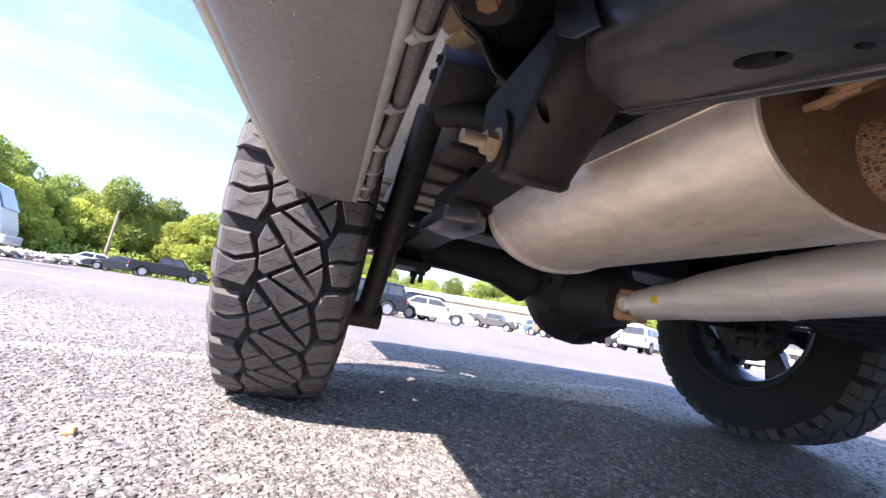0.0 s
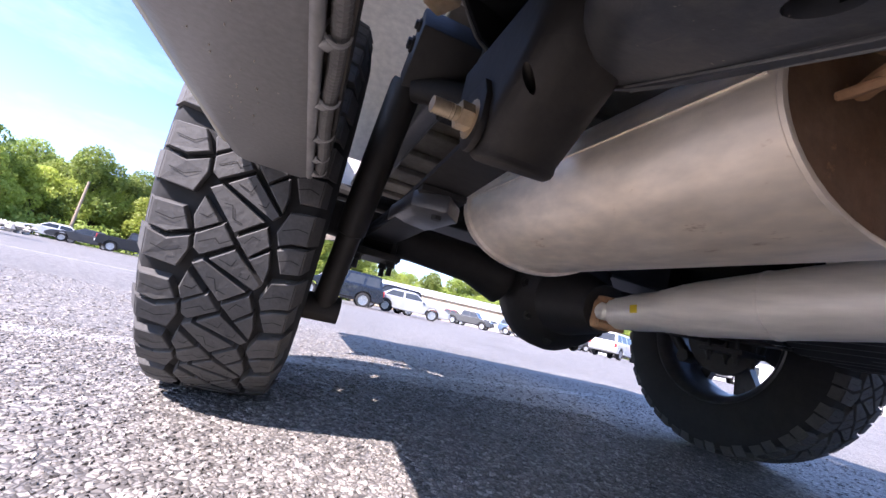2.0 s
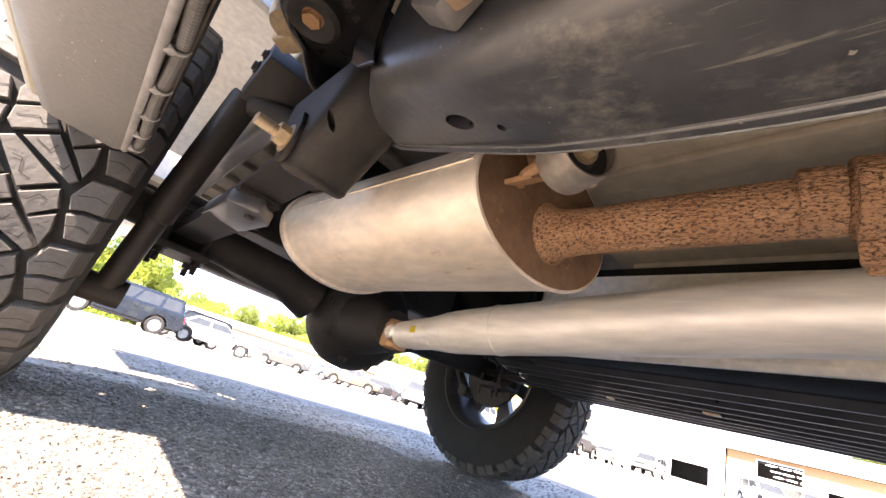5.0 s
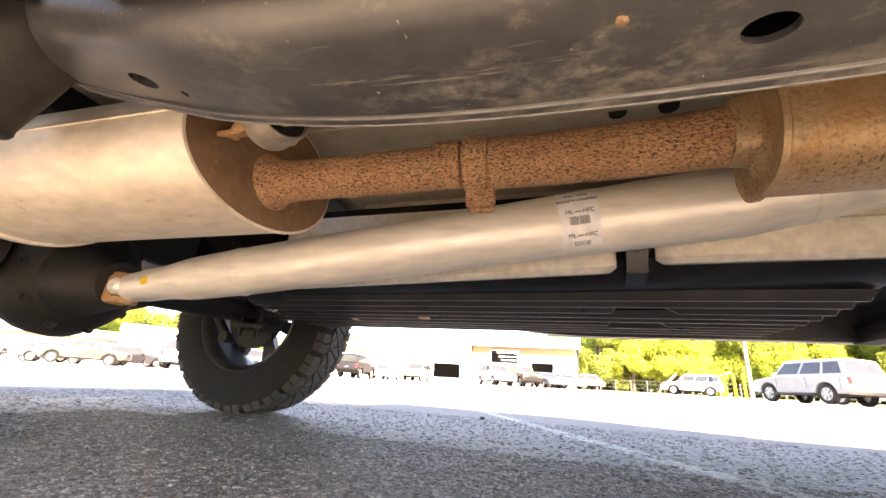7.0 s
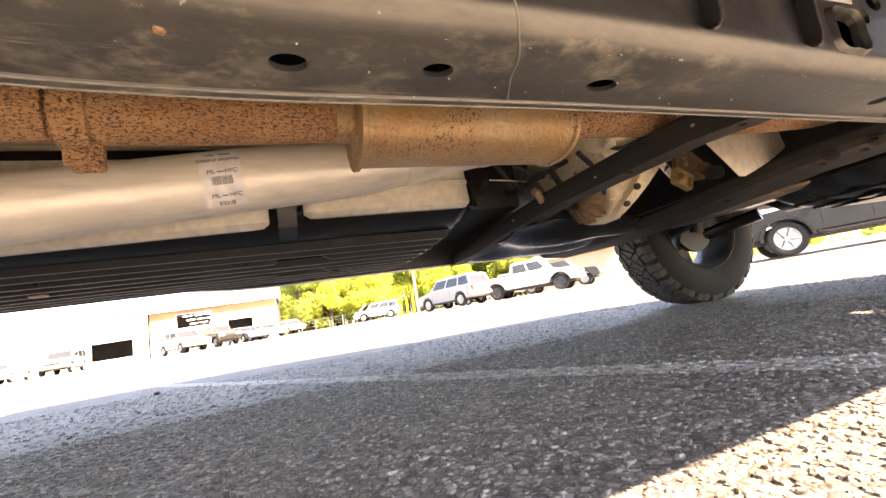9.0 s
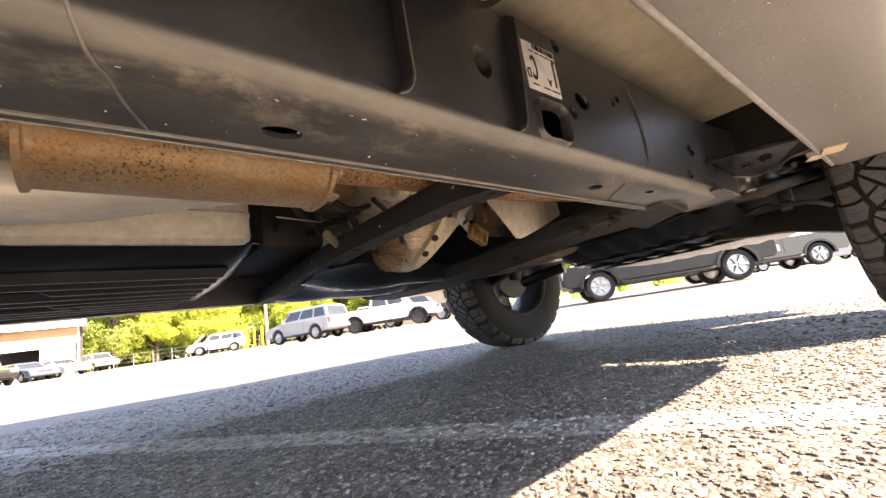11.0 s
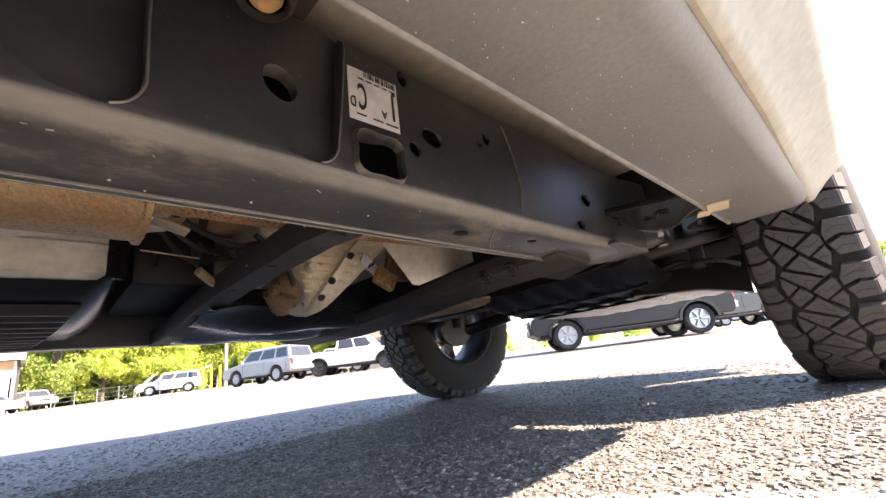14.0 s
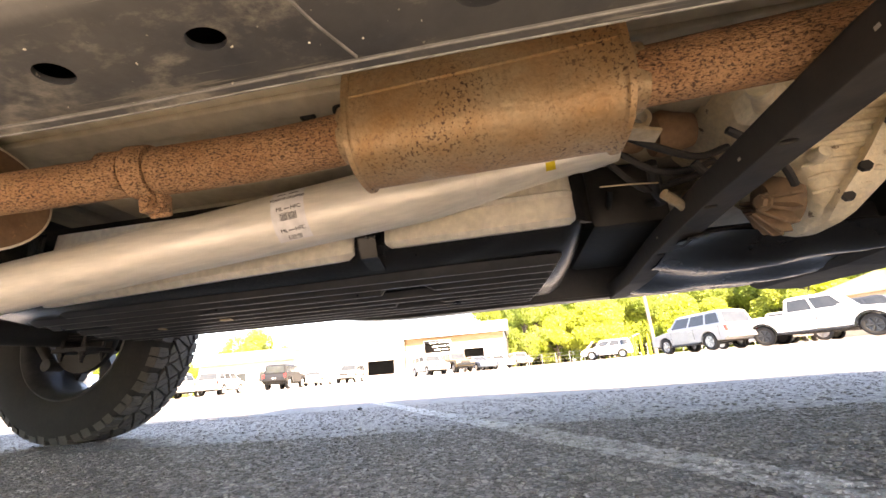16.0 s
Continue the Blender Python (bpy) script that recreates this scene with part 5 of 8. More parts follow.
for sx, s in ((0.245, 1), (1.465, -1)):
    path = smooth_path([(sx, -0.640, 0.412), (sx, -0.42, 0.398), (sx, -0.18, 0.392), (sx, 0.0, 0.395), (sx, 0.25, 0.41), (sx, 0.62, 0.47)], 8)
    spring = None
    for lf, (i0, i1, dz) in enumerate(((0, 41, 0.0), (6, 36, -0.010), (10, 31, -0.020))):
        bm = bmesh.new()
        rings = [[(p.x - 0.032, p.y, p.z + dz - 0.004), (p.x + 0.032, p.y, p.z + dz - 0.004), (p.x + 0.032, p.y, p.z + dz + 0.004), (p.x - 0.032, p.y, p.z + dz + 0.004)] for p in path[i0:i1]]
        loft(bm, rings)
        if spring is None:
            tube(bm, [(sx - 0.032, -0.640, 0.418), (sx + 0.032, -0.640, 0.418)], 0.022, 18)
            spring = part("leaf_spring", bm, M_DARK, truck, "black leaf spring pack", 40)
        else:
            part("leaf", bm, M_DARK, spring)
    bm = bmesh.new()
    box(bm, (sx, 0.0, 0.335), (0.11, 0.15, 0.016), None, 0.004)
    for yy in (-0.045, 0.045):
        for xx in (-0.04, 0.04):
            tube(bm, [(sx + xx, yy, 0.295), (sx + xx, yy, 0.47)], 0.0065, 8)
            hexbolt(bm, (sx + xx, yy, 0.328), (0, 0, -1), 0.011, 0.014)
    part("spring_plate", bm, M_DARK, axle, "spring plate with U-bolts")
    # frame hanger: outer ear, rounded front wall sloping down to the bolt
    bm = bmesh.new()
    xo, xi = sx - s * 0.037, sx + s * 0.050
    rings = []
    for z, yf in ((0.50, -0.775), (0.470, -0.765), (0.450, -0.752), (0.437, -0.738), (0.424, -0.722), (0.410, -0.704), (0.398, -0.688), (0.389, -0.676), (0.383, -0.668)):
        yb = -0.575 - 0.07 * min(max((0.44 - z) / 0.057, 0), 1)
        ring = [(xo, yb, z), (xo, min(yf + 0.06, yb - 0.002), z)]
        for k in range(7):
            a = radians(15 * k)
            ring.append((xo + s * 0.034 * (1 - math.cos(a)), yf + min(0.034, yb - yf - 0.004) * (1 - math.sin(a)), z))
        for k in range(7):
            a = radians(15 * k)
            ring.append((xi - s * 0.032 * (1 - math.sin(a)), yf + min(0.030, yb - yf - 0.004) * (1 - math.cos(a)), z + 0.004 * k / 6))
        ring.append((xi, yb, z + 0.004))
        rings.append(ring)
    # rounded lower end
    low = sum((Vector(q) for q in rings[-1]), Vector()) / len(rings[-1])
    for k, dz in ((0.94, 0.004), (0.84, 0.0065), (0.70, 0.0075)):
        rings.append([low.lerp(Vector(q), k) - Vector((0, 0, dz)) for q in rings[8]])
    loft(bm, rings)
    hgr = part("spring_hanger", bm, M_BLACK, truck, "black welded spring hanger bracket", 75)
    bm = bmesh.new()
    slot_cut(bm, (xo + s * 0.010, -0.716, 0.428), (-s, -0.9, 0.2), 0.0045, 0.0085, 0.02, 20, 0.4)
    cut(hgr, bm)
    bm = bmesh.new()
    ear = [(-0.622, 0.450), (-0.660, 0.450), (-0.672, 0.43), (-0.673, 0.408)]
    ear += [(-0.648 + 0.025 * math.cos(radians(q)), 0.411 + 0.028 * math.sin(radians(q))) for q in range(200, 351, 15)]
    ear += [(-0.623, 0.43)]
    prism(bm, ear, "x", xo - s * 0.006, xo + s * 0.001, 0.0015)
    part("hanger_ear", bm, M_BLACK, hgr, smooth=40)
    bm = bmesh.new()
    e = xo - s * 0.004
    tube(bm, [(e, -0.645, 0.414), (e - s * 0.042, -0.650, 0.412)], 0.0072, 14)
    for q in range(7):
        lathe(bm, [(0.0071, -0.0012), (0.0080, 0), (0.0071, 0.0012)], Matrix.Translation((e - s * (0.021 + 0.0032 * q), -0.6475, 0.413)) @ AX, 14)
    hexbolt(bm, (e, -0.645, 0.414), (-s, -0.05, 0), 0.0132, 0.016)
    part("hanger_bolt", bm, M_ZINC, hgr, "tan plated bolt and nut", 35)
    # shock absorber with its boxed mount on the rail
    bm = bmesh.new()
    xb = sx - s * 0.080
    top, low = (Vector((xb + 0.004, -0.415, 0.555)), Vector((xb - 0.016, -0.215, 0.200))) if s > 0 else (Vector((xb, 0.45, 0.56)), Vector((xb, 0.22, 0.30)))
    a, b = top.lerp(low, 0.62), top.lerp(low, 0.58)
    tube(bm, [top, top.lerp(low, 0.02), a, top.lerp(low, 0.625)], [0.022, 0.0245, 0.0245, 0.022], 28)
    tube(bm, [b, low], 0.020, 24)
    tube(bm, [low + Vector((-0.03, 0, 0)), low + Vector((0.03, 0, 0))], 0.024, 16)
    part("shock_absorber", bm, M_BLACK, truck, "black shock absorber beside the rear tire", 40)
    bm = bmesh.new()
    c = top + Vector((s * 0.03, -0.035, 0.025))
    box(bm, c, (0.085, 0.105, 0.055), Matrix.Rotation(-0.55, 3, "X"), 0.004)
    tube(bm, [top + Vector((s * 0.01, -0.01, -0.012)), top + Vector((s * 0.085, -0.06, -0.020))], 0.020, 20)
    part("shock_mount", bm, M_DARK, truck, smooth=40)
    bm = bmesh.new()
    hexbolt(bm, c + Vector((-s * 0.043, 0.0, 0.01)), (-s, 0, 0), 0.008, 0.008)
    hexbolt(bm, c + Vector((-s * 0.043, -0.03, 0.02)), (-s, 0, 0), 0.006, 0.007)
    part_each("mount_bolt", bm, M_DARK, truck)
# bump stop pad, cross tubes and brackets over the axle
bm = bmesh.new()
prism(bm, [(0.207, -0.455), (0.250, -0.490), (0.284, -0.440), (0.280, -0.33), (0.270, -0.20), (0.222, -0.19), (0.210, -0.30)], "z", 0.364, 0.388, 0.004)
for v in bm.verts:
    v.co.z += 0.05 * max(v.co.y + 0.42, 0) - 0.06 * max(-0.455 - v.co.y, 0) + 0.10 * max(0.235 - v.co.x, 0)
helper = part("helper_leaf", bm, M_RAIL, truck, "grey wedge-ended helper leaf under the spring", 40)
bm = bmesh.new()
hexbolt(bm, (0.248, -0.452, 0.365), (0, 0, -1), 0.0075, 0.007, False)
part("bolt", bm, M_DARK, helper)
bm = bmesh.new()
tube(bm, [(0.05, 0.42, 0.56), (1.65, 0.42, 0.56)], 0.03, 14)
box(bm, (0.855, 0.75, 0.55), (1.2, 0.09, 0.07), None, 0.01)
box(bm, (0.855, -0.30, 0.62), (1.2, 0.10, 0.06), None, 0.01)
part_each("cross_member", bm, M_BLACK, truck)
# dark box added to close the bright gap above the axle
bm = bmesh.new()
box(bm, (0.86, 0.27, 0.58), (0.92, 0.40, 0.20), None, 0.02)
part("spare_tire_carrier", bm, M_DARK, truck)
bm = bmesh.new()
lathe(bm, [(0.20, -0.1), (0.33, -0.12), (0.385, -0.1), (0.40, 0), (0.385, 0.1), (0.33, 0.12), (0.20, 0.1)], Matrix.Translation((0.86, 0.75, 0.60)), 40, closed=True)
part("spare_tire", bm, M_GROOVE, truck, smooth=True)
bm = bmesh.new()
tube(bm, smooth_path([(0.31, -0.02, 0.45), (0.45, 0.02, 0.47), (0.6, -0.02, 0.46), (0.66, -0.08, 0.50)], 6), 0.004, 8)
part_each("brake_hose", bm, M_RUBBER, truck)
# cab mount: black pressed bracket with a rubber cushion and rusty bolt
bm = bmesh.new()
m = Matrix.Translation((0.160, -0.668, 0.563)) @ Matrix.Rotation(radians(180), 4, "X")
lathe(bm, [(0.014, 0.004), (0.020, 0.010), (0.030, 0.011), (0.036, 0.006), (0.038, -0.01), (0.014, -0.01)], m, 32, closed=True)
part("body_bushing", bm, M_RUBBER, truck, smooth=40)
bm = bmesh.new()
hexbolt(bm, (0.160, -0.668, 0.562), (0, 0, -1), 0.0125, 0.010)
part("bushing_bolt", bm, M_RUST_LIGHT, truck)
bm = bmesh.new()
top = [(0.205, -0.84), (0.205, -0.60), (0.178, -0.600), (0.150, -0.612), (0.126, -0.640), (0.116, -0.68), (0.118, -0.74), (0.150, -0.82)]
prism(bm, top, "z", 0.570, 0.576, 0.0015)
# skirt hanging from the plate's edge, deepest at the rail
edge = [(0.245, -0.588, 0.532), (0.225, -0.590, 0.528), (0.205, -0.596, 0.532), (0.190, -0.599, 0.548), (0.178, -0.602, 0.562), (0.150, -0.614, 0.568), (0.126, -0.642, 0.567), (0.116, -0.68, 0.566), (0.118, -0.74, 0.566)]
loft(bm, [[(x, y, z), (x + 0.003, y - 0.003, z), (x + 0.003, y - 0.003, 0.61), (x, y, 0.61)] for x, y, z in edge])
box(bm, (0.215, -0.66, 0.60), (0.05, 0.18, 0.06), None, 0.003)
prism(bm, [(-0.755, 0.60), (-0.757, 0.492), (-0.772, 0.460), (-0.797, 0.440), (-0.832, 0.428), (-0.814, 0.462), (-0.802, 0.505), (-0.794, 0.60)], "x", 0.1945, 0.1995, 0.0015)
part("cab_mount_bracket", bm, M_GLOSS, truck, "black pressed cab mount bracket")
bm = bmesh.new()
tube(bm, smooth_path([(x - 0.001, y + 0.001, z - 0.0005) for x, y, z in edge], 4), 0.0016, 8)
part("bracket_lip", bm, M_RAIL_EDGE, truck, "pale line along the bracket's edge", True)
bm = bmesh.new()
lathe(bm, [(0.0, -0.02), (0.03, -0.02), (0.034, -0.01), (0.034, 0.02), (0.0, 0.02)], Matrix.Translation((0.155, -0.575, 0.615)), 24)
box(bm, (0.165, -0.545, 0.60), (0.03, 0.04, 0.02), Matrix.Rotation(0.5, 3, "Z"), 0.004)
part("rear_cushion", bm, M_ZINC, truck, "tan dusty mount cushion", 45)

# ---- fuel tank with ribbed belly, strap and bright heat shield
bm = bmesh.new()
rings = []
for y, zb, k in ((-1.80, 0.40, 0.75), (-1.775, 0.362, 0.95), (-1.74, 0.345, 1), (-1.2, 0.338, 1), (-0.6, 0.335, 1), (-0.34, 0.34, 0.98), (-0.28, 0.37, 0.9), (-0.25, 0.42, 0.7)):
    xa = 0.865 + (1 - k) * 0.1
    rings.append([(xa, y, 0.50), (xa - 0.005, y, 0.40), (xa + 0.012, y, zb + 0.038), (xa + 0.05, y, zb + 0.022), (1.05, y, zb + 0.006), (1.16, y, zb), (1.34, y, zb), (1.40, y, zb + 0.03), (1.41, y, 0.52), (1.37, y, 0.56), (0.90, y, 0.56)])
loft(bm, rings)
tank = part("fuel_tank", bm, M_PLASTIC, truck, "black plastic fuel tank with a ribbed belly", 35)
for k in range(9):
    x = 0.955 + k * 0.043
    zb = float(np.interp(x, [0.91, 1.05, 1.16, 1.34], [0.360, 0.344, 0.338, 0.338]))
    bm = bmesh.new()
    y0, y1 = -1.742 + 0.006 * k, (-0.36 if k % 3 else -0.5)
    segs = [(y0, y1)] if k not in (2, 5) else [(y0, -1.42), (-1.33, y1)]
    for ya, yb in segs:
        loft(bm, [[(x - 0.014, y, zb + 0.006), (x - 0.0058, y, zb - d + 0.003), (x - 0.0030, y, zb - d), (x + 0.0030, y, zb - d), (x + 0.0058, y, zb - d + 0.003), (x + 0.014, y, zb + 0.006)] for y, d in ((ya, -0.003), (ya + 0.012, 0.013), (yb - 0.03, 0.013), (yb, -0.003))])
    part("rib", bm, M_RIB, tank, "tank rib, paler than the belly to show its highlight", 30)
bm = bmesh.new()
for ya, yb, za, zc in ((-1.765, -1.385, 0.392, 0.388), (-1.318, -0.575, 0.374, 0.347)):
    rings = []
    for y, i in ((ya, 0.010), (ya + 0.012, 0.001), (ya + 0.03, 0.0), (yb - 0.03, 0.0), (yb - 0.012, 0.001), (yb, 0.010)):
        zl = za + (zc - za) * (y - ya) / (yb - ya)
        rings.append([(0.852 + i, y, zl + i), (0.843 + i, y, zl + 0.01 + i * 0.5), (0.846 + i, y, 0.448), (0.8375 + i, y, 0.455), (0.846 + i, y, 0.462), (0.850 + i, y, 0.52), (0.862, y, 0.52), (0.862, y, zl + i)])
    loft(bm, rings)
part("heat_shield", bm, M_SHIELD, tank, "bright pressed heat shield on the tank", 40)
for y in (-1.352, -0.55):
    bm = bmesh.new()
    loft(bm, [[(x - 0.003, y - w, z), (x - 0.003, y + w, z), (x + 0.004, y + w, z + 0.004), (x + 0.004, y - w, z + 0.004)] for x, z, w in ((0.838, 0.52, 0.018), (0.838, 0.41, 0.018), (0.855, 0.372, 0.018), (0.885, 0.366, 0.018), (0.915, 0.360, 0.016), (0.95, 0.368, 0.014))])
    box(bm, (0.834, y, 0.452), (0.006, 0.012, 0.09), None, 0.002)
    part("tank_strap", bm, M_PLASTIC, tank, "black steel tank strap")
bm = bmesh.new()
box(bm, (1.12, -0.85, 0.328), (0.02, 0.03, 0.004), None, 0.001)
box(bm, (1.16, -0.62, 0.328), (0.03, 0.014, 0.004), None, 0.001)
part_each("moulding_tag", bm, M_ZINC, tank)

# ---- cross members, gearbox, transfer case and skid sheet
bm = bmesh.new()
loft(bm, [[(x, -1.99, z), (x, -1.938, z), (x, -1.934, z + 0.04), (x, -1.938, z + 0.044), (x, -1.99, z + 0.044), (x, -1.994, z + 0.04)] for x, z in ((0.27, 0.338), (0.42, 0.352), (0.75, 0.356), (1.0, 0.348), (1.22, 0.330), (1.45, 0.330))])
xm = part("gearbox_cross_member", bm, M_BLACK, truck, "black pressed cross member under the gearbox")
bm = bmesh.new()
for x, y in ((0.345, -1.956), (0.55, -1.95), (0.75, -1.952), (1.0, -1.955)):
    slot_cut(bm, (x, y, 0.352), (0, 0, 1), 0.006, 0.0095, 0.03)
cut(xm, bm)
bevelled(xm, 0.004)
bm = bmesh.new()
for x, y in ((0.40, -1.937), (0.62, -1.937), (0.95, -1.937)):
    box(bm, (x, y, 0.372), (0.006, 0.003, 0.004))
tagged(part("grit", bm, M_GRIT, truck), kind="stuff")

bm = bmesh.new()
rings = []
for z, ya, yb, xa, xb in ((0.62, -2.02, -2.60, 0.70, 1.02), (0.56, -2.01, -2.46, 0.70, 1.02), (0.51, -2.04, -2.37, 0.715, 1.0), (0.47, -2.062, -2.325, 0.725, 0.99), (0.43, -2.082, -2.285, 0.735, 0.97), (0.395, -2.105, -2.25, 0.75, 0.955), (0.36, -2.126, -2.215, 0.775, 0.94), (0.338, -2.138, -2.195, 0.80, 0.92), (0.328, -2.148, -2.182, 0.82, 0.90)):
    cx, cy, a, b = (xa + xb) / 2, (ya + yb) / 2, (xb - xa) / 2, (ya - yb) / 2
    ring = []
    for k in range(28):
        t = 2 * math.pi * k / 28
        ring.append((cx + a * math.copysign(abs(math.cos(t)) ** 0.32, math.cos(t)), cy + b * math.copysign(abs(math.sin(t)) ** 0.32, math.sin(t)), z))
    rings.append(ring)
loft(bm, rings)
gearbox = part("gearbox", bm, M_CAST, truck, "dull tan cast-aluminium gearbox and transfer case", 45)
bm = bmesh.new()
# split flange running down the front edge, and level casting ribs
loft(bm, [[(x - 0.012, y + 0.006, z), (x - 0.012, y - 0.012, z - 0.004), (x + 0.05, y - 0.014, z - 0.004), (x + 0.05, y + 0.006, z)] for x, y, z in ((0.700, -2.27, 0.525), (0.708, -2.238, 0.49), (0.718, -2.205, 0.45), (0.728, -2.18, 0.41), (0.742, -2.158, 0.375), (0.775, -2.146, 0.345), (0.815, -2.150, 0.325))])
for z, x, y0, y1 in ((0.515, 0.712, -2.06, -2.33), (0.500, 0.716, -2.06, -2.32), (0.485, 0.720, -2.07, -2.30), (0.468, 0.724, -2.08, -2.285), (0.452, 0.728, -2.09, -2.27), (0.436, 0.732, -2.095, -2.255), (0.420, 0.738, -2.10, -2.24), (0.404, 0.745, -2.11, -2.225), (0.386, 0.755, -2.12, -2.21), (0.366, 0.770, -2.13, -2.20)):
    tube(bm, [(x + 0.008, y0 + 0.012, z), (x - 0.002, y0 - 0.006, z + 0.001), (x - 0.002, y1 + 0.008, z + 0.002), (x + 0.008, y1 - 0.01, z + 0.002)], [0.003, 0.0045, 0.0045, 0.003], 8)
part_each("casting_rib", bm, M_CAST, gearbox, smooth=50)
bm = bmesh.new()
for x, y, z in ((0.686, -2.244, 0.502), (0.702, -2.196, 0.437), (0.726, -2.158, 0.380), (0.76, -2.148, 0.348), (0.694, -2.30, 0.515)):
    hexbolt(bm, (x, y - 0.002, z), (-1, 0.2, 0), 0.0085, 0.008, False)
part_each("case_bolt", bm, M_DARK, gearbox)
bm = bmesh.new()
lathe(bm, [(0.0, 0.045), (0.028, 0.043), (0.036, 0.03), (0.05, 0.0)], Matrix.Translation((0.83, -2.115, 0.385)) @ Matrix.Rotation(radians(-90), 4, "X"), 20)
hexbolt(bm, (0.80, -2.06, 0.37), (-0.3, 1, 0), 0.011, 0.012)
part("output_housing", bm, M_FLANGE, gearbox, "brown stained output housing", 45)
bm = bmesh.new()
for k in range(9):
    a = radians(195 + 22 * k)
    dx, dz = math.cos(a), math.sin(a)
    loft(bm, [[(0.83 + dx * r - dz * w, y, 0.385 + dz * r + dx * w), (0.83 + dx * r + dz * w, y, 0.385 + dz * r - dx * w), (0.83 + dx * r + dz * w, -2.10, 0.385 + dz * r - dx * w), (0.83 + dx * r - dz * w, -2.10, 0.385 + dz * r + dx * w)] for r, w, y in ((0.026, 0.0025, -2.052), (0.045, 0.0025, -2.066), (0.066, 0.002, -2.082))])
part_each("radial_rib", bm, M_FLANGE, gearbox)
bm = bmesh.new()
for x, y, z in ((0.712, -2.06, 0.46), (0.724, -2.11, 0.41), (0.738, -2.10, 0.44), (0.716, -2.17, 0.50)):
    lathe(bm, [(0.0, 0.012), (0.009, 0.011), (0.011, 0.006), (0.013, -0.01)], Matrix.Translation((x, y, z)) @ Matrix.Rotation(radians(-90), 4, "Y"), 16)
part_each("cast_boss", bm, M_CAST, gearbox, smooth=45)
bm = bmesh.new()
tube(bm, smooth_path([(0.69, -2.03, 0.50), (0.695, -2.08, 0.47), (0.70, -2.13, 0.475), (0.695, -2.20, 0.50), (0.69, -2.26, 0.52)], 6), 0.005, 8)
tube(bm, smooth_path([(0.70, -1.98, 0.46), (0.715, -2.03, 0.43), (0.73, -2.06, 0.40), (0.75, -2.08, 0.375)], 6), 0.006, 8)
part_each("vent_hose", bm, M_RUBBER, truck, smooth=True)
bm = bmesh.new()
box(bm, (0.66, -2.01, 0.47), (0.05, 0.05, 0.04), Matrix.Rotation(0.3, 3, "Z"), 0.006)
tube(bm, [(0.64, -2.0, 0.455), (0.60, -1.975, 0.46)], 0.013, 14)
tube(bm, [(0.60, -1.975, 0.46), (0.59, -1.97, 0.46)], 0.017, 14)
part_each("sensor_housing", bm, M_CAST, truck, smooth=45)
bm = bmesh.new()
box(bm, (0.716, -2.262, 0.424), (0.003, 0.066, 0.028), Matrix.Rotation(0.5, 3, "X") @ Matrix.Rotation(0.3, 3, "Z"), 0.0006)
tag = part("part_tag", bm, M_LABEL, gearbox, "small white tag with printed lines")
bm = bmesh.new()
for k in range(3):
    box(bm, (0.7135, -2.272 + 0.007 * k, 0.428 - 0.004 * k), (0.0015, 0.004, 0.014), Matrix.Rotation(0.5, 3, "X") @ Matrix.Rotation(0.3, 3, "Z"))
part("print", bm, M_INK, tag)
bm = bmesh.new()
tilt = Matrix.Rotation(0.45, 3, "X")
box(bm, (0.712, -2.298, 0.388), (0.007, 0.052, 0.036), tilt, 0.003)
for dy, dz, sy, sz in ((0.0, 0.019, 0.056, 0.005), (0.0, -0.019, 0.056, 0.005), (0.027, 0.0, 0.005, 0.036), (-0.027, 0.0, 0.005, 0.036)):
    o = tilt @ Vector((0, dy, dz))
    box(bm, (0.706, -2.298 + o.y, 0.388 + o.z), (0.018, sy, sz), tilt, 0.002)
lathe(bm, [(0.0, 0.012), (0.007, 0.012), (0.010, 0.008), (0.014, 0.004), (0.017, 0.0), (0.017, -0.006)], Matrix.Translation((0.708, -2.30, 0.388)) @ Matrix.Rotation(radians(-90), 4, "Y"), 20)
mount = part("gearbox_mount", bm, M_GOLD, truck, "tan plated gearbox mount bracket", 40)
# brown arm plate behind it, with its two bolt eyes
bm = bmesh.new()
prism(bm, [(y + 0.068, z) for y, z in ((-2.395, 0.400), (-2.43, 0.394), (-2.50, 0.398), (-2.545, 0.408), (-2.54, 0.43), (-2.50, 0.452), (-2.468, 0.478), (-2.452, 0.52), (-2.428, 0.53), (-2.408, 0.50), (-2.41, 0.46), (-2.40, 0.43))], "x", 0.738, 0.752, 0.003)
arm = part("mount_arm", bm, M_FLANGE, truck, "brown weathered mount arm with bolt eyes", 40)
bm = bmesh.new()
for y, z in ((-2.365, 0.485), (-2.432, 0.425)):
    lathe(bm, [(0.0, 0.004), (0.006, 0.006), (0.008, 0.012), (0.015, 0.013), (0.018, 0.006), (0.018, -0.01)], Matrix.Translation((0.736, y, z)) @ Matrix.Rotation(radians(-90), 4, "Y"), 20)
part_each("bolt_eye", bm, M_ENDCAP, arm, smooth=40)
# small eye by the converter's outlet
bm = bmesh.new()
lathe(bm, [(0.010, -0.010), (0.016, -0.010), (0.0165, 0.0), (0.016, 0.010), (0.010, 0.010)], Matrix.Translation((0.612, -1.822, 0.446)) @ AX, 24, closed=True)
box(bm, (0.60, -1.815, 0.420), (0.03, 0.05, 0.005), Matrix.Rotation(0.3, 3, "X"), 0.001)
part("hanger_eye", bm, M_ZINC, truck, "tan plated eye by the converter", 40)
bm = bmesh.new()
box(bm, (0.68, -2.385, 0.395), (0.03, 0.05, 0.035), None, 0.012)
part("mount_rubber", bm, M_RUBBER, truck)
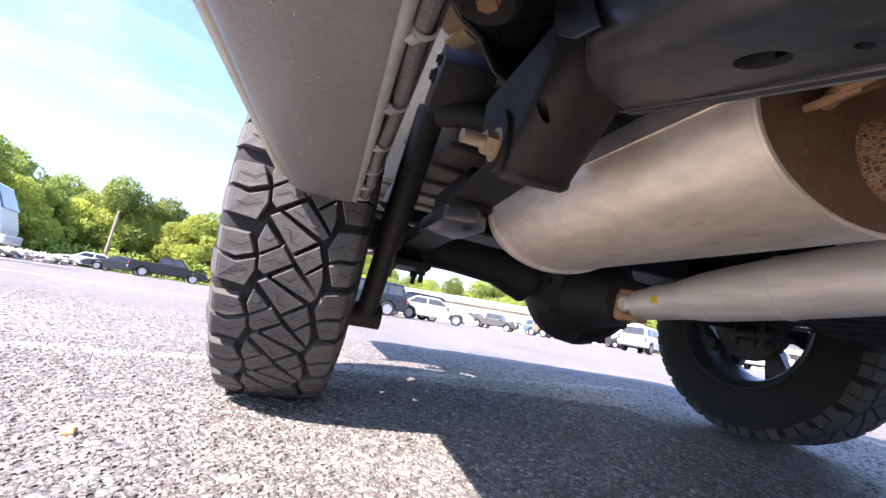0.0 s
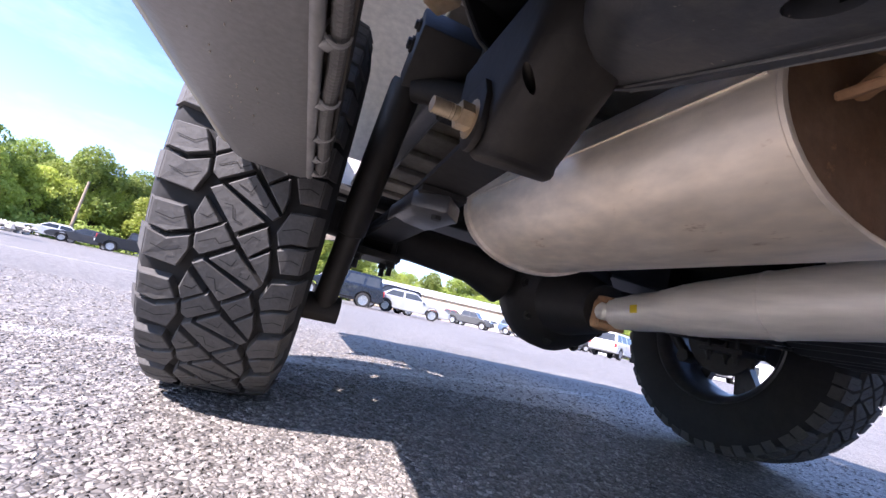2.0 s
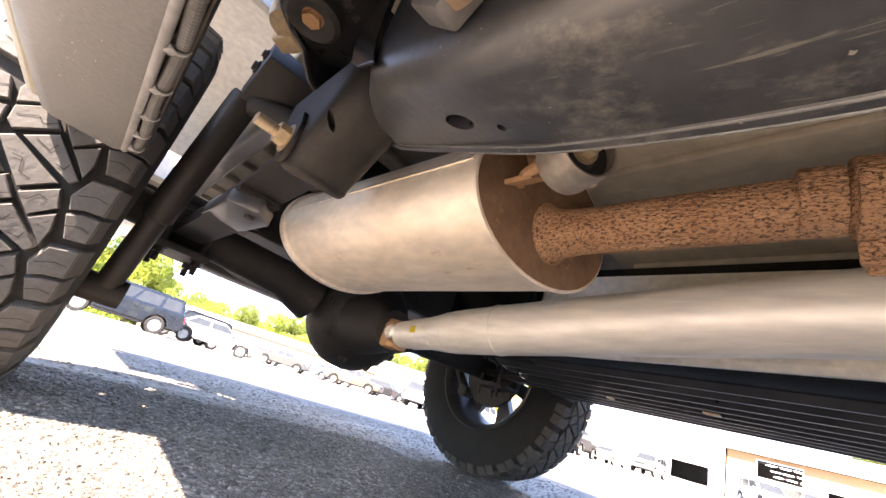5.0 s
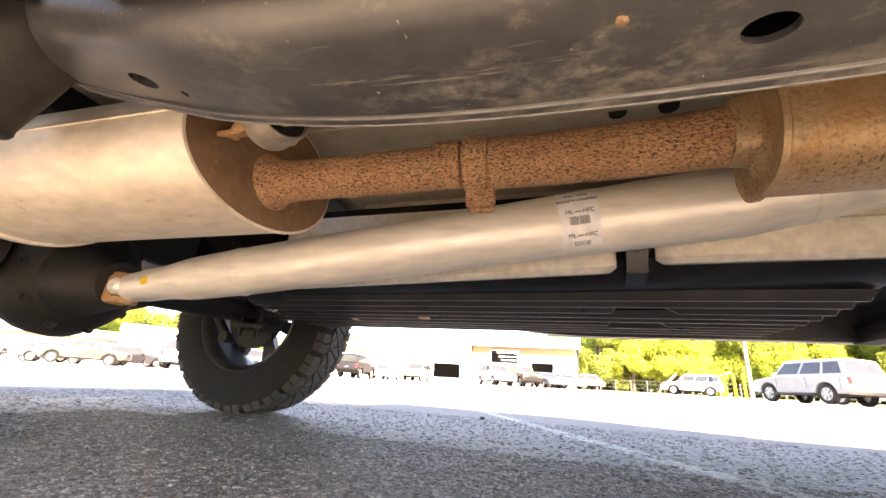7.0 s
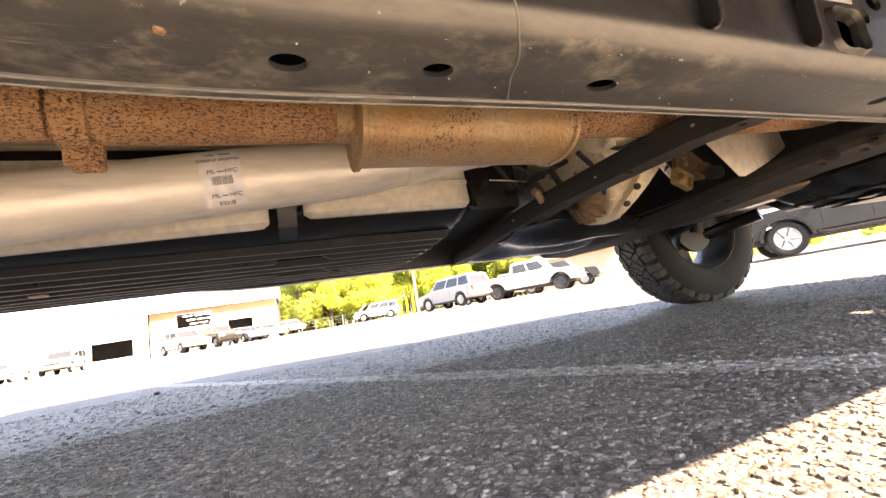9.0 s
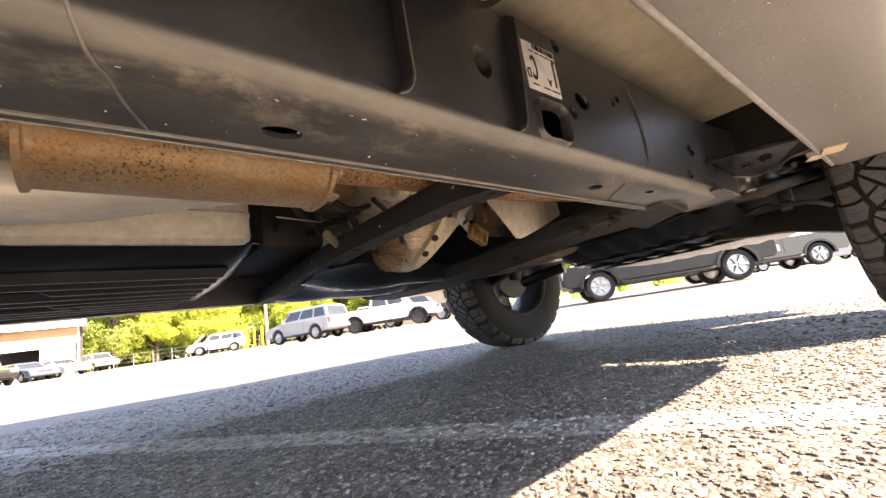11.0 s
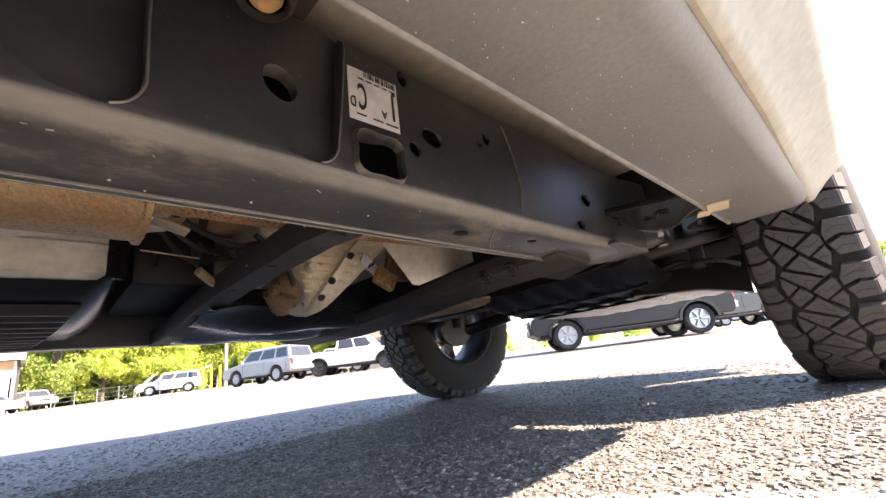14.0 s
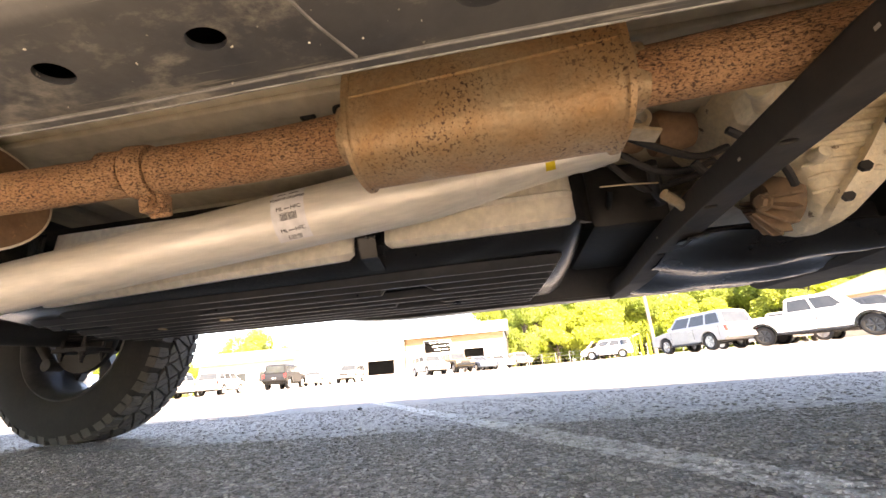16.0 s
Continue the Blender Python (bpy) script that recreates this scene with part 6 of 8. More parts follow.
# curved heat shield by the front pipe
bm = bmesh.new()
rings = []
for t in np.linspace(0, 1, 21):
    y = -2.165 - 0.31 * t
    x = 0.560 - 0.030 * math.sin(t * math.pi)
    zt = 0.478
    zb = float(np.interp(t, [0, 0.25, 0.30, 0.48, 1.0], [0.452, 0.334, 0.332, 0.352, 0.41]))
    rings.append([(x + 0.018, y, zt), (x + 0.004, y, zt * 0.6 + zb * 0.4), (x, y, zb), (x + 0.0015, y, zb), (x + 0.0055, y, zt * 0.6 + zb * 0.4), (x + 0.0195, y, zt)])
loft(bm, rings)
part("pipe_heat_shield", bm, M_SHIELD, truck, "thin curved metal heat shield", 40)
# long front cross member with a tan lower flange
bm = bmesh.new()
loft(bm, [[(x, -2.335, z + 0.022), (x, -2.342, z + 0.006), (x, -2.36, z - 0.004), (x, -2.47, z - 0.014), (x, -2.49, z - 0.010), (x, -2.49, z + 0.004), (x, -2.40, z + 0.016), (x, -2.345, z + 0.028)]
           for x, z in ((0.26, 0.338), (0.5, 0.336), (0.75, 0.318), (1.1, 0.306), (1.44, 0.318))])
fm = part("front_cross_member", bm, M_BLACK, truck, "black front cross member with bolt holes")
bm = bmesh.new()
for x in (0.40, 0.47, 0.68, 1.03):
    slot_cut(bm, (x, -2.40, 0.328), (0, 0, 1), 0.006, 0.009, 0.02, 12)
cut(fm, bm)
bevelled(fm, 0.004)
bm = bmesh.new()
prism(bm, [(1.15, -2.48), (0.9, -2.475), (0.67, -2.465), (0.56, -2.482), (0.545, -2.50), (0.60, -2.565), (0.67, -2.595), (0.77, -2.60), (0.92, -2.545), (1.15, -2.51)], "z", 0.312, 0.318, 0.0015)
part("flange_plate", bm, M_FLANGE, truck, "tan weathered lower flange plate")
bm = bmesh.new()
for x in (0.36, 0.43):
    hexbolt(bm, (x, -2.352, 0.334), (0, 0.5, -1), 0.010, 0.009)
part_each("bolt", bm, M_DARK, truck)
# wavy black skid sheet on the driver side
bm = bmesh.new()
grid = []
for i in range(15):
    u = i / 14
    row = []
    for j in range(22):
        v = j / 21
        x = 0.88 + 0.52 * u + 0.03 * math.sin(v * 4)
        y = -1.962 - 0.51 * v
        z = 0.314 + 0.009 * math.sin(u * 12 + v * 5) + 0.006 * math.sin(v * 13 + u * 3) - 0.006 * math.sin(v * math.pi) * (1 - u * 0.5) + 0.05 * max(0, 0.16 - u) * 4 * min(1, v * 3) + 0.02 * v * u + 0.026 * max(0, 1 - v * 2.2)
        row.append((x, y, z))
    grid.append(row)
loft(bm, [row + [(x, y, z + 0.004) for x, y, z in row[::-1]] for row in grid])
part("skid_sheet", bm, M_GLOSS, truck, "wavy black underbody sheet", 50)
bm = bmesh.new()
tube(bm, smooth_path([(0.80, -1.90, 0.47), (0.86, -1.92, 0.44), (0.92, -1.95, 0.44), (1.0, -1.93, 0.46), (1.1, -1.9, 0.45)], 6), 0.010, 10)
tube(bm, smooth_path([(0.78, -1.96, 0.45), (0.80, -2.0, 0.40), (0.84, -2.0, 0.37), (0.9, -1.98, 0.37)], 6), 0.008, 10)
tube(bm, smooth_path([(0.9, -1.85, 0.47), (1.0, -1.86, 0.45), (1.15, -1.86, 0.46)], 6), 0.006, 8)
part_each("vent_hose", bm, M_RUBBER, truck)
bm = bmesh.new()
tube(bm, smooth_path([(0.78, -1.90, 0.40), (0.80, -1.93, 0.385), (0.83, -1.95, 0.39), (0.86, -1.97, 0.42)], 6), 0.009, 10)
part("breather_pipe", bm, M_ZINC, truck)
bm = bmesh.new()
# dark box added to cover the pale floor behind the hoses
box(bm, (1.16, -1.90, 0.485), (0.40, 0.17, 0.15), None, 0.02)
part("vapour_canister", bm, M_DARK, truck, "dark box hiding the pale floor in front of the tank", 40)
bm = bmesh.new()
tube(bm, smooth_path([(0.82, -1.81, 0.445), (0.81, -1.86, 0.438), (0.815, -1.91, 0.436)], 4), 0.0016, 8)
part("brake_line", bm, M_ZINC, truck, "thin bright metal line", True)
bm = bmesh.new()
for k in range(3):
    tube(bm, smooth_path([(0.74 + 0.05 * k, -1.84, 0.50), (0.75 + 0.05 * k, -1.90, 0.47 - 0.015 * k), (0.78 + 0.05 * k, -1.97, 0.46), (0.80 + 0.05 * k, -2.03, 0.48)], 5), 0.0065, 8)
part_each("wiring_loom", bm, M_RUBBER, truck, "black taped wiring loom", True)
# ---- front axle parts: differential, half shafts, control arms, steering
bm = bmesh.new()
lathe(bm, [(0.0, -0.12), (0.09, -0.11), (0.13, -0.04), (0.13, 0.05), (0.08, 0.12), (0.0, 0.13)], Matrix.Translation((0.95, -3.25, 0.46)) @ AX, 24)
tube(bm, [(0.08, -3.33, 0.42), (0.35, -3.30, 0.44), (0.95, -3.28, 0.46), (1.35, -3.30, 0.44), (1.62, -3.33, 0.42)], [0.03, 0.03, 0.06, 0.03, 0.03], 16)
part("front_differential", bm, M_UNDER, truck, smooth=45)
for s, xo, xi in ((1, 0.05, 0.42), (-1, 1.60, 1.28)):
    bm = bmesh.new()
    for yy in (-3.05, -3.55):
        tube(bm, smooth_path([(xi, yy, 0.385), ((xi + xo) / 2, yy + (-3.33 - yy) * 0.3, 0.355), (xo, -3.33, 0.305)], 6), [0.035] * 12 + [0.03], 12, flat=0.7)
    arm = part("control_arm", bm, M_UNDER, truck, "black lower control arm", True)
    bm = bmesh.new()
    lathe(bm, [(0.0, -0.03), (0.03, -0.03), (0.036, 0.0), (0.03, 0.05), (0.0, 0.055)], Matrix.Translation((xo, -3.33, 0.305)), 20)
    part("ball_joint", bm, M_RUST_LIGHT, arm, smooth=True)
    bm = bmesh.new()
    tube(bm, [(xo + s * 0.01, -3.20, 0.39), (xi, -3.12, 0.41)], 0.013, 12)
    tube(bm, [(xo + s * 0.12, -3.176, 0.395), (xo + s * 0.2, -3.158, 0.40)], 0.018, 12)
    part("tie_rod", bm, M_BLACK, truck, "dull black tie rod", True)
    bm = bmesh.new()
    tube(bm, [(xo + s * 0.10, -3.36, 0.36), (xo + s * 0.2, -3.38, 0.85)], 0.045, 16)
    for q in range(6):
        z = 0.46 + 0.055 * q
        lathe(bm, [(0.055, -0.008), (0.07, 0.0), (0.055, 0.008)], Matrix.Translation((xo + s * (0.12 + 0.01 * q), -3.365, z)) @ Matrix.Rotation(0.12, 4, "X"), 20)
    part("coil_strut", bm, M_DARK, truck, smooth=45)
    bm = bmesh.new()
    box(bm, (xo + s * 0.02, -3.33, 0.42), (0.07, 0.12, 0.26), None, 0.02)
    part("knuckle", bm, M_CAST, truck, smooth=45)
bm = bmesh.new()
loft(bm, [[(0.33, y, z), (1.37, y, z), (1.37, y, z + 0.008), (0.33, y, z + 0.008)] for y, z in ((-3.42, 0.47), (-3.5, 0.44), (-3.6, 0.42), (-3.8, 0.42), (-3.95, 0.47))])
part("front_skid_plate", bm, M_DARK, truck, "black front skid plate", 40)
bm = bmesh.new()
loft(bm, [[(x, y - 0.04, z), (x, y + 0.05, z), (x, y + 0.05, z + 0.10), (x, y - 0.04, z + 0.10)] for x, y, z in ((0.2, -2.95, 0.385), (0.45, -2.93, 0.365), (0.85, -2.93, 0.352), (1.2, -2.93, 0.355), (1.5, -2.95, 0.375))])
part("suspension_cross_member", bm, M_UNDER, truck)
# low black sheet closing the underside ahead of the cross member
bm = bmesh.new()
rows = []
for y, z in ((-2.70, 0.325), (-2.72, 0.315), (-2.78, 0.292), (-2.86, 0.275), (-2.95, 0.266), (-3.10, 0.264), (-3.35, 0.268), (-3.60, 0.278), (-3.80, 0.30), (-3.92, 0.335)):
    row = []
    for k in range(33):
        x = 0.24 + 0.56 * k / 32
        edge = max(0.0, 1 - min(k, 32 - k) / 2.0)
        row.append((x, y - 0.03 * math.sin(k / 32 * math.pi), z + 0.026 + 0.03 * edge + 0.004 * math.sin(k * 1.25) * (1 - edge)))
    rows.append(row + [(x, y, z + 0.004) for x, y, z in row[::-1]])
loft(bm, rows)
under = part("engine_undertray", bm, M_UNDER, truck, "low glossy black sheet under the engine", 50)
bm = bmesh.new()
for x in (0.34, 0.52, 0.70):
    hexbolt(bm, (x, -2.80, 0.310), (0, 0.5, -1), 0.010, 0.006)
part_each("bolt", bm, M_DARK, under)
bm = bmesh.new()
tube(bm, smooth_path([(0.25, -2.70, 0.376), (0.36, -2.715, 0.356), (0.5, -2.725, 0.352), (0.62, -2.73, 0.352), (0.70, -2.715, 0.356), (0.79, -2.70, 0.376)], 5), 0.004, 8)
part("rolled_edge", bm, M_BLACK, under, smooth=True)
bm = bmesh.new()
for y, z, r in ((-2.83, 0.306, 0.006), (-2.92, 0.294, 0.007), (-3.02, 0.290, 0.006)):
    tube(bm, smooth_path([(0.28, y, z), (0.38, y - 0.018, z - 0.001), (0.52, y - 0.03, z - 0.001), (0.66, y - 0.02, z), (0.76, y - 0.004, z)], 5), r, 8)
part_each("pressed_ridge", bm, M_GLOSS, under, smooth=True)
bm = bmesh.new()
prism(bm, [(0.050, -2.47), (0.198, -2.46), (0.199, -2.625), (0.172, -2.660), (0.125, -2.640), (0.085, -2.585), (0.050, -2.565)], "z", 0.398, 0.410, 0.003)
for v in bm.verts:
    v.co.z += 0.10 * (v.co.x - 0.12) - 0.12 * max(-2.56 - v.co.y, 0)
hexbolt(bm, (0.15, -2.56, 0.400), (0, 0, -1), 0.011, 0.008)
hexbolt(bm, (0.115, -2.53, 0.396), (0, 0, -1), 0.009, 0.008)
part("cab_mount", bm, M_GLOSS, truck, "black stamped cab mount bracket")
# low flap ahead of the front tire, a pale line along its edge
flap = [(0.34, -2.885, 0.284), (0.298, -2.90, 0.280), (0.24, -2.905, 0.274), (0.182, -2.90, 0.269), (0.13, -2.895, 0.256), (0.092, -2.89, 0.245), (0.070, -2.885, 0.238)]
bm = bmesh.new()
loft(bm, [[(x, y, z), (x, y - 0.004, z), (x, y - 0.02, 0.335), (x, y - 0.014, 0.335)] for x, y, z in smooth_path(flap, 4)])
loft(bm, [[(x, y - 0.018, 0.330), (x, y - 0.004, 0.334), (x, y + 0.012, 0.372), (x, y - 0.018, 0.372)] for x, y, z in flap])
deflector = part("air_deflector", bm, M_UNDER, truck, "low black plastic flap before the front tire", 40)
bm = bmesh.new()
tube(bm, [(x, y + 0.001, z) for x, y, z in smooth_path(flap, 4)], 0.0022, 8)
part("worn_lip", bm, M_CLIP, deflector, "pale line along the flap's edge", True)
bm = bmesh.new()
tube(bm, smooth_path([(0.235, -2.83, 0.332), (0.19, -2.83, 0.339), (0.165, -2.83, 0.327), (0.13, -2.83, 0.327), (0.10, -2.83, 0.319), (0.072, -2.84, 0.303)], 6), 0.007, 12)
lathe(bm, [(0.007, -0.012), (0.014, -0.012), (0.015, 0.0), (0.014, 0.012), (0.007, 0.012)], Matrix.Translation((0.15, -2.83, 0.326)) @ AX, 20)
box(bm, (0.15, -2.838, 0.345), (0.03, 0.01, 0.05), None, 0.003)
part("stabilizer_link", bm, M_GLOSS, truck, "glossy black stabilizer link", 50)
# pale lips on the rail's front end, anti-roll bar and brackets behind it
# gloss on the sheet edges, drawn as thin pale tubes
bm = bmesh.new()
tube(bm, smooth_path([(0.199, -2.57, 0.349), (0.1985, -2.60, 0.349), (0.198, -2.635, 0.357), (0.199, -2.655, 0.378), (0.199, -2.657, 0.40)], 5), 0.0016, 8)
tube(bm, [(0.184, -2.46, 0.3465), (0.183, -2.58, 0.3425), (0.20, -2.655, 0.3515), (0.29, -2.661, 0.3515)], 0.0014, 8)
tube(bm, smooth_path([(0.052, -2.567, 0.3905), (0.085, -2.587, 0.391), (0.125, -2.642, 0.388), (0.172, -2.662, 0.391), (0.199, -2.627, 0.398)], 5), 0.0015, 8)
tube(bm, [(0.2, -2.899, 0.384), (0.45, -2.879, 0.364), (0.85, -2.879, 0.351), (1.2, -2.879, 0.354)], 0.0014, 8)
part_each("worn_lip", bm, M_RAIL_EDGE, truck, "pale line for a sheet edge's highlight", True)
bm = bmesh.new()
tube(bm, smooth_path([(0.09, -3.12, 0.44), (0.11, -2.92, 0.40), (0.17, -2.80, 0.375), (0.35, -2.76, 0.368), (0.85, -2.75, 0.362), (1.35, -2.76, 0.368), (1.52, -2.80, 0.375), (1.58, -3.1, 0.44)], 6), 0.0135, 14)
part("anti_roll_bar", bm, M_BLACK, truck, "black anti-roll bar", True)
bm = bmesh.new()
for x in (0.27, 1.43):
    box(bm, (x, -2.76, 0.385), (0.05, 0.055, 0.05), None, 0.012)
part_each("bar_clamp", bm, M_DARK, truck, smooth=40)
bm = bmesh.new()
box(bm, (0.36, -2.62, 0.37), (0.16, 0.12, 0.03), Matrix.Rotation(0.2, 3, "Y"), 0.008)
part_each("stone_guard", bm, M_DARK, truck, smooth=40)
bm = bmesh.new()
tube(bm, smooth_path([(0.10, -2.72, 0.40), (0.14, -2.80, 0.41), (0.12, -2.95, 0.43), (0.08, -3.10, 0.46)], 6), 0.006, 8)
tube(bm, smooth_path([(0.18, -2.74, 0.41), (0.20, -2.86, 0.405), (0.16, -3.0, 0.42), (0.10, -3.15, 0.42)], 6), 0.005, 8)
part_each("brake_hose", bm, M_RUBBER, truck, smooth=True)
bm = bmesh.new()
box(bm, (0.014, -2.453, 0.3535), (0.030, 0.052, 0.002), Matrix.Rotation(0.2, 3, "Z"))
box(bm, (0.040, -2.478, 0.3545), (0.020, 0.034, 0.002), Matrix.Rotation(0.35, 3, "Z"))
part("tape_patch", bm, M_TAPE, rocker, "pale tape patch on the rocker")

# ---------------------------------------------------------------- the lot round about
P_WHITE = paint("car_white", (0.62, 0.62, 0.61))
P_SILVER = paint("car_silver", (0.30, 0.31, 0.325), 0.3, 0.3)
P_BLACK = surf("car_black", (0.004, 0.004, 0.0047), (0.007, 0.007, 0.008), 3.0, 0.35, 0.0, 0.0, 30)
P_NAVY = paint("car_navy", (0.007, 0.010, 0.017), 0.2)
P_GREY = paint("car_grey", (0.030, 0.032, 0.036), 0.25, 0.1)
P_RED = paint("car_red", (0.13, 0.010, 0.010), 0.25)
P_TAN = paint("car_tan", (0.12, 0.09, 0.05), 0.35)
P_BLUE = paint("car_blue", (0.08, 0.12, 0.18), 0.3, 0.2)


def car_wheel(parent, x, y, r, w, out, rim_mat):
    bm = bmesh.new()
    m = Matrix.Translation((x, y, r)) @ Matrix.Rotation(radians(90), 4, "X")
    lathe(bm, [(r * 0.66, -w / 2 + 0.015), (r * 0.80, -w / 2), (r * 0.94, -w / 2 + 0.01), (r, -w / 2 + 0.04), (r, w / 2 - 0.04), (r * 0.94, w / 2 - 0.01), (r * 0.80, w / 2), (r * 0.66, w / 2 - 0.015)], m, 28, closed=True)
    wheel = part("wheel", bm, M_GROOVE, parent, smooth=True)
    bm = bmesh.new()
    face = -out * w * 0.40
    lathe(bm, [(r * 0.66, face), (r * 0.62, face), (r * 0.58, face + out * 0.05), (0.0, face + out * 0.07)], m, 28)
    for k in range(6):
        a = k * math.pi / 3
        d, t = Vector((math.cos(a), math.sin(a), 0)), Vector((-math.sin(a), math.cos(a), 0))
        loft(bm, [[m @ (d * rr + t * ww + Vector((0, 0, face + h))) for ww, h in ((-s, out * 0.03), (s, out * 0.03), (s * 0.6, -out * 0.012), (-s * 0.6, -out * 0.012))] for rr, s in ((r * 0.08, 0.035), (r * 0.6, 0.05))])
    part("rim", bm, rim_mat, wheel)
    return wheel


SHAPES = {
    # length, width, belt, roof, wheel radius, wheelbase, cabin (base front, roof front, roof back, base back), sill, hood drop
    "suv": (4.85, 1.92, 1.12, 1.80, 0.39, 2.85, (1.15, 0.45, -2.10, -2.36), 0.40, 0.10),
    "sedan": (4.85, 1.84, 0.95, 1.44, 0.34, 2.8, (1.05, 0.25, -1.15, -1.85), 0.28, 0.12),
    "pickup": (5.75, 2.02, 1.22, 1.92, 0.42, 3.7, (1.35, 0.75, -0.75, -0.95), 0.48, 0.06),
    "jeep": (4.6, 1.88, 1.20, 1.85, 0.42, 2.9, (0.75, 0.45, -2.05, -2.12), 0.52, 0.02),
}


def car(kind, name, label, category, m, body, group="", rim_mat=None):
    """A parked vehicle; local x is its front, y its left."""
    L, W, belt, roof, r, wb, (bf, rf, rb, bb), sill, drop = SHAPES[kind]
    rim_mat = rim_mat or M_RIM_LIGHT
    c = thing(name, label, category, group, at=m)
    f, b = L / 2, -L / 2
    top = [(b, sill + 0.1), (b - 0.02, belt * 0.72), (b + 0.03, belt - 0.05), (b + 0.12, belt), (bf - 0.1, belt), (bf + 0.1, belt - 0.02), (f - 0.22, belt - drop - 0.06), (f - 0.04, belt - drop - 0.2), (f, belt * 0.62), (f - 0.02, sill + 0.1), (f - 0.12, sill)]
    if kind == "sedan":
        top[2:4] = [(b + 0.02, belt - 0.02), (b + 0.2, belt + 0.05)]
    low = []
    for xc in (wb / 2, -wb / 2):
        low.append((xc + r + 0.12, sill))
        for a in range(0, 181, 20):
            low.append((xc + (r + 0.07) * math.cos(radians(a)), r + (r + 0.07) * math.sin(radians(a))))
        low.append((xc - r - 0.12, sill))
    bm = bmesh.new()
    prism(bm, top + low + [(b + 0.1, sill)], "y", -W / 2, W / 2)
    bevelled(part("body", bm, body, c), 0.05, 3)
    bm = bmesh.new()
    box(bm, (0, 0, r + 0.12), (L - 0.5, W - 0.5, 0.3), None, 0.03)
    part("underbody", bm, M_DARK, c)
    wi = W / 2 - 0.06
    wt = W / 2 - 0.20
    bm = bmesh.new()
    z1 = roof - 0.07
    loft(bm, [[(bf, -wi, belt - 0.02), (bf, wi, belt - 0.02), (bb, wi, belt - 0.02), (bb, -wi, belt - 0.02)], [(rf + 0.08, -wt - 0.02, z1), (rf + 0.08, wt + 0.02, z1), (rb - 0.06, wt + 0.02, z1), (rb - 0.06, -wt - 0.02, z1)],
              [(rf - 0.1, -wt + 0.08, roof), (rf - 0.1, wt - 0.08, roof), (rb + 0.1, wt - 0.08, roof), (rb + 0.1, -wt + 0.08, roof)]])
    bevelled(part("cabin", bm, body, c), 0.03, 2)

    def at(u, v, s):
        """On the cabin's side: u from back to front, v from belt to roof."""
        x0, x1 = bb + (bf - bb) * u, (rb - 0.06) + (rf + 0.08 - rb + 0.06) * u
        y0, y1 = wi, wt + 0.02
        return Vector((x0 + (x1 - x0) * v, s * (y0 + (y1 - y0) * v + 0.006), belt - 0.02 + (z1 - belt + 0.02) * v))
    panes = [(0.05, 0.28), (0.32, 0.60), (0.64, 0.95)] if kind in ("suv", "jeep") else [(0.08, 0.48), (0.53, 0.95)]
    for s in (-1, 1):
        for u0, u1 in panes:
            bm = bmesh.new()
            q = [at(u0, 0.16, s), at(u1, 0.16, s), at(u1, 0.90, s), at(u0, 0.90, s)]
            loft(bm, [q, [p - Vector((0, s * 0.02, 0)) for p in q]])
            part("window", bm, M_GLASS, c)
    for xb0, xt0, d in ((bf, rf + 0.08, 1), (bb, rb - 0.06, -1)):
        bm = bmesh.new()
        def gl(v, s, k):
            return Vector((xb0 + (xt0 - xb0) * v + d * 0.008, s * (wi + (wt - wi) * v - 0.12), belt - 0.02 + (z1 - belt + 0.02) * v + k))
        q = [gl(0.12, -1, 0), gl(0.12, 1, 0), gl(0.93, 1, 0), gl(0.93, -1, 0)]
        loft(bm, [q, [p - Vector((d * 0.02, 0, 0.01)) for p in q]])
        part("windshield" if d > 0 else "rear_window", bm, M_GLASS, c)
    for xc in (wb / 2, -wb / 2):
        for s in (-1, 1):
            car_wheel(c, xc, s * (W / 2 - 0.14), r, 0.25, s, rim_mat)
    for s in (-1, 1):
        bm = bmesh.new()
        box(bm, (f - 0.06, s * (W / 2 - 0.26), belt - drop - 0.24), (0.12, 0.34, 0.14), None, 0.02)
        part("headlight", bm, M_HEADLAMP, c)
        bm = bmesh.new()
        box(bm, (b + 0.01, s * (W / 2 - 0.10), belt - 0.20), (0.10, 0.16, 0.30 if kind != "sedan" else 0.14), None, 0.02)
        part("tail_light", bm, M_REDLAMP, c)
        bm = bmesh.new()
        box(bm, (bf - 0.30, s * (W / 2 + 0.08), belt + 0.06), (0.12, 0.18, 0.13), None, 0.03)
        part("mirror", bm, body, c)
    bm = bmesh.new()
    box(bm, (f - 0.02, 0, sill + 0.18), (0.16, W - 0.1, 0.22), None, 0.04)
    part("bumper", bm, M_PLASTIC if kind in ("jeep",) else body, c)
    bm = bmesh.new()
    box(bm, (b - 0.02, 0, sill + 0.2), (0.16, W - 0.1, 0.2), None, 0.04)
    part("bumper", bm, M_RIM_LIGHT if kind == "pickup" else body, c)
    bm = bmesh.new()
    box(bm, (f + 0.0, 0, belt - drop - 0.26), (0.05, W * 0.5, 0.2), None, 0.02)
    part("grille", bm, M_DARK, c)
    bm = bmesh.new()
    box(bm, (b - 0.03, 0, belt - 0.42), (0.02, 0.36, 0.14), None, 0.005)
    part("plate_holder", bm, M_LABEL, c)
    if kind == "pickup":
        bm = bmesh.new()
        box(bm, (b + 0.95, 0, belt - 0.02), (1.7, W - 0.3, 0.06), None, 0.01)
        part("bed_cover", bm, M_DARK, c)
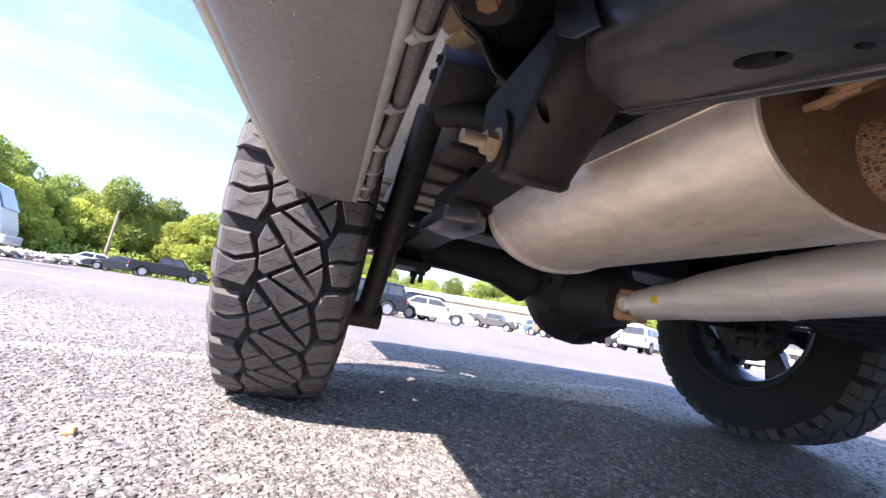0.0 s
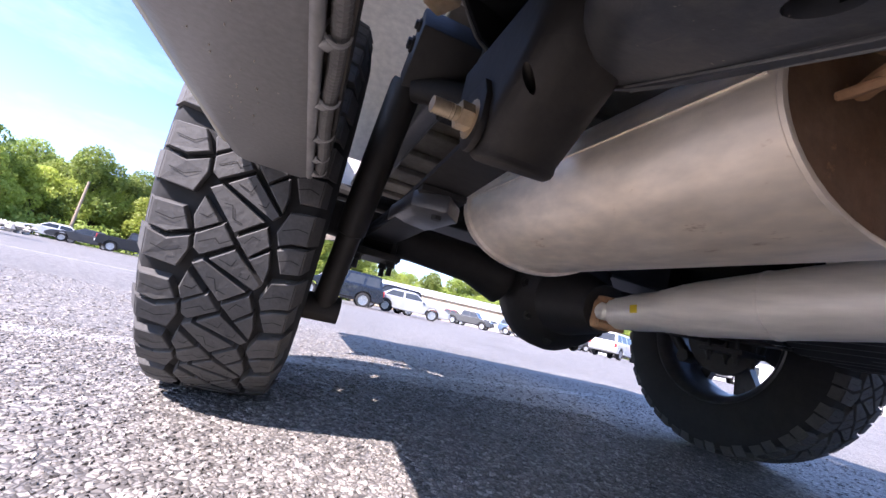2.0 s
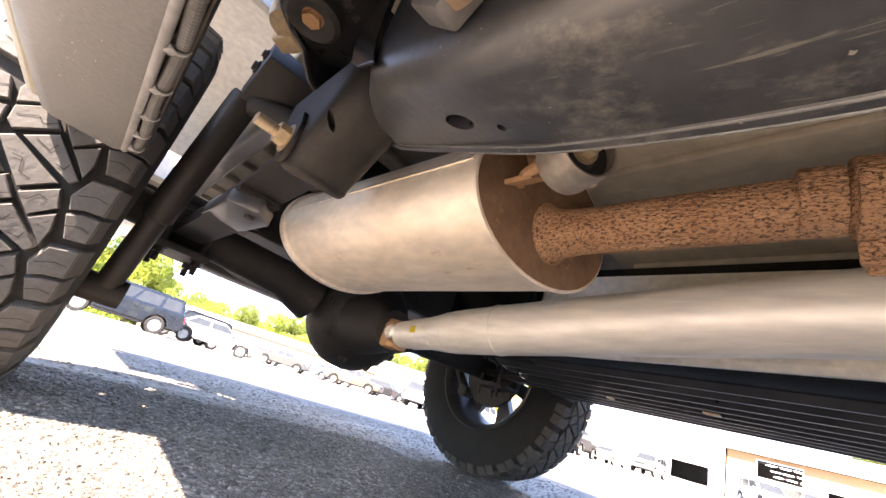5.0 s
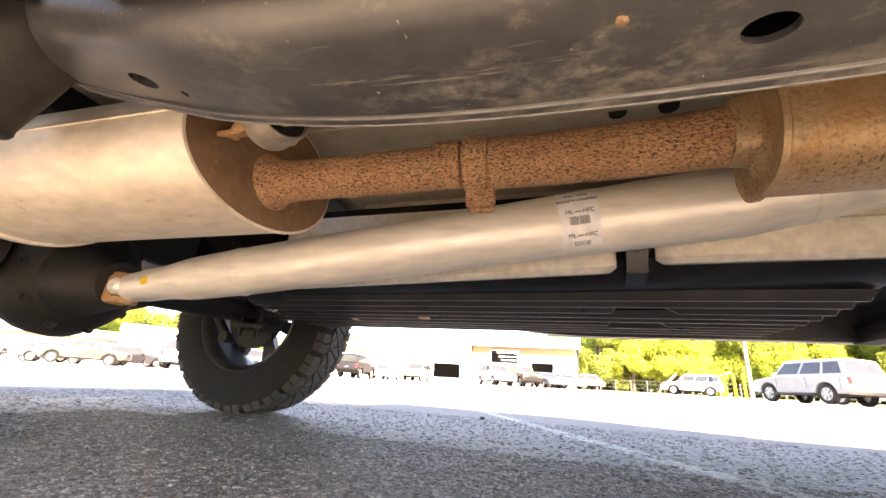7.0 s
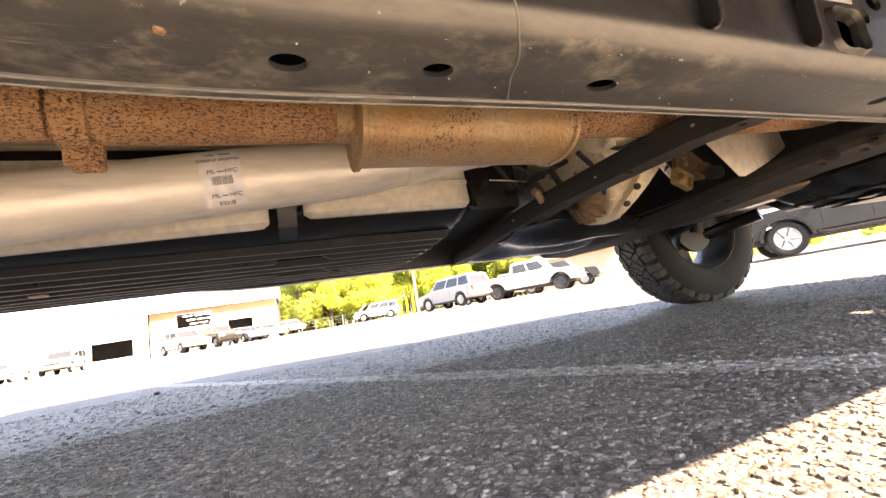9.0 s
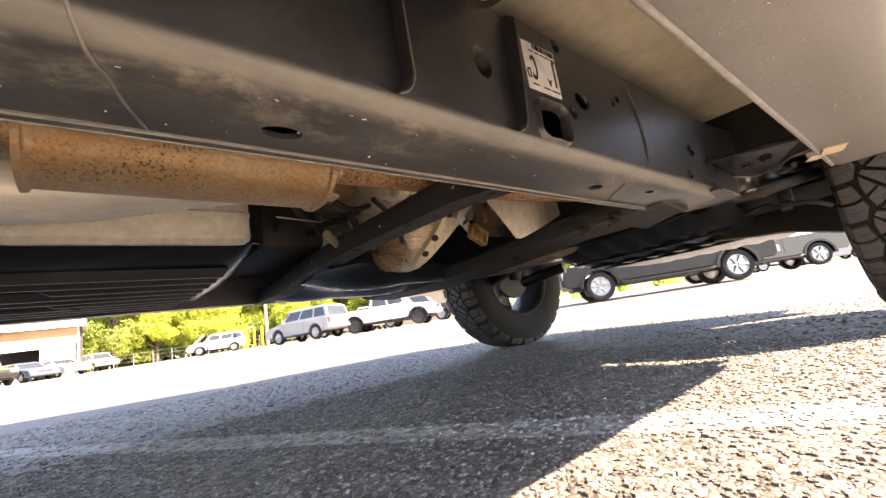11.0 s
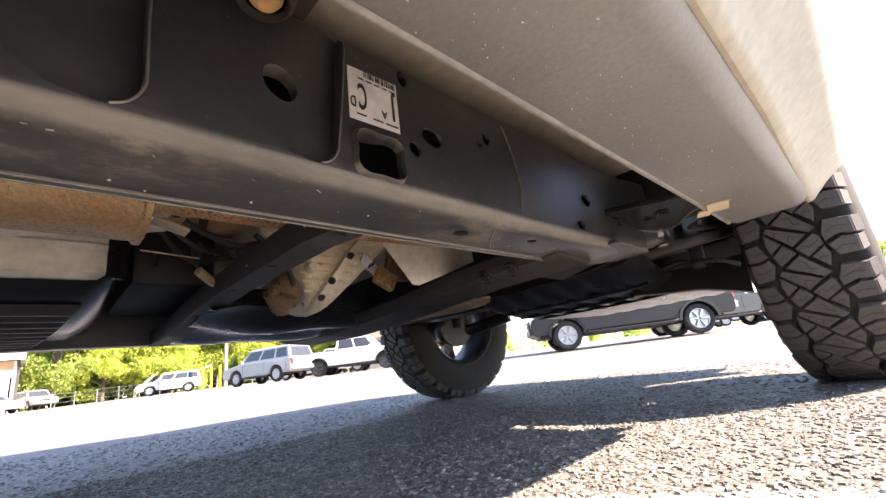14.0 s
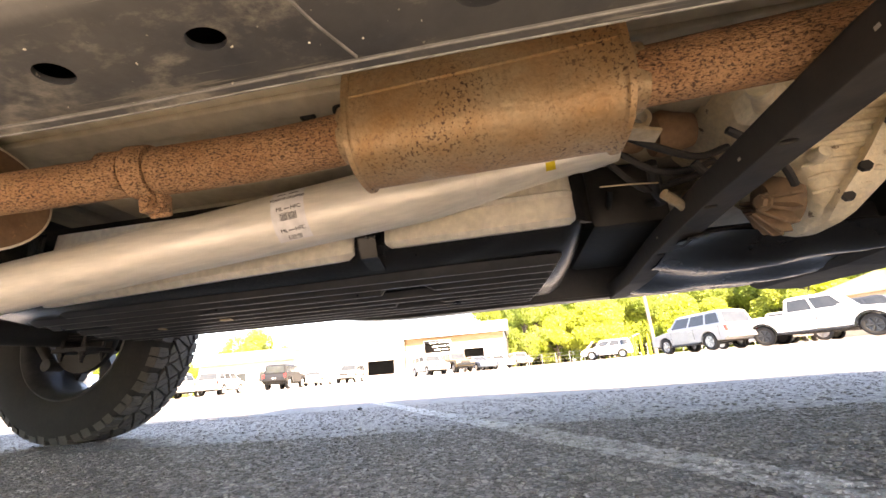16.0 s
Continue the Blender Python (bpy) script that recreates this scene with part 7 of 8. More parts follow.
    if kind in ("pickup", "jeep"):
        for xc in (wb / 2, -wb / 2):
            for s in (-1, 1):
                bm = bmesh.new()
                o, i = [], []
                for a in range(0, 181, 15):
                    o.append((xc + (r + 0.14) * math.cos(radians(a)), r + (r + 0.13) * math.sin(radians(a))))
                    i.append((xc + (r + 0.06) * math.cos(radians(a)), r + (r + 0.06) * math.sin(radians(a))))
                prism(bm, o + i[::-1], "y", s * (W / 2 - 0.05), s * (W / 2 + 0.035))
                part("fender_flare", bm, M_PLASTIC, c)
    if kind in ("pickup", "suv"):
        for s in (-1, 1):
            bm = bmesh.new()
            tube(bm, [(-wb * 0.34, s * (W / 2 + 0.03), sill - 0.02), (-wb * 0.30, s * (W / 2 + 0.07), sill - 0.06), (wb * 0.30, s * (W / 2 + 0.07), sill - 0.06), (wb * 0.34, s * (W / 2 + 0.03), sill - 0.02)], 0.045, 10)
            part("running_board", bm, M_PLASTIC, c)
            for xd in (bf - 0.25, (bf + bb) / 2, bb + 0.25):
                bm = bmesh.new()
                box(bm, (xd, s * (W / 2 + 0.001), (sill + belt) / 2 + 0.05), (0.014, 0.006, belt - sill - 0.2))
                part("door_seam", bm, M_DARK, c)
            for xd in ((bf + bb) / 2 + 0.18, bb + 0.42):
                bm = bmesh.new()
                box(bm, (xd, s * (W / 2 + 0.012), belt - 0.17), (0.2, 0.03, 0.035), None, 0.01)
                part("door_handle", bm, body, c)
    return c


def spot(x, y, heading):
    return pose(x, y, rise(x, y), 0, 0, heading)


ROW = "cars parked round the lot"
car("suv", "suv", "dark navy full-size SUV with chrome wheels parked on asphalt", "car", spot(2.3, 22.2, 176), P_NAVY, ROW)
car("suv", "suv", "black SUV parked behind the dark navy one", "car", spot(6.2, 27.5, 190), P_BLACK, ROW)
car("sedan", "sedan", "pale silver sedan with dark alloy wheels", "car", spot(6.9, 23.6, -18), P_SILVER, ROW)
car("pickup", "pickup", "red pickup at the end of the far row", "truck", spot(22.5, 57.0, -35), P_RED, ROW)
car("pickup", "pickup", "grey pickup in the far row", "truck", spot(20.6, 45.5, -40), P_GREY, ROW)
car("sedan", "sedan", "white sedan in the far row", "car", spot(25.0, 47.5, -45), P_WHITE, ROW)
car("suv", "suv", "silver-blue SUV in the far row", "car", spot(25.8, 42.5, -40), P_BLUE, ROW)
car("pickup", "pickup", "tan-grey pickup in the far row", "truck", spot(24.4, 36.5, -50), P_TAN, ROW)
car("suv", "suv", "dark SUV in the far row", "car", spot(32.0, 41.0, -60), P_BLACK, ROW)
car("sedan", "sedan", "grey sedan in the far row", "car", spot(33.5, 37.5, -60), P_GREY, ROW)
car("suv", "suv", "white SUV seen from behind", "car", spot(22.6, 23.6, 28), P_WHITE, ROW)
car("sedan", "sedan", "white sedan by the trees", "car", spot(-20.5, 44.6, 204), P_WHITE, ROW)
car("sedan", "sedan", "dark grey sedan by the trees", "car", spot(-16.9, 41.8, 200), P_GREY, ROW)
car("pickup", "pickup", "black pickup by the trees", "truck", spot(-12.6, 40.6, 16), P_BLACK, ROW)
car("suv", "suv", "white SUV facing the white building", "car", spot(33.2, 22.6, 10), P_WHITE, ROW)
car("pickup", "pickup", "white pickup before the building", "truck", spot(30.5, 24.8, 5), P_WHITE, ROW)
car("jeep", "jeep", "dark off-roader seen from behind", "car", spot(33.4, 17.0, 8), P_BLACK, ROW)
car("sedan", "sedan", "white sedan by the building", "car", spot(42.5, 18.4, 5), P_WHITE, ROW)
car("suv", "suv", "silver SUV by the building", "car", spot(42.5, 14.9, 185), P_SILVER, ROW)
car("suv", "suv", "white SUV with its doors by the garage", "car", spot(39.6, 6.1, 215), P_WHITE, ROW)
car("jeep", "jeep", "tan and green off-roader by the garage", "car", spot(41.6, 3.9, 212), P_TAN, ROW)
car("sedan", "coupe", "blue coupe beside the off-roader", "car", spot(44.2, 2.0, 212), P_BLUE, ROW)
car("sedan", "sedan", "white sedan at the end of the garage row", "car", spot(46.0, 0.2, 212), P_WHITE, ROW)
car("suv", "suv", "silver SUV beyond the building corner", "car", spot(57.0, -2.4, 200), P_SILVER, ROW)
car("suv", "suv", "pale silver SUV parked by the pole", "car", spot(23.6, -11.2, 22), P_SILVER, ROW)
car("sedan", "sedan", "white sedan between the SUV and the pickup", "car", spot(26.5, -15.2, 30), P_WHITE, ROW)
car("pickup", "pickup", "white crew-cab pickup with dark wheels", "truck", spot(20.6, -14.9, -139), P_WHITE, ROW, M_RIM)
car("pickup", "pickup", "grey pickup behind the white one", "truck", spot(24.5, -19.8, -139), P_GREY, ROW)
car("suv", "suv", "silver SUV behind the white pickup", "car", spot(27.5, -17.6, 140), P_SILVER, ROW)
car("pickup", "pickup", "black pickup with machined wheels", "truck", spot(5.45, -14.9, 38), P_BLACK, ROW)
car("pickup", "pickup", "grey pickup behind the black one", "truck", spot(4.6, -22.0, 39), P_GREY, ROW)
car("suv", "suv", "dark navy SUV beyond the front tire", "car", spot(-1.8, -26.5, 110), P_NAVY, ROW)
car("suv", "suv", "white SUV far down the lot", "car", spot(7.4, -42.0, 30), P_WHITE, ROW)
car("sedan", "sedan", "silver sedan far down the lot", "car", spot(5.0, -45.5, 30), P_SILVER, ROW)

# white car with open hood, door and hatch by the fence
cart = car("suv", "suv", "white SUV with hood, doors and hatch open", "car", spot(45.0, -11.0, 75), P_WHITE, ROW)
bm = bmesh.new()
box(bm, (1.55, 0, 1.42), (1.1, 1.5, 0.05), Matrix.Rotation(0.75, 3, "Y"), 0.01)
part("open_hood", bm, P_WHITE, cart)
bm = bmesh.new()
box(bm, (-2.75, 0, 1.95), (0.95, 1.5, 0.06), Matrix.Rotation(0.35, 3, "Y"), 0.01)
part("open_hatch", bm, P_WHITE, cart)
for s in (-1, 1):
    bm = bmesh.new()
    box(bm, (0.7, s * 1.3, 0.95), (0.08, 0.85, 1.1), Matrix.Rotation(s * 0.25, 3, "Z"), 0.02)
    part("open_door", bm, P_WHITE, cart)

# box truck with a tilt cab
bt = thing("box_truck", "white cab-over box truck with a white cargo body", "truck", at=spot(-11.43, 15.44, 18))
bm = bmesh.new()
prism(bm, [(-0.2, 0.55), (-0.2, 2.35), (0.0, 2.45), (1.15, 2.42), (1.42, 1.75), (1.62, 1.0), (1.62, 0.55), (1.28, 0.55), (1.15, 0.85), (0.85, 1.02), (0.5, 1.02), (0.22, 0.85), (0.1, 0.55)], "y", -1.0, 1.0)
bevelled(part("cab", bm, P_WHITE, bt), 0.06, 3)
for s in (-1, 1):
    bm = bmesh.new()
    prism(bm, [(0.1, 1.55), (0.12, 2.18), (1.0, 2.18), (1.22, 1.62), (1.0, 1.45)], "y", s * 0.985, s * 1.006)
    part("window", bm, M_GLASS, bt)
    bm = bmesh.new()
    box(bm, (1.25, s * 1.14, 1.85), (0.10, 0.2, 0.42), None, 0.03)
    box(bm, (1.25, s * 1.10, 1.4), (0.10, 0.14, 0.2), None, 0.03)
    part("mirror", bm, M_PLASTIC, bt)
    bm = bmesh.new()
    for k in range(3):
        box(bm, (0.75 + 0.05 * k, s * 1.004, 1.08 - 0.07 * k), (0.5 - 0.12 * k, 0.006, 0.03))
    part("door_print", bm, P_GREY, bt)
bm = bmesh.new()
loft(bm, [[(1.15, -0.85, 2.36), (1.15, 0.85, 2.36), (1.19, 0.85, 2.36), (1.19, -0.85, 2.36)], [(1.46, -0.9, 1.66), (1.46, 0.9, 1.66), (1.50, 0.9, 1.66), (1.50, -0.9, 1.66)]])
part("windshield", bm, M_GLASS, bt)
bm = bmesh.new()
box(bm, (1.68, 0, 0.68), (0.2, 2.0, 0.3), None, 0.05)
part("bumper", bm, P_WHITE, bt)
bm = bmesh.new()
box(bm, (-3.5, 0, 1.62), (4.8, 2.2, 1.45), None, 0.05)
part("cargo_box", bm, P_WHITE, bt)
for s in (-1, 1):
    bm = bmesh.new()
    for k in range(2):
        box(bm, (-1.75, s * 1.104, 1.72 - 0.16 * k), (0.85 - 0.2 * k, 0.008, 0.09))
    part("side_print", bm, P_RED, bt, "red printed bars")
bm = bmesh.new()
for y in (-0.8, 0.8):
    tube(bm, [(-0.45, y, 0.8), (-0.45, y, 2.5)], 0.05, 10)
    tube(bm, [(-0.85, y, 0.8), (-0.85, y, 2.2)], 0.06, 10)
box(bm, (-0.65, 0, 1.2), (0.5, 1.5, 0.8), None, 0.05)
part("bulkhead_frame", bm, M_DARK, bt, "dark frame and tank behind the cab")
bm = bmesh.new()
box(bm, (-2.0, 0, 0.75), (6.2, 0.8, 0.2), None, 0.02)
part("chassis", bm, M_DARK, bt)
for x in (0.68, -3.6):
    for s in (-1, 1):
        car_wheel(bt, x, s * 0.88, 0.42, 0.26, s, M_RIM_LIGHT)

# ---- buildings
M_SIDING = surf("white_metal_siding", (0.56, 0.55, 0.53), (0.50, 0.49, 0.47), 0.5, 0.5, 0.0, 0.05, 8)
M_BAND = surf("tan_siding", (0.44, 0.27, 0.14), (0.38, 0.23, 0.12), 0.5, 0.6, 0.0, 0.1, 8)
M_ROOF = surf("white_metal_roof", (0.55, 0.55, 0.55), (0.50, 0.50, 0.50), 0.4, 0.4, 0.2, 0.05, 6)
M_TANWALL = surf("beige_wall", (0.46, 0.37, 0.27), (0.40, 0.32, 0.23), 0.4, 0.7, 0.0, 0.1, 8)
M_INSIDE = surf("dark_interior", (0.03, 0.03, 0.032), (0.05, 0.05, 0.05), 1.0, 0.8, 0.0, 0.0, 8)
M_TUBELIGHT = bpy.data.materials.new("tube_light")
M_TUBELIGHT.use_nodes = True
tb = M_TUBELIGHT.node_tree.nodes["Principled BSDF"]
tb.inputs["Emission Color"].default_value = (1, 0.98, 0.94, 1)
tb.inputs["Emission Strength"].default_value = 3.0

shop = thing("workshop_building", "white metal workshop with a tan band and open garage bays", "building")
G0 = rise(48, 8) - 0.3
bm = bmesh.new()


def wall_holes(bm, x, y0, y1, z0, z1, holes, thick=0.25):
    """A wall facing -x, made of blocks round its openings (ya, yb, za, zb)."""
    ys = sorted({y0, y1, *[h[0] for h in holes], *[h[1] for h in holes]})
    for a, b in zip(ys, ys[1:]):
        spans = [(h[2], h[3]) for h in holes if h[0] < (a + b) / 2 < h[1]]
        z = z0
        for za, zb in sorted(spans):
            if za > z:
                box(bm, (x + thick / 2, (a + b) / 2, (z + za) / 2), (thick, b - a, za - z))
            z = zb
        if z < z1:
            box(bm, (x + thick / 2, (a + b) / 2, (z + z1) / 2), (thick, b - a, z1 - z))


bays = [(5.1, 8.2, 3.1, 4.5), (1.35, 3.72, 1.2, 3.35)]
wall_holes(bm, 48.0, -0.9, 10.4, G0, 3.55, [(5.1, 8.2, 3.1, 3.55), (1.35, 3.72, 1.2, 3.35)])
wall_holes(bm, 47.2, 10.4, 23.6, G0, 5.0, [(11.5, 14.75, 1.15, 2.8)])
box(bm, (58.0, -0.9, 2.8), (20.0, 0.25, 4.4))
part_each("wall", bm, M_SIDING, shop)
bm = bmesh.new()
wall_holes(bm, 47.98, -0.9, 10.4, 3.56, 4.85, [(5.1, 8.2, 3.56, 4.5)], 0.28)
part_each("tan_band", bm, M_BAND, shop, "tan wood-coloured band under the eave")
bm = bmesh.new()
box(bm, (54, 11.0, 2.6), (0.2, 24.5, 4.4))
box(bm, (51, 11.0, 4.9), (6, 24.5, 0.1))
part("bay_interior", bm, M_INSIDE, shop)
for k in range(9):
    bm = bmesh.new()
    box(bm, (49.2 + (k % 3) * 1.5, 5.5 + (k // 3) * 0.95, 4.35 - 0.3 * (k % 3)), (0.12, 0.7, 0.06))
    part("tube_light", bm, M_TUBELIGHT, shop)
bm = bmesh.new()
prism(bm, [(47.3, 4.86), (47.3, 5.0), (58, 7.4), (68, 5.2), (68, 5.0), (58, 7.1)], "y", -1.5, 10.5)
prism(bm, [(46.7, 5.0), (46.7, 5.14), (58, 7.6), (68, 5.3), (68, 5.1), (58, 7.3)], "y", 10.5, 24.0)
part("roof", bm, M_ROOF, shop)
for y0, y1, z0, z1, x in ((5.1, 8.2, 3.1, 4.5, 47.94), (1.35, 3.72, 1.2, 3.35, 47.94), (11.5, 14.75, 1.15, 2.8, 47.14)):
    bm = bmesh.new()
    for yy in (y0, y1):
        box(bm, (x, yy, (z0 + z1) / 2), (0.08, 0.1, z1 - z0 + 0.1))
    for zz in (z0, z1):
        box(bm, (x, (y0 + y1) / 2, zz), (0.08, y1 - y0, 0.1))
    part("door_frame", bm, P_WHITE, shop)
bm = bmesh.new()
for k in range(34):
    box(bm, (47.17, 10.6 + k * 0.38, 3.9), (0.05, 0.05, 2.0))
for k in range(22):
    box(bm, (47.97, -0.7 + k * 0.26 if k < 8 else 3.9 + (k - 8) * 0.48, 2.0 if k >= 8 else 1.5), (0.05, 0.04, 1.4))
part_each("siding_rib", bm, M_SIDING, shop)

annex = thing("annex_building", "low white annex with a tan roof edge", "building")
bm = bmesh.new()
box(bm, (54, 31, 2.3), (8, 14.6, 4.6), None, 0.02)
part("wall", bm, M_SIDING, annex)
bm = bmesh.new()
prism(bm, [(49.3, 4.0), (49.3, 4.95), (54, 5.9), (58.5, 4.9), (58.5, 4.6)], "y", 23.7, 38.6)
part("roof", bm, M_BAND, annex)
bm = bmesh.new()
for k in range(4):
    box(bm, (49.98, 25.6 + 3.4 * k, 2.2), (0.06, 1.6, 1.2))
part_each("window", bm, M_GLASS, annex)

tanb = thing("long_tan_building", "long beige metal building behind the far row of cars", "building")
at = Matrix.Translation((31, 78, rise(31, 78))) @ Matrix.Rotation(radians(-28), 4, "Z")
tanb.matrix_basis = at
bm = bmesh.new()
box(bm, (0, 4, 2.0), (46, 8, 4.4), None, 0.02)
part("wall", bm, M_TANWALL, tanb)
bm = bmesh.new()
prism(bm, [(-0.5, 4.1), (-0.5, 4.4), (4, 5.6), (8.6, 4.4), (8.6, 4.1)], "x", -23.6, 23.6)
part("roof", bm, M_ROOF, tanb)
for k in range(6):
    bm = bmesh.new()
    box(bm, (-19 + k * 7.4, -0.02, 1.7), (3.2, 0.08, 3.0), None, 0.01)
    part("shutter_door", bm, M_SIDING, tanb)

white_b = thing("white_building", "plain white building behind the parked cars", "building", at=Matrix.Translation((46.5, 57, rise(46, 57))) @ Matrix.Rotation(radians(-38), 4, "Z"))
bm = bmesh.new()
box(bm, (0, 3, 2.2), (9, 6, 5.0), None, 0.02)
part("wall", bm, M_SIDING, white_b)
bm = bmesh.new()
prism(bm, [(-0.4, 4.7), (3, 5.9), (6.4, 4.7)], "x", -4.8, 4.8)
part("roof", bm, M_ROOF, white_b)
bm = bmesh.new()
box(bm, (-1.5, -0.03, 1.5), (2.6, 0.08, 2.6), None, 0.01)
part("shutter_door", bm, M_SIDING, white_b)

north = thing("storage_building", "long low building with a tan roof behind the white cars", "building", at=Matrix.Translation((50, -47, rise(50, -47))) @ Matrix.Rotation(radians(38), 4, "Z"))
bm = bmesh.new()
box(bm, (0, 0, 1.2), (10, 40, 3.6), None, 0.02)
part("wall", bm, M_TANWALL, north)
bm = bmesh.new()
prism(bm, [(-5.6, 2.9), (-5.6, 3.1), (0, 4.5), (5.6, 3.1), (5.6, 2.9)], "y", -20.5, 20.5)
part("roof", bm, M_TANWALL, north)

# ---- utility poles, bollards, fence
M_POLE = surf("weathered_pole", (0.34, 0.27, 0.19), (0.26, 0.2, 0.14), 2.0, 0.85, 0.0, 0.3, 30)


def pole(x, y, h, lean, arm):
    p = thing("utility_pole", "weathered wooden utility pole with a cross arm", "pole", at=pose(x, y, rise(x, y), 0, lean, 20))
    bm = bmesh.new()
    tube(bm, [(0, 0, -0.3), (0, 0, h * 0.5), (0, 0, h)], [0.16, 0.14, 0.11], 12)
    part("shaft", bm, M_POLE, p, smooth=True)
    if arm:
        bm = bmesh.new()
        box(bm, (0, 0, h - 0.5), (2.0, 0.1, 0.12), None, 0.01)
        part("cross_arm", bm, M_POLE, p)


pole(-21.8, 50.4, 6.4, 1.0, False)
pole(40.5, -14.2, 10.0, 0, True)
for k in range(3):
    b = thing("bollard", "yellow steel bollard at the lot's edge", "bollard", "bollards by the pole", at=spot(39.0 - 0.5 * k, -12.0 - 0.5 * k, 0))
    bm = bmesh.new()
    tube(bm, [(0, 0, -0.2), (0, 0, 1.7), (0, 0, 1.8)], [0.09, 0.09, 0.04], 12)
    part("post", bm, M_YELLOW, b, smooth=40)
fence = thing("wire_fence", "thin wire fence along the trees", "fence")
for k in range(22):
    x, y = 52.0 - k * 0.6, -3.5 - k * 1.5
    bm = bmesh.new()
    tube(bm, [(x, y, rise(x, y) - 0.1), (x, y, rise(x, y) + 1.2)], 0.035, 8)
    part("post", bm, M_RIM_LIGHT, fence)
for z in (0.4, 0.8, 1.15):
    bm = bmesh.new()
    tube(bm, [(52.0 - k * 0.6, -3.5 - k * 1.5, rise(52.0 - k * 0.6, -3.5 - k * 1.5) + z) for k in range(22)], 0.012, 6)
    part("wire", bm, M_RIM_LIGHT, fence)

# ---- trees
def leaf_mat(name, c1, c2):
    m = bpy.data.materials.new(name)
    m.use_nodes = True
    n, l = m.node_tree.nodes, m.node_tree.links
    b = n["Principled BSDF"]
    g = n.new("ShaderNodeNewGeometry")
    oi = n.new("ShaderNodeObjectInfo")
    mx = n.new("ShaderNodeMix")
    mx.data_type = "RGBA"
    mx.inputs["A"].default_value, mx.inputs["B"].default_value = (*c1, 1), (*c2, 1)
    l.new(g.outputs["Random Per Island"], mx.inputs["Factor"])
    hs = n.new("ShaderNodeHueSaturation")
    mr = n.new("ShaderNodeMapRange")
    mr.inputs["To Min"].default_value, mr.inputs["To Max"].default_value = 0.8, 1.25
    l.new(oi.outputs["Random"], mr.inputs["Value"])
    l.new(mr.outputs["Result"], hs.inputs["Value"])
    l.new(mx.outputs["Result"], hs.inputs["Color"])
    l.new(hs.outputs["Color"], b.inputs["Base Color"])
    b.inputs["Roughness"].default_value = 0.6
    tr = n.new("ShaderNodeBsdfTranslucent")
    l.new(hs.outputs["Color"], tr.inputs["Color"])
    ms = n.new("ShaderNodeMixShader")
    ms.inputs["Fac"].default_value = 0.55
    l.new(b.outputs["BSDF"], ms.inputs[1])
    l.new(tr.outputs["BSDF"], ms.inputs[2])
    l.new(ms.outputs["Shader"], n["Material Output"].inputs["Surface"])
    return m


LEAVES = [leaf_mat("spring_leaves", (0.24, 0.31, 0.055), (0.38, 0.45, 0.10)), leaf_mat("fresh_leaves", (0.32, 0.38, 0.06), (0.46, 0.50, 0.12)), leaf_mat("dark_leaves", (0.18, 0.24, 0.05), (0.30, 0.36, 0.09))]
M_BARK = surf("bark", (0.12, 0.095, 0.07), (0.07, 0.055, 0.04), 4.0, 0.9, 0.0, 0.5, 25)


def leaf_mesh(count, blobs, size, seed, material, name="crown"):
    """Leaf sprays scattered through a set of blobs."""
    rng = np.random.default_rng(seed)
    w = np.array([b[3] * b[4] ** 2 for b in blobs])
    pick = rng.choice(len(blobs), count, p=w / w.sum())
    bl = np.array(blobs)[pick]
    d = rng.normal(size=(count, 3))
    d /= np.linalg.norm(d, axis=1)[:, None]
    r = rng.uniform(0.35, 1.0, count) ** 0.5
    p = bl[:, :3] + d * r[:, None] * bl[:, [3, 3, 4]]
    a = rng.normal(size=(count, 3))
    a /= np.linalg.norm(a, axis=1)[:, None]
    b2 = np.cross(a, rng.normal(size=(count, 3)))
    b2 /= np.linalg.norm(b2, axis=1)[:, None]
    s = rng.uniform(0.5, 1.3, count)[:, None] * size
    v = np.stack([p - a * s, p + b2 * s * 0.6, p + a * s, p - b2 * s * 0.6], 1).reshape(-1, 3)
    f = np.arange(4 * count).reshape(-1, 4)
    me = bpy.data.meshes.new(name)
    me.from_pydata(v.tolist(), [], f.tolist())
    me.materials.append(material)
    return me


def tree(seed, h, spread, material, count, size):
    rng = random.Random(seed)
    t = thing("tree", "leafy green deciduous tree in spring leaf", "tree", "trees round the lot")
    bm = bmesh.new()
    tube(bm, smooth_path([(0, 0, -0.3), (0.1, 0.05, h * 0.3), (-0.05, 0.1, h * 0.6), (0.05, 0, h * 0.9)], 4), [0.03 * h * (1 - k / 14) for k in range(13)], 8)
    blobs = [(0, 0, h * 0.75, spread * 0.5, h * 0.22)]
    for k in range(15):
        a, z = rng.uniform(0, 6.28), rng.uniform(0.10, 0.85)
        rr = spread * (0.75 if z < 0.6 else 0.5) * rng.uniform(0.5, 1.0)
        e = (rr * math.cos(a), rr * math.sin(a), h * z)
        tube(bm, [(0, 0, h * z * 0.6), (e[0] * 0.5, e[1] * 0.5, h * z * 0.85), e], [0.012 * h, 0.007 * h, 0.002 * h], 6)
        blobs.append((*e, spread * rng.uniform(0.22, 0.42), h * rng.uniform(0.09, 0.17)))
    part("trunk", bm, M_BARK, t)
    cr = new("crown", leaf_mesh(count, blobs, size, seed, material))
    cr.parent = t
    return t


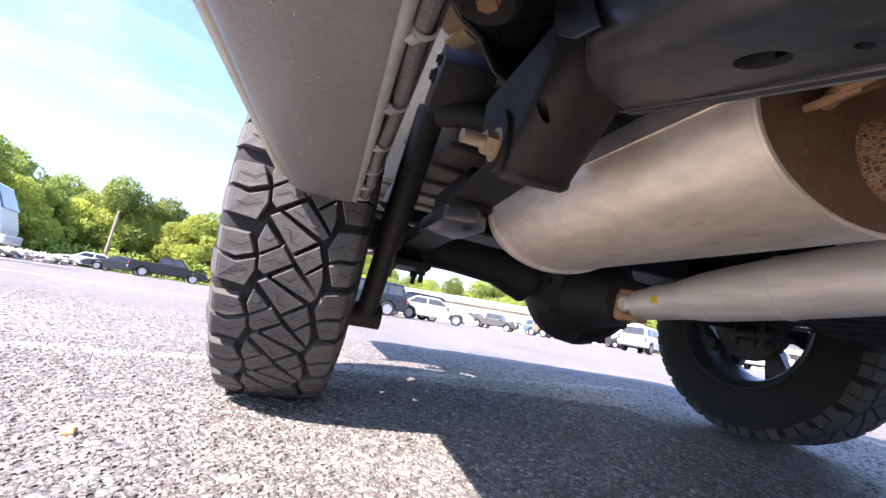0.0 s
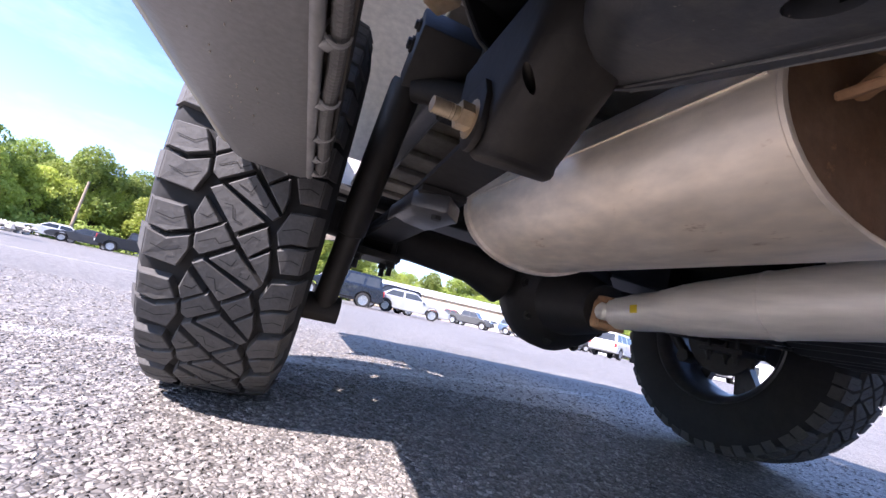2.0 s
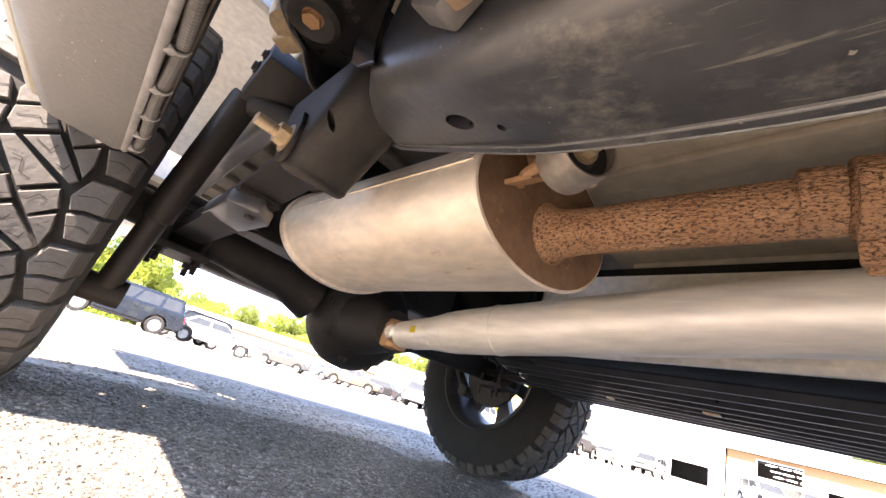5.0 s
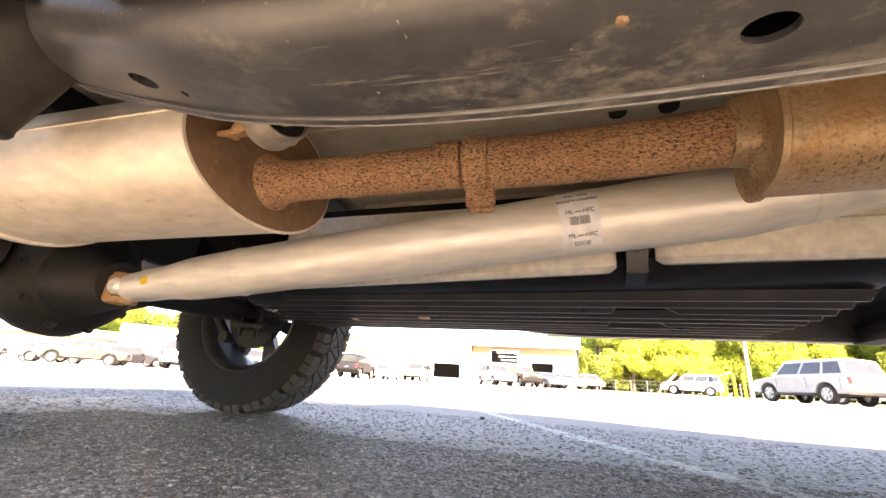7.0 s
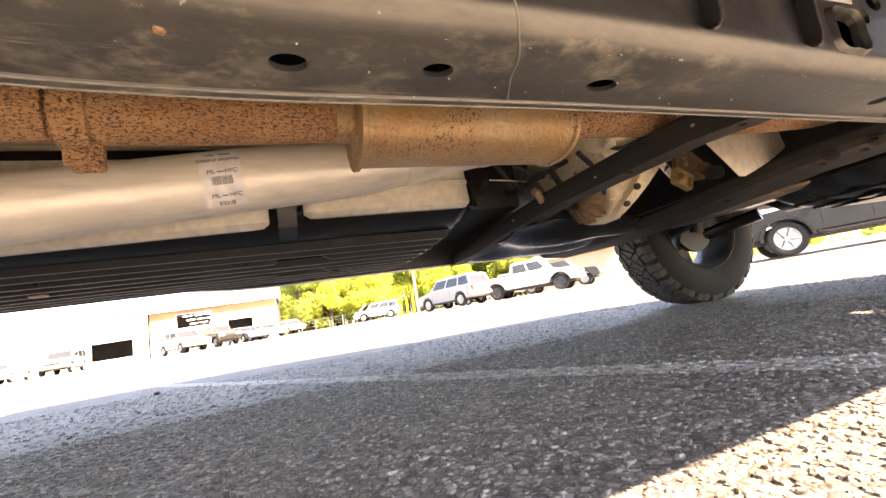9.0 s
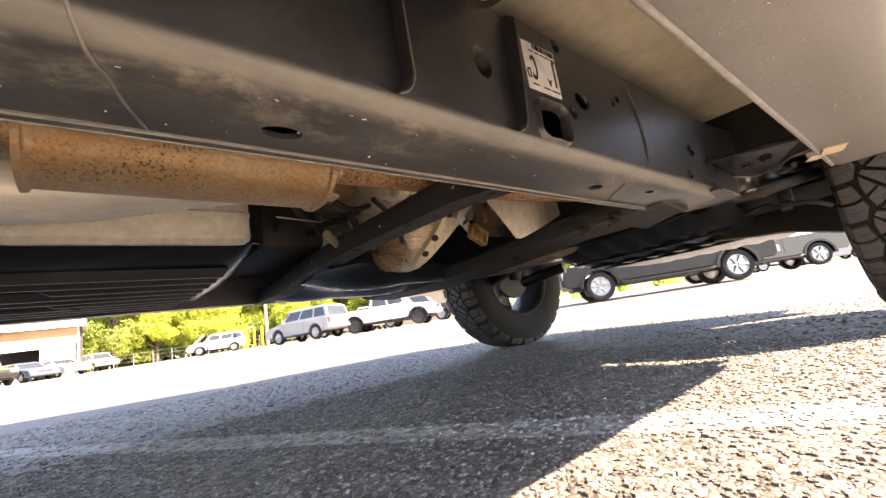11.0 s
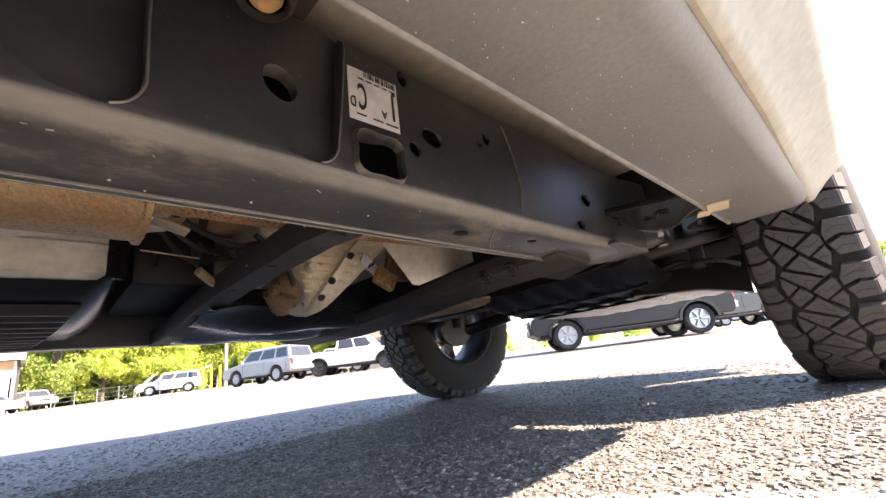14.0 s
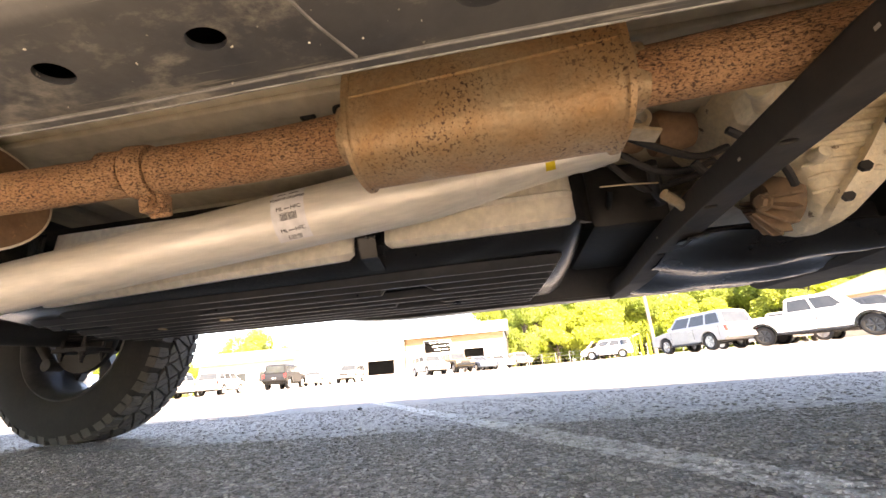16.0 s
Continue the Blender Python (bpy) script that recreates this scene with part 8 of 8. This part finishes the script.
protos = [tree(11, 9.0, 3.6, LEAVES[0], 11000, 0.14), tree(12, 8.0, 3.8, LEAVES[1], 11000, 0.14), tree(13, 10.5, 3.6, LEAVES[2], 12000, 0.14), tree(14, 7.0, 3.4, LEAVES[1], 10000, 0.135)]
rt = random.Random(5)
spots = []
for k in range(62):       # behind the tail, to the left
    a = radians(152 - k * 1.14)
    d = 58 + rt.uniform(-4, 8) + (10 if k > 28 else 0)
    spots.append((d * math.cos(a), d * math.sin(a), rt.uniform(0.95, 1.25) * (1.1 if k < 28 else 1.0)))
for k in range(30):       # behind the far row
    a = radians(84 - k * 1.5)
    d = 104 + rt.uniform(-6, 10)
    spots.append((d * math.cos(a), d * math.sin(a), rt.uniform(1.0, 1.4)))
for k in range(58):       # beyond the building's corner
    a = radians(1.0 - k * 0.75)
    d = 66 + rt.uniform(-3, 12) + 0.25 * k
    spots.append((d * math.cos(a), d * math.sin(a), rt.uniform(1.0, 1.45)))
for k in range(18):       # ahead of the truck
    a = radians(-36 - k * 5.5)
    d = 95 + rt.uniform(-8, 12)
    spots.append((d * math.cos(a), d * math.sin(a), rt.uniform(0.8, 1.2)))
for k in range(9):        # over the low buildings
    a = radians(42 - k * 3.4)
    spots.append((92 * math.cos(a), 92 * math.sin(a), rt.uniform(0.8, 1.0)))
for a, d, s in ((33.8, 84, 1.30), (31.8, 86, 1.15), (36.0, 88, 1.1)):
    spots.append((d * math.cos(radians(a)), d * math.sin(radians(a)), s))
for i, (x, y, s) in enumerate(spots):
    pr = protos[i % 4]
    m = pose(x, y, rise(x, y) - 0.2, 0, 0, rt.uniform(0, 360)) @ Matrix.Scale(s, 4)
    if i < 4:
        pr.matrix_basis = m
    else:
        q = copy_thing(pr, pose(x, y, rise(x, y) - 0.2, 0, 0, rt.uniform(0, 360)))
        q.scale = (s, s, s)
# undergrowth and far woods
blobs = []
for k in range(150):
    a = radians(rt.uniform(84, 158))
    d = rt.uniform(56, 70)
    x, y = d * math.cos(a), d * math.sin(a)
    blobs.append((x, y, rise(x, y) + 1.0, 2.4, 1.6))
for k in range(110):
    a = radians(rt.uniform(-140, -2))
    d = rt.uniform(72, 100)
    x, y = d * math.cos(a), d * math.sin(a)
    blobs.append((x, y, rise(x, y) + 1.0, 3.0, 1.8))
for k in range(120):
    a = radians(rt.uniform(28, 84))
    d = rt.uniform(104, 122)
    x, y = d * math.cos(a), d * math.sin(a)
    blobs.append((x, y, rise(x, y) + 1.6, 3.6, 2.6))
for k in range(90):
    a = radians(rt.uniform(40, 84))
    d = rt.uniform(98, 112)
    x, y = d * math.cos(a), d * math.sin(a)
    blobs.append((x, y, rise(x, y) + 5.0, 3.6, 2.6))
under = new("undergrowth", leaf_mesh(170000, blobs, 0.20, 77, LEAVES[0], "undergrowth"))
tagged(under, "dense green undergrowth below the trees", "bushes", kind="stuff")
bm = bmesh.new()
for a0, a1, d0, d1 in ((84, 160, 54, 80), (-150, -2, 66, 110), (2, 84, 100, 130)):
    rows = []
    for d in (d0, (d0 + d1) / 2, d1):
        rows.append([bm.verts.new((d * math.cos(radians(a)), d * math.sin(radians(a)), rise(d * math.cos(radians(a)), d * math.sin(radians(a))) + 0.05)) for a in np.linspace(a0, a1, 30)])
    for p, q in zip(rows, rows[1:]):
        for i in range(29):
            bm.faces.new((p[i], q[i], q[i + 1], p[i + 1]))
verge = part("verge", bm, M_GRASS)
tagged(verge, "grassy verge under the trees", "grass", kind="structure")
# pale rock heap by the box truck
rng = np.random.default_rng(9)
base = np.array([(1, 0, 0), (0.2, 0.9, 0.1), (-0.9, 0.3, 0), (-0.5, -0.8, 0.1), (0.5, -0.7, 0), (0.1, 0.1, 0.8), (0, 0, -0.7)])
tri = [(0, 1, 5), (1, 2, 5), (2, 3, 5), (3, 4, 5), (4, 0, 5), (1, 0, 6), (2, 1, 6), (3, 2, 6), (4, 3, 6), (0, 4, 6)]
vs, fs = [], []
for k in range(900):
    t = rng.uniform(0, 1)
    x, y = -16.8 - 0.9 * t + rng.normal() * 0.7, 24 + 9 * t + rng.normal() * 0.7
    s = rng.uniform(0.12, 0.32)
    v = base * rng.uniform(0.7, 1.3, (7, 3)) * s
    vs += (v + np.array((x, y, rise(x, y) + rng.uniform(0, 0.45)))).tolist()
    fs += [tuple(7 * k + i for i in f) for f in tri]
me = bpy.data.meshes.new("riprap")
me.from_pydata(vs, [], fs)
me.materials.append(surf("pale_rock", (0.42, 0.39, 0.35), (0.3, 0.28, 0.25), 2.0, 0.9, 0.0, 0.4, 20))
tagged(new("riprap", me), "heap of pale broken rocks by the trees", "rocks", kind="stuff")
# small orange pebble and a dark stone on the asphalt
for nm, p, s, mt, lb in (("pebble", (-0.203, -0.396, 0.004), 0.011, M_ORANGE, "small orange pebble on the asphalt"), ("pebble", (2.482, -0.728, 0.006), 0.02, M_DARK, "small dark stone on the asphalt")):
    bm = bmesh.new()
    bmesh.ops.create_icosphere(bm, subdivisions=2, radius=1.0)
    for v in bm.verts:
        v.co = Vector(p) + Vector((v.co.x * s, v.co.y * s * 0.8, v.co.z * s * 0.6)) * (0.85 + 0.3 * noise.noise(v.co * 1.7))
    tagged(part(nm, bm, mt, smooth=True), lb, "pebble")
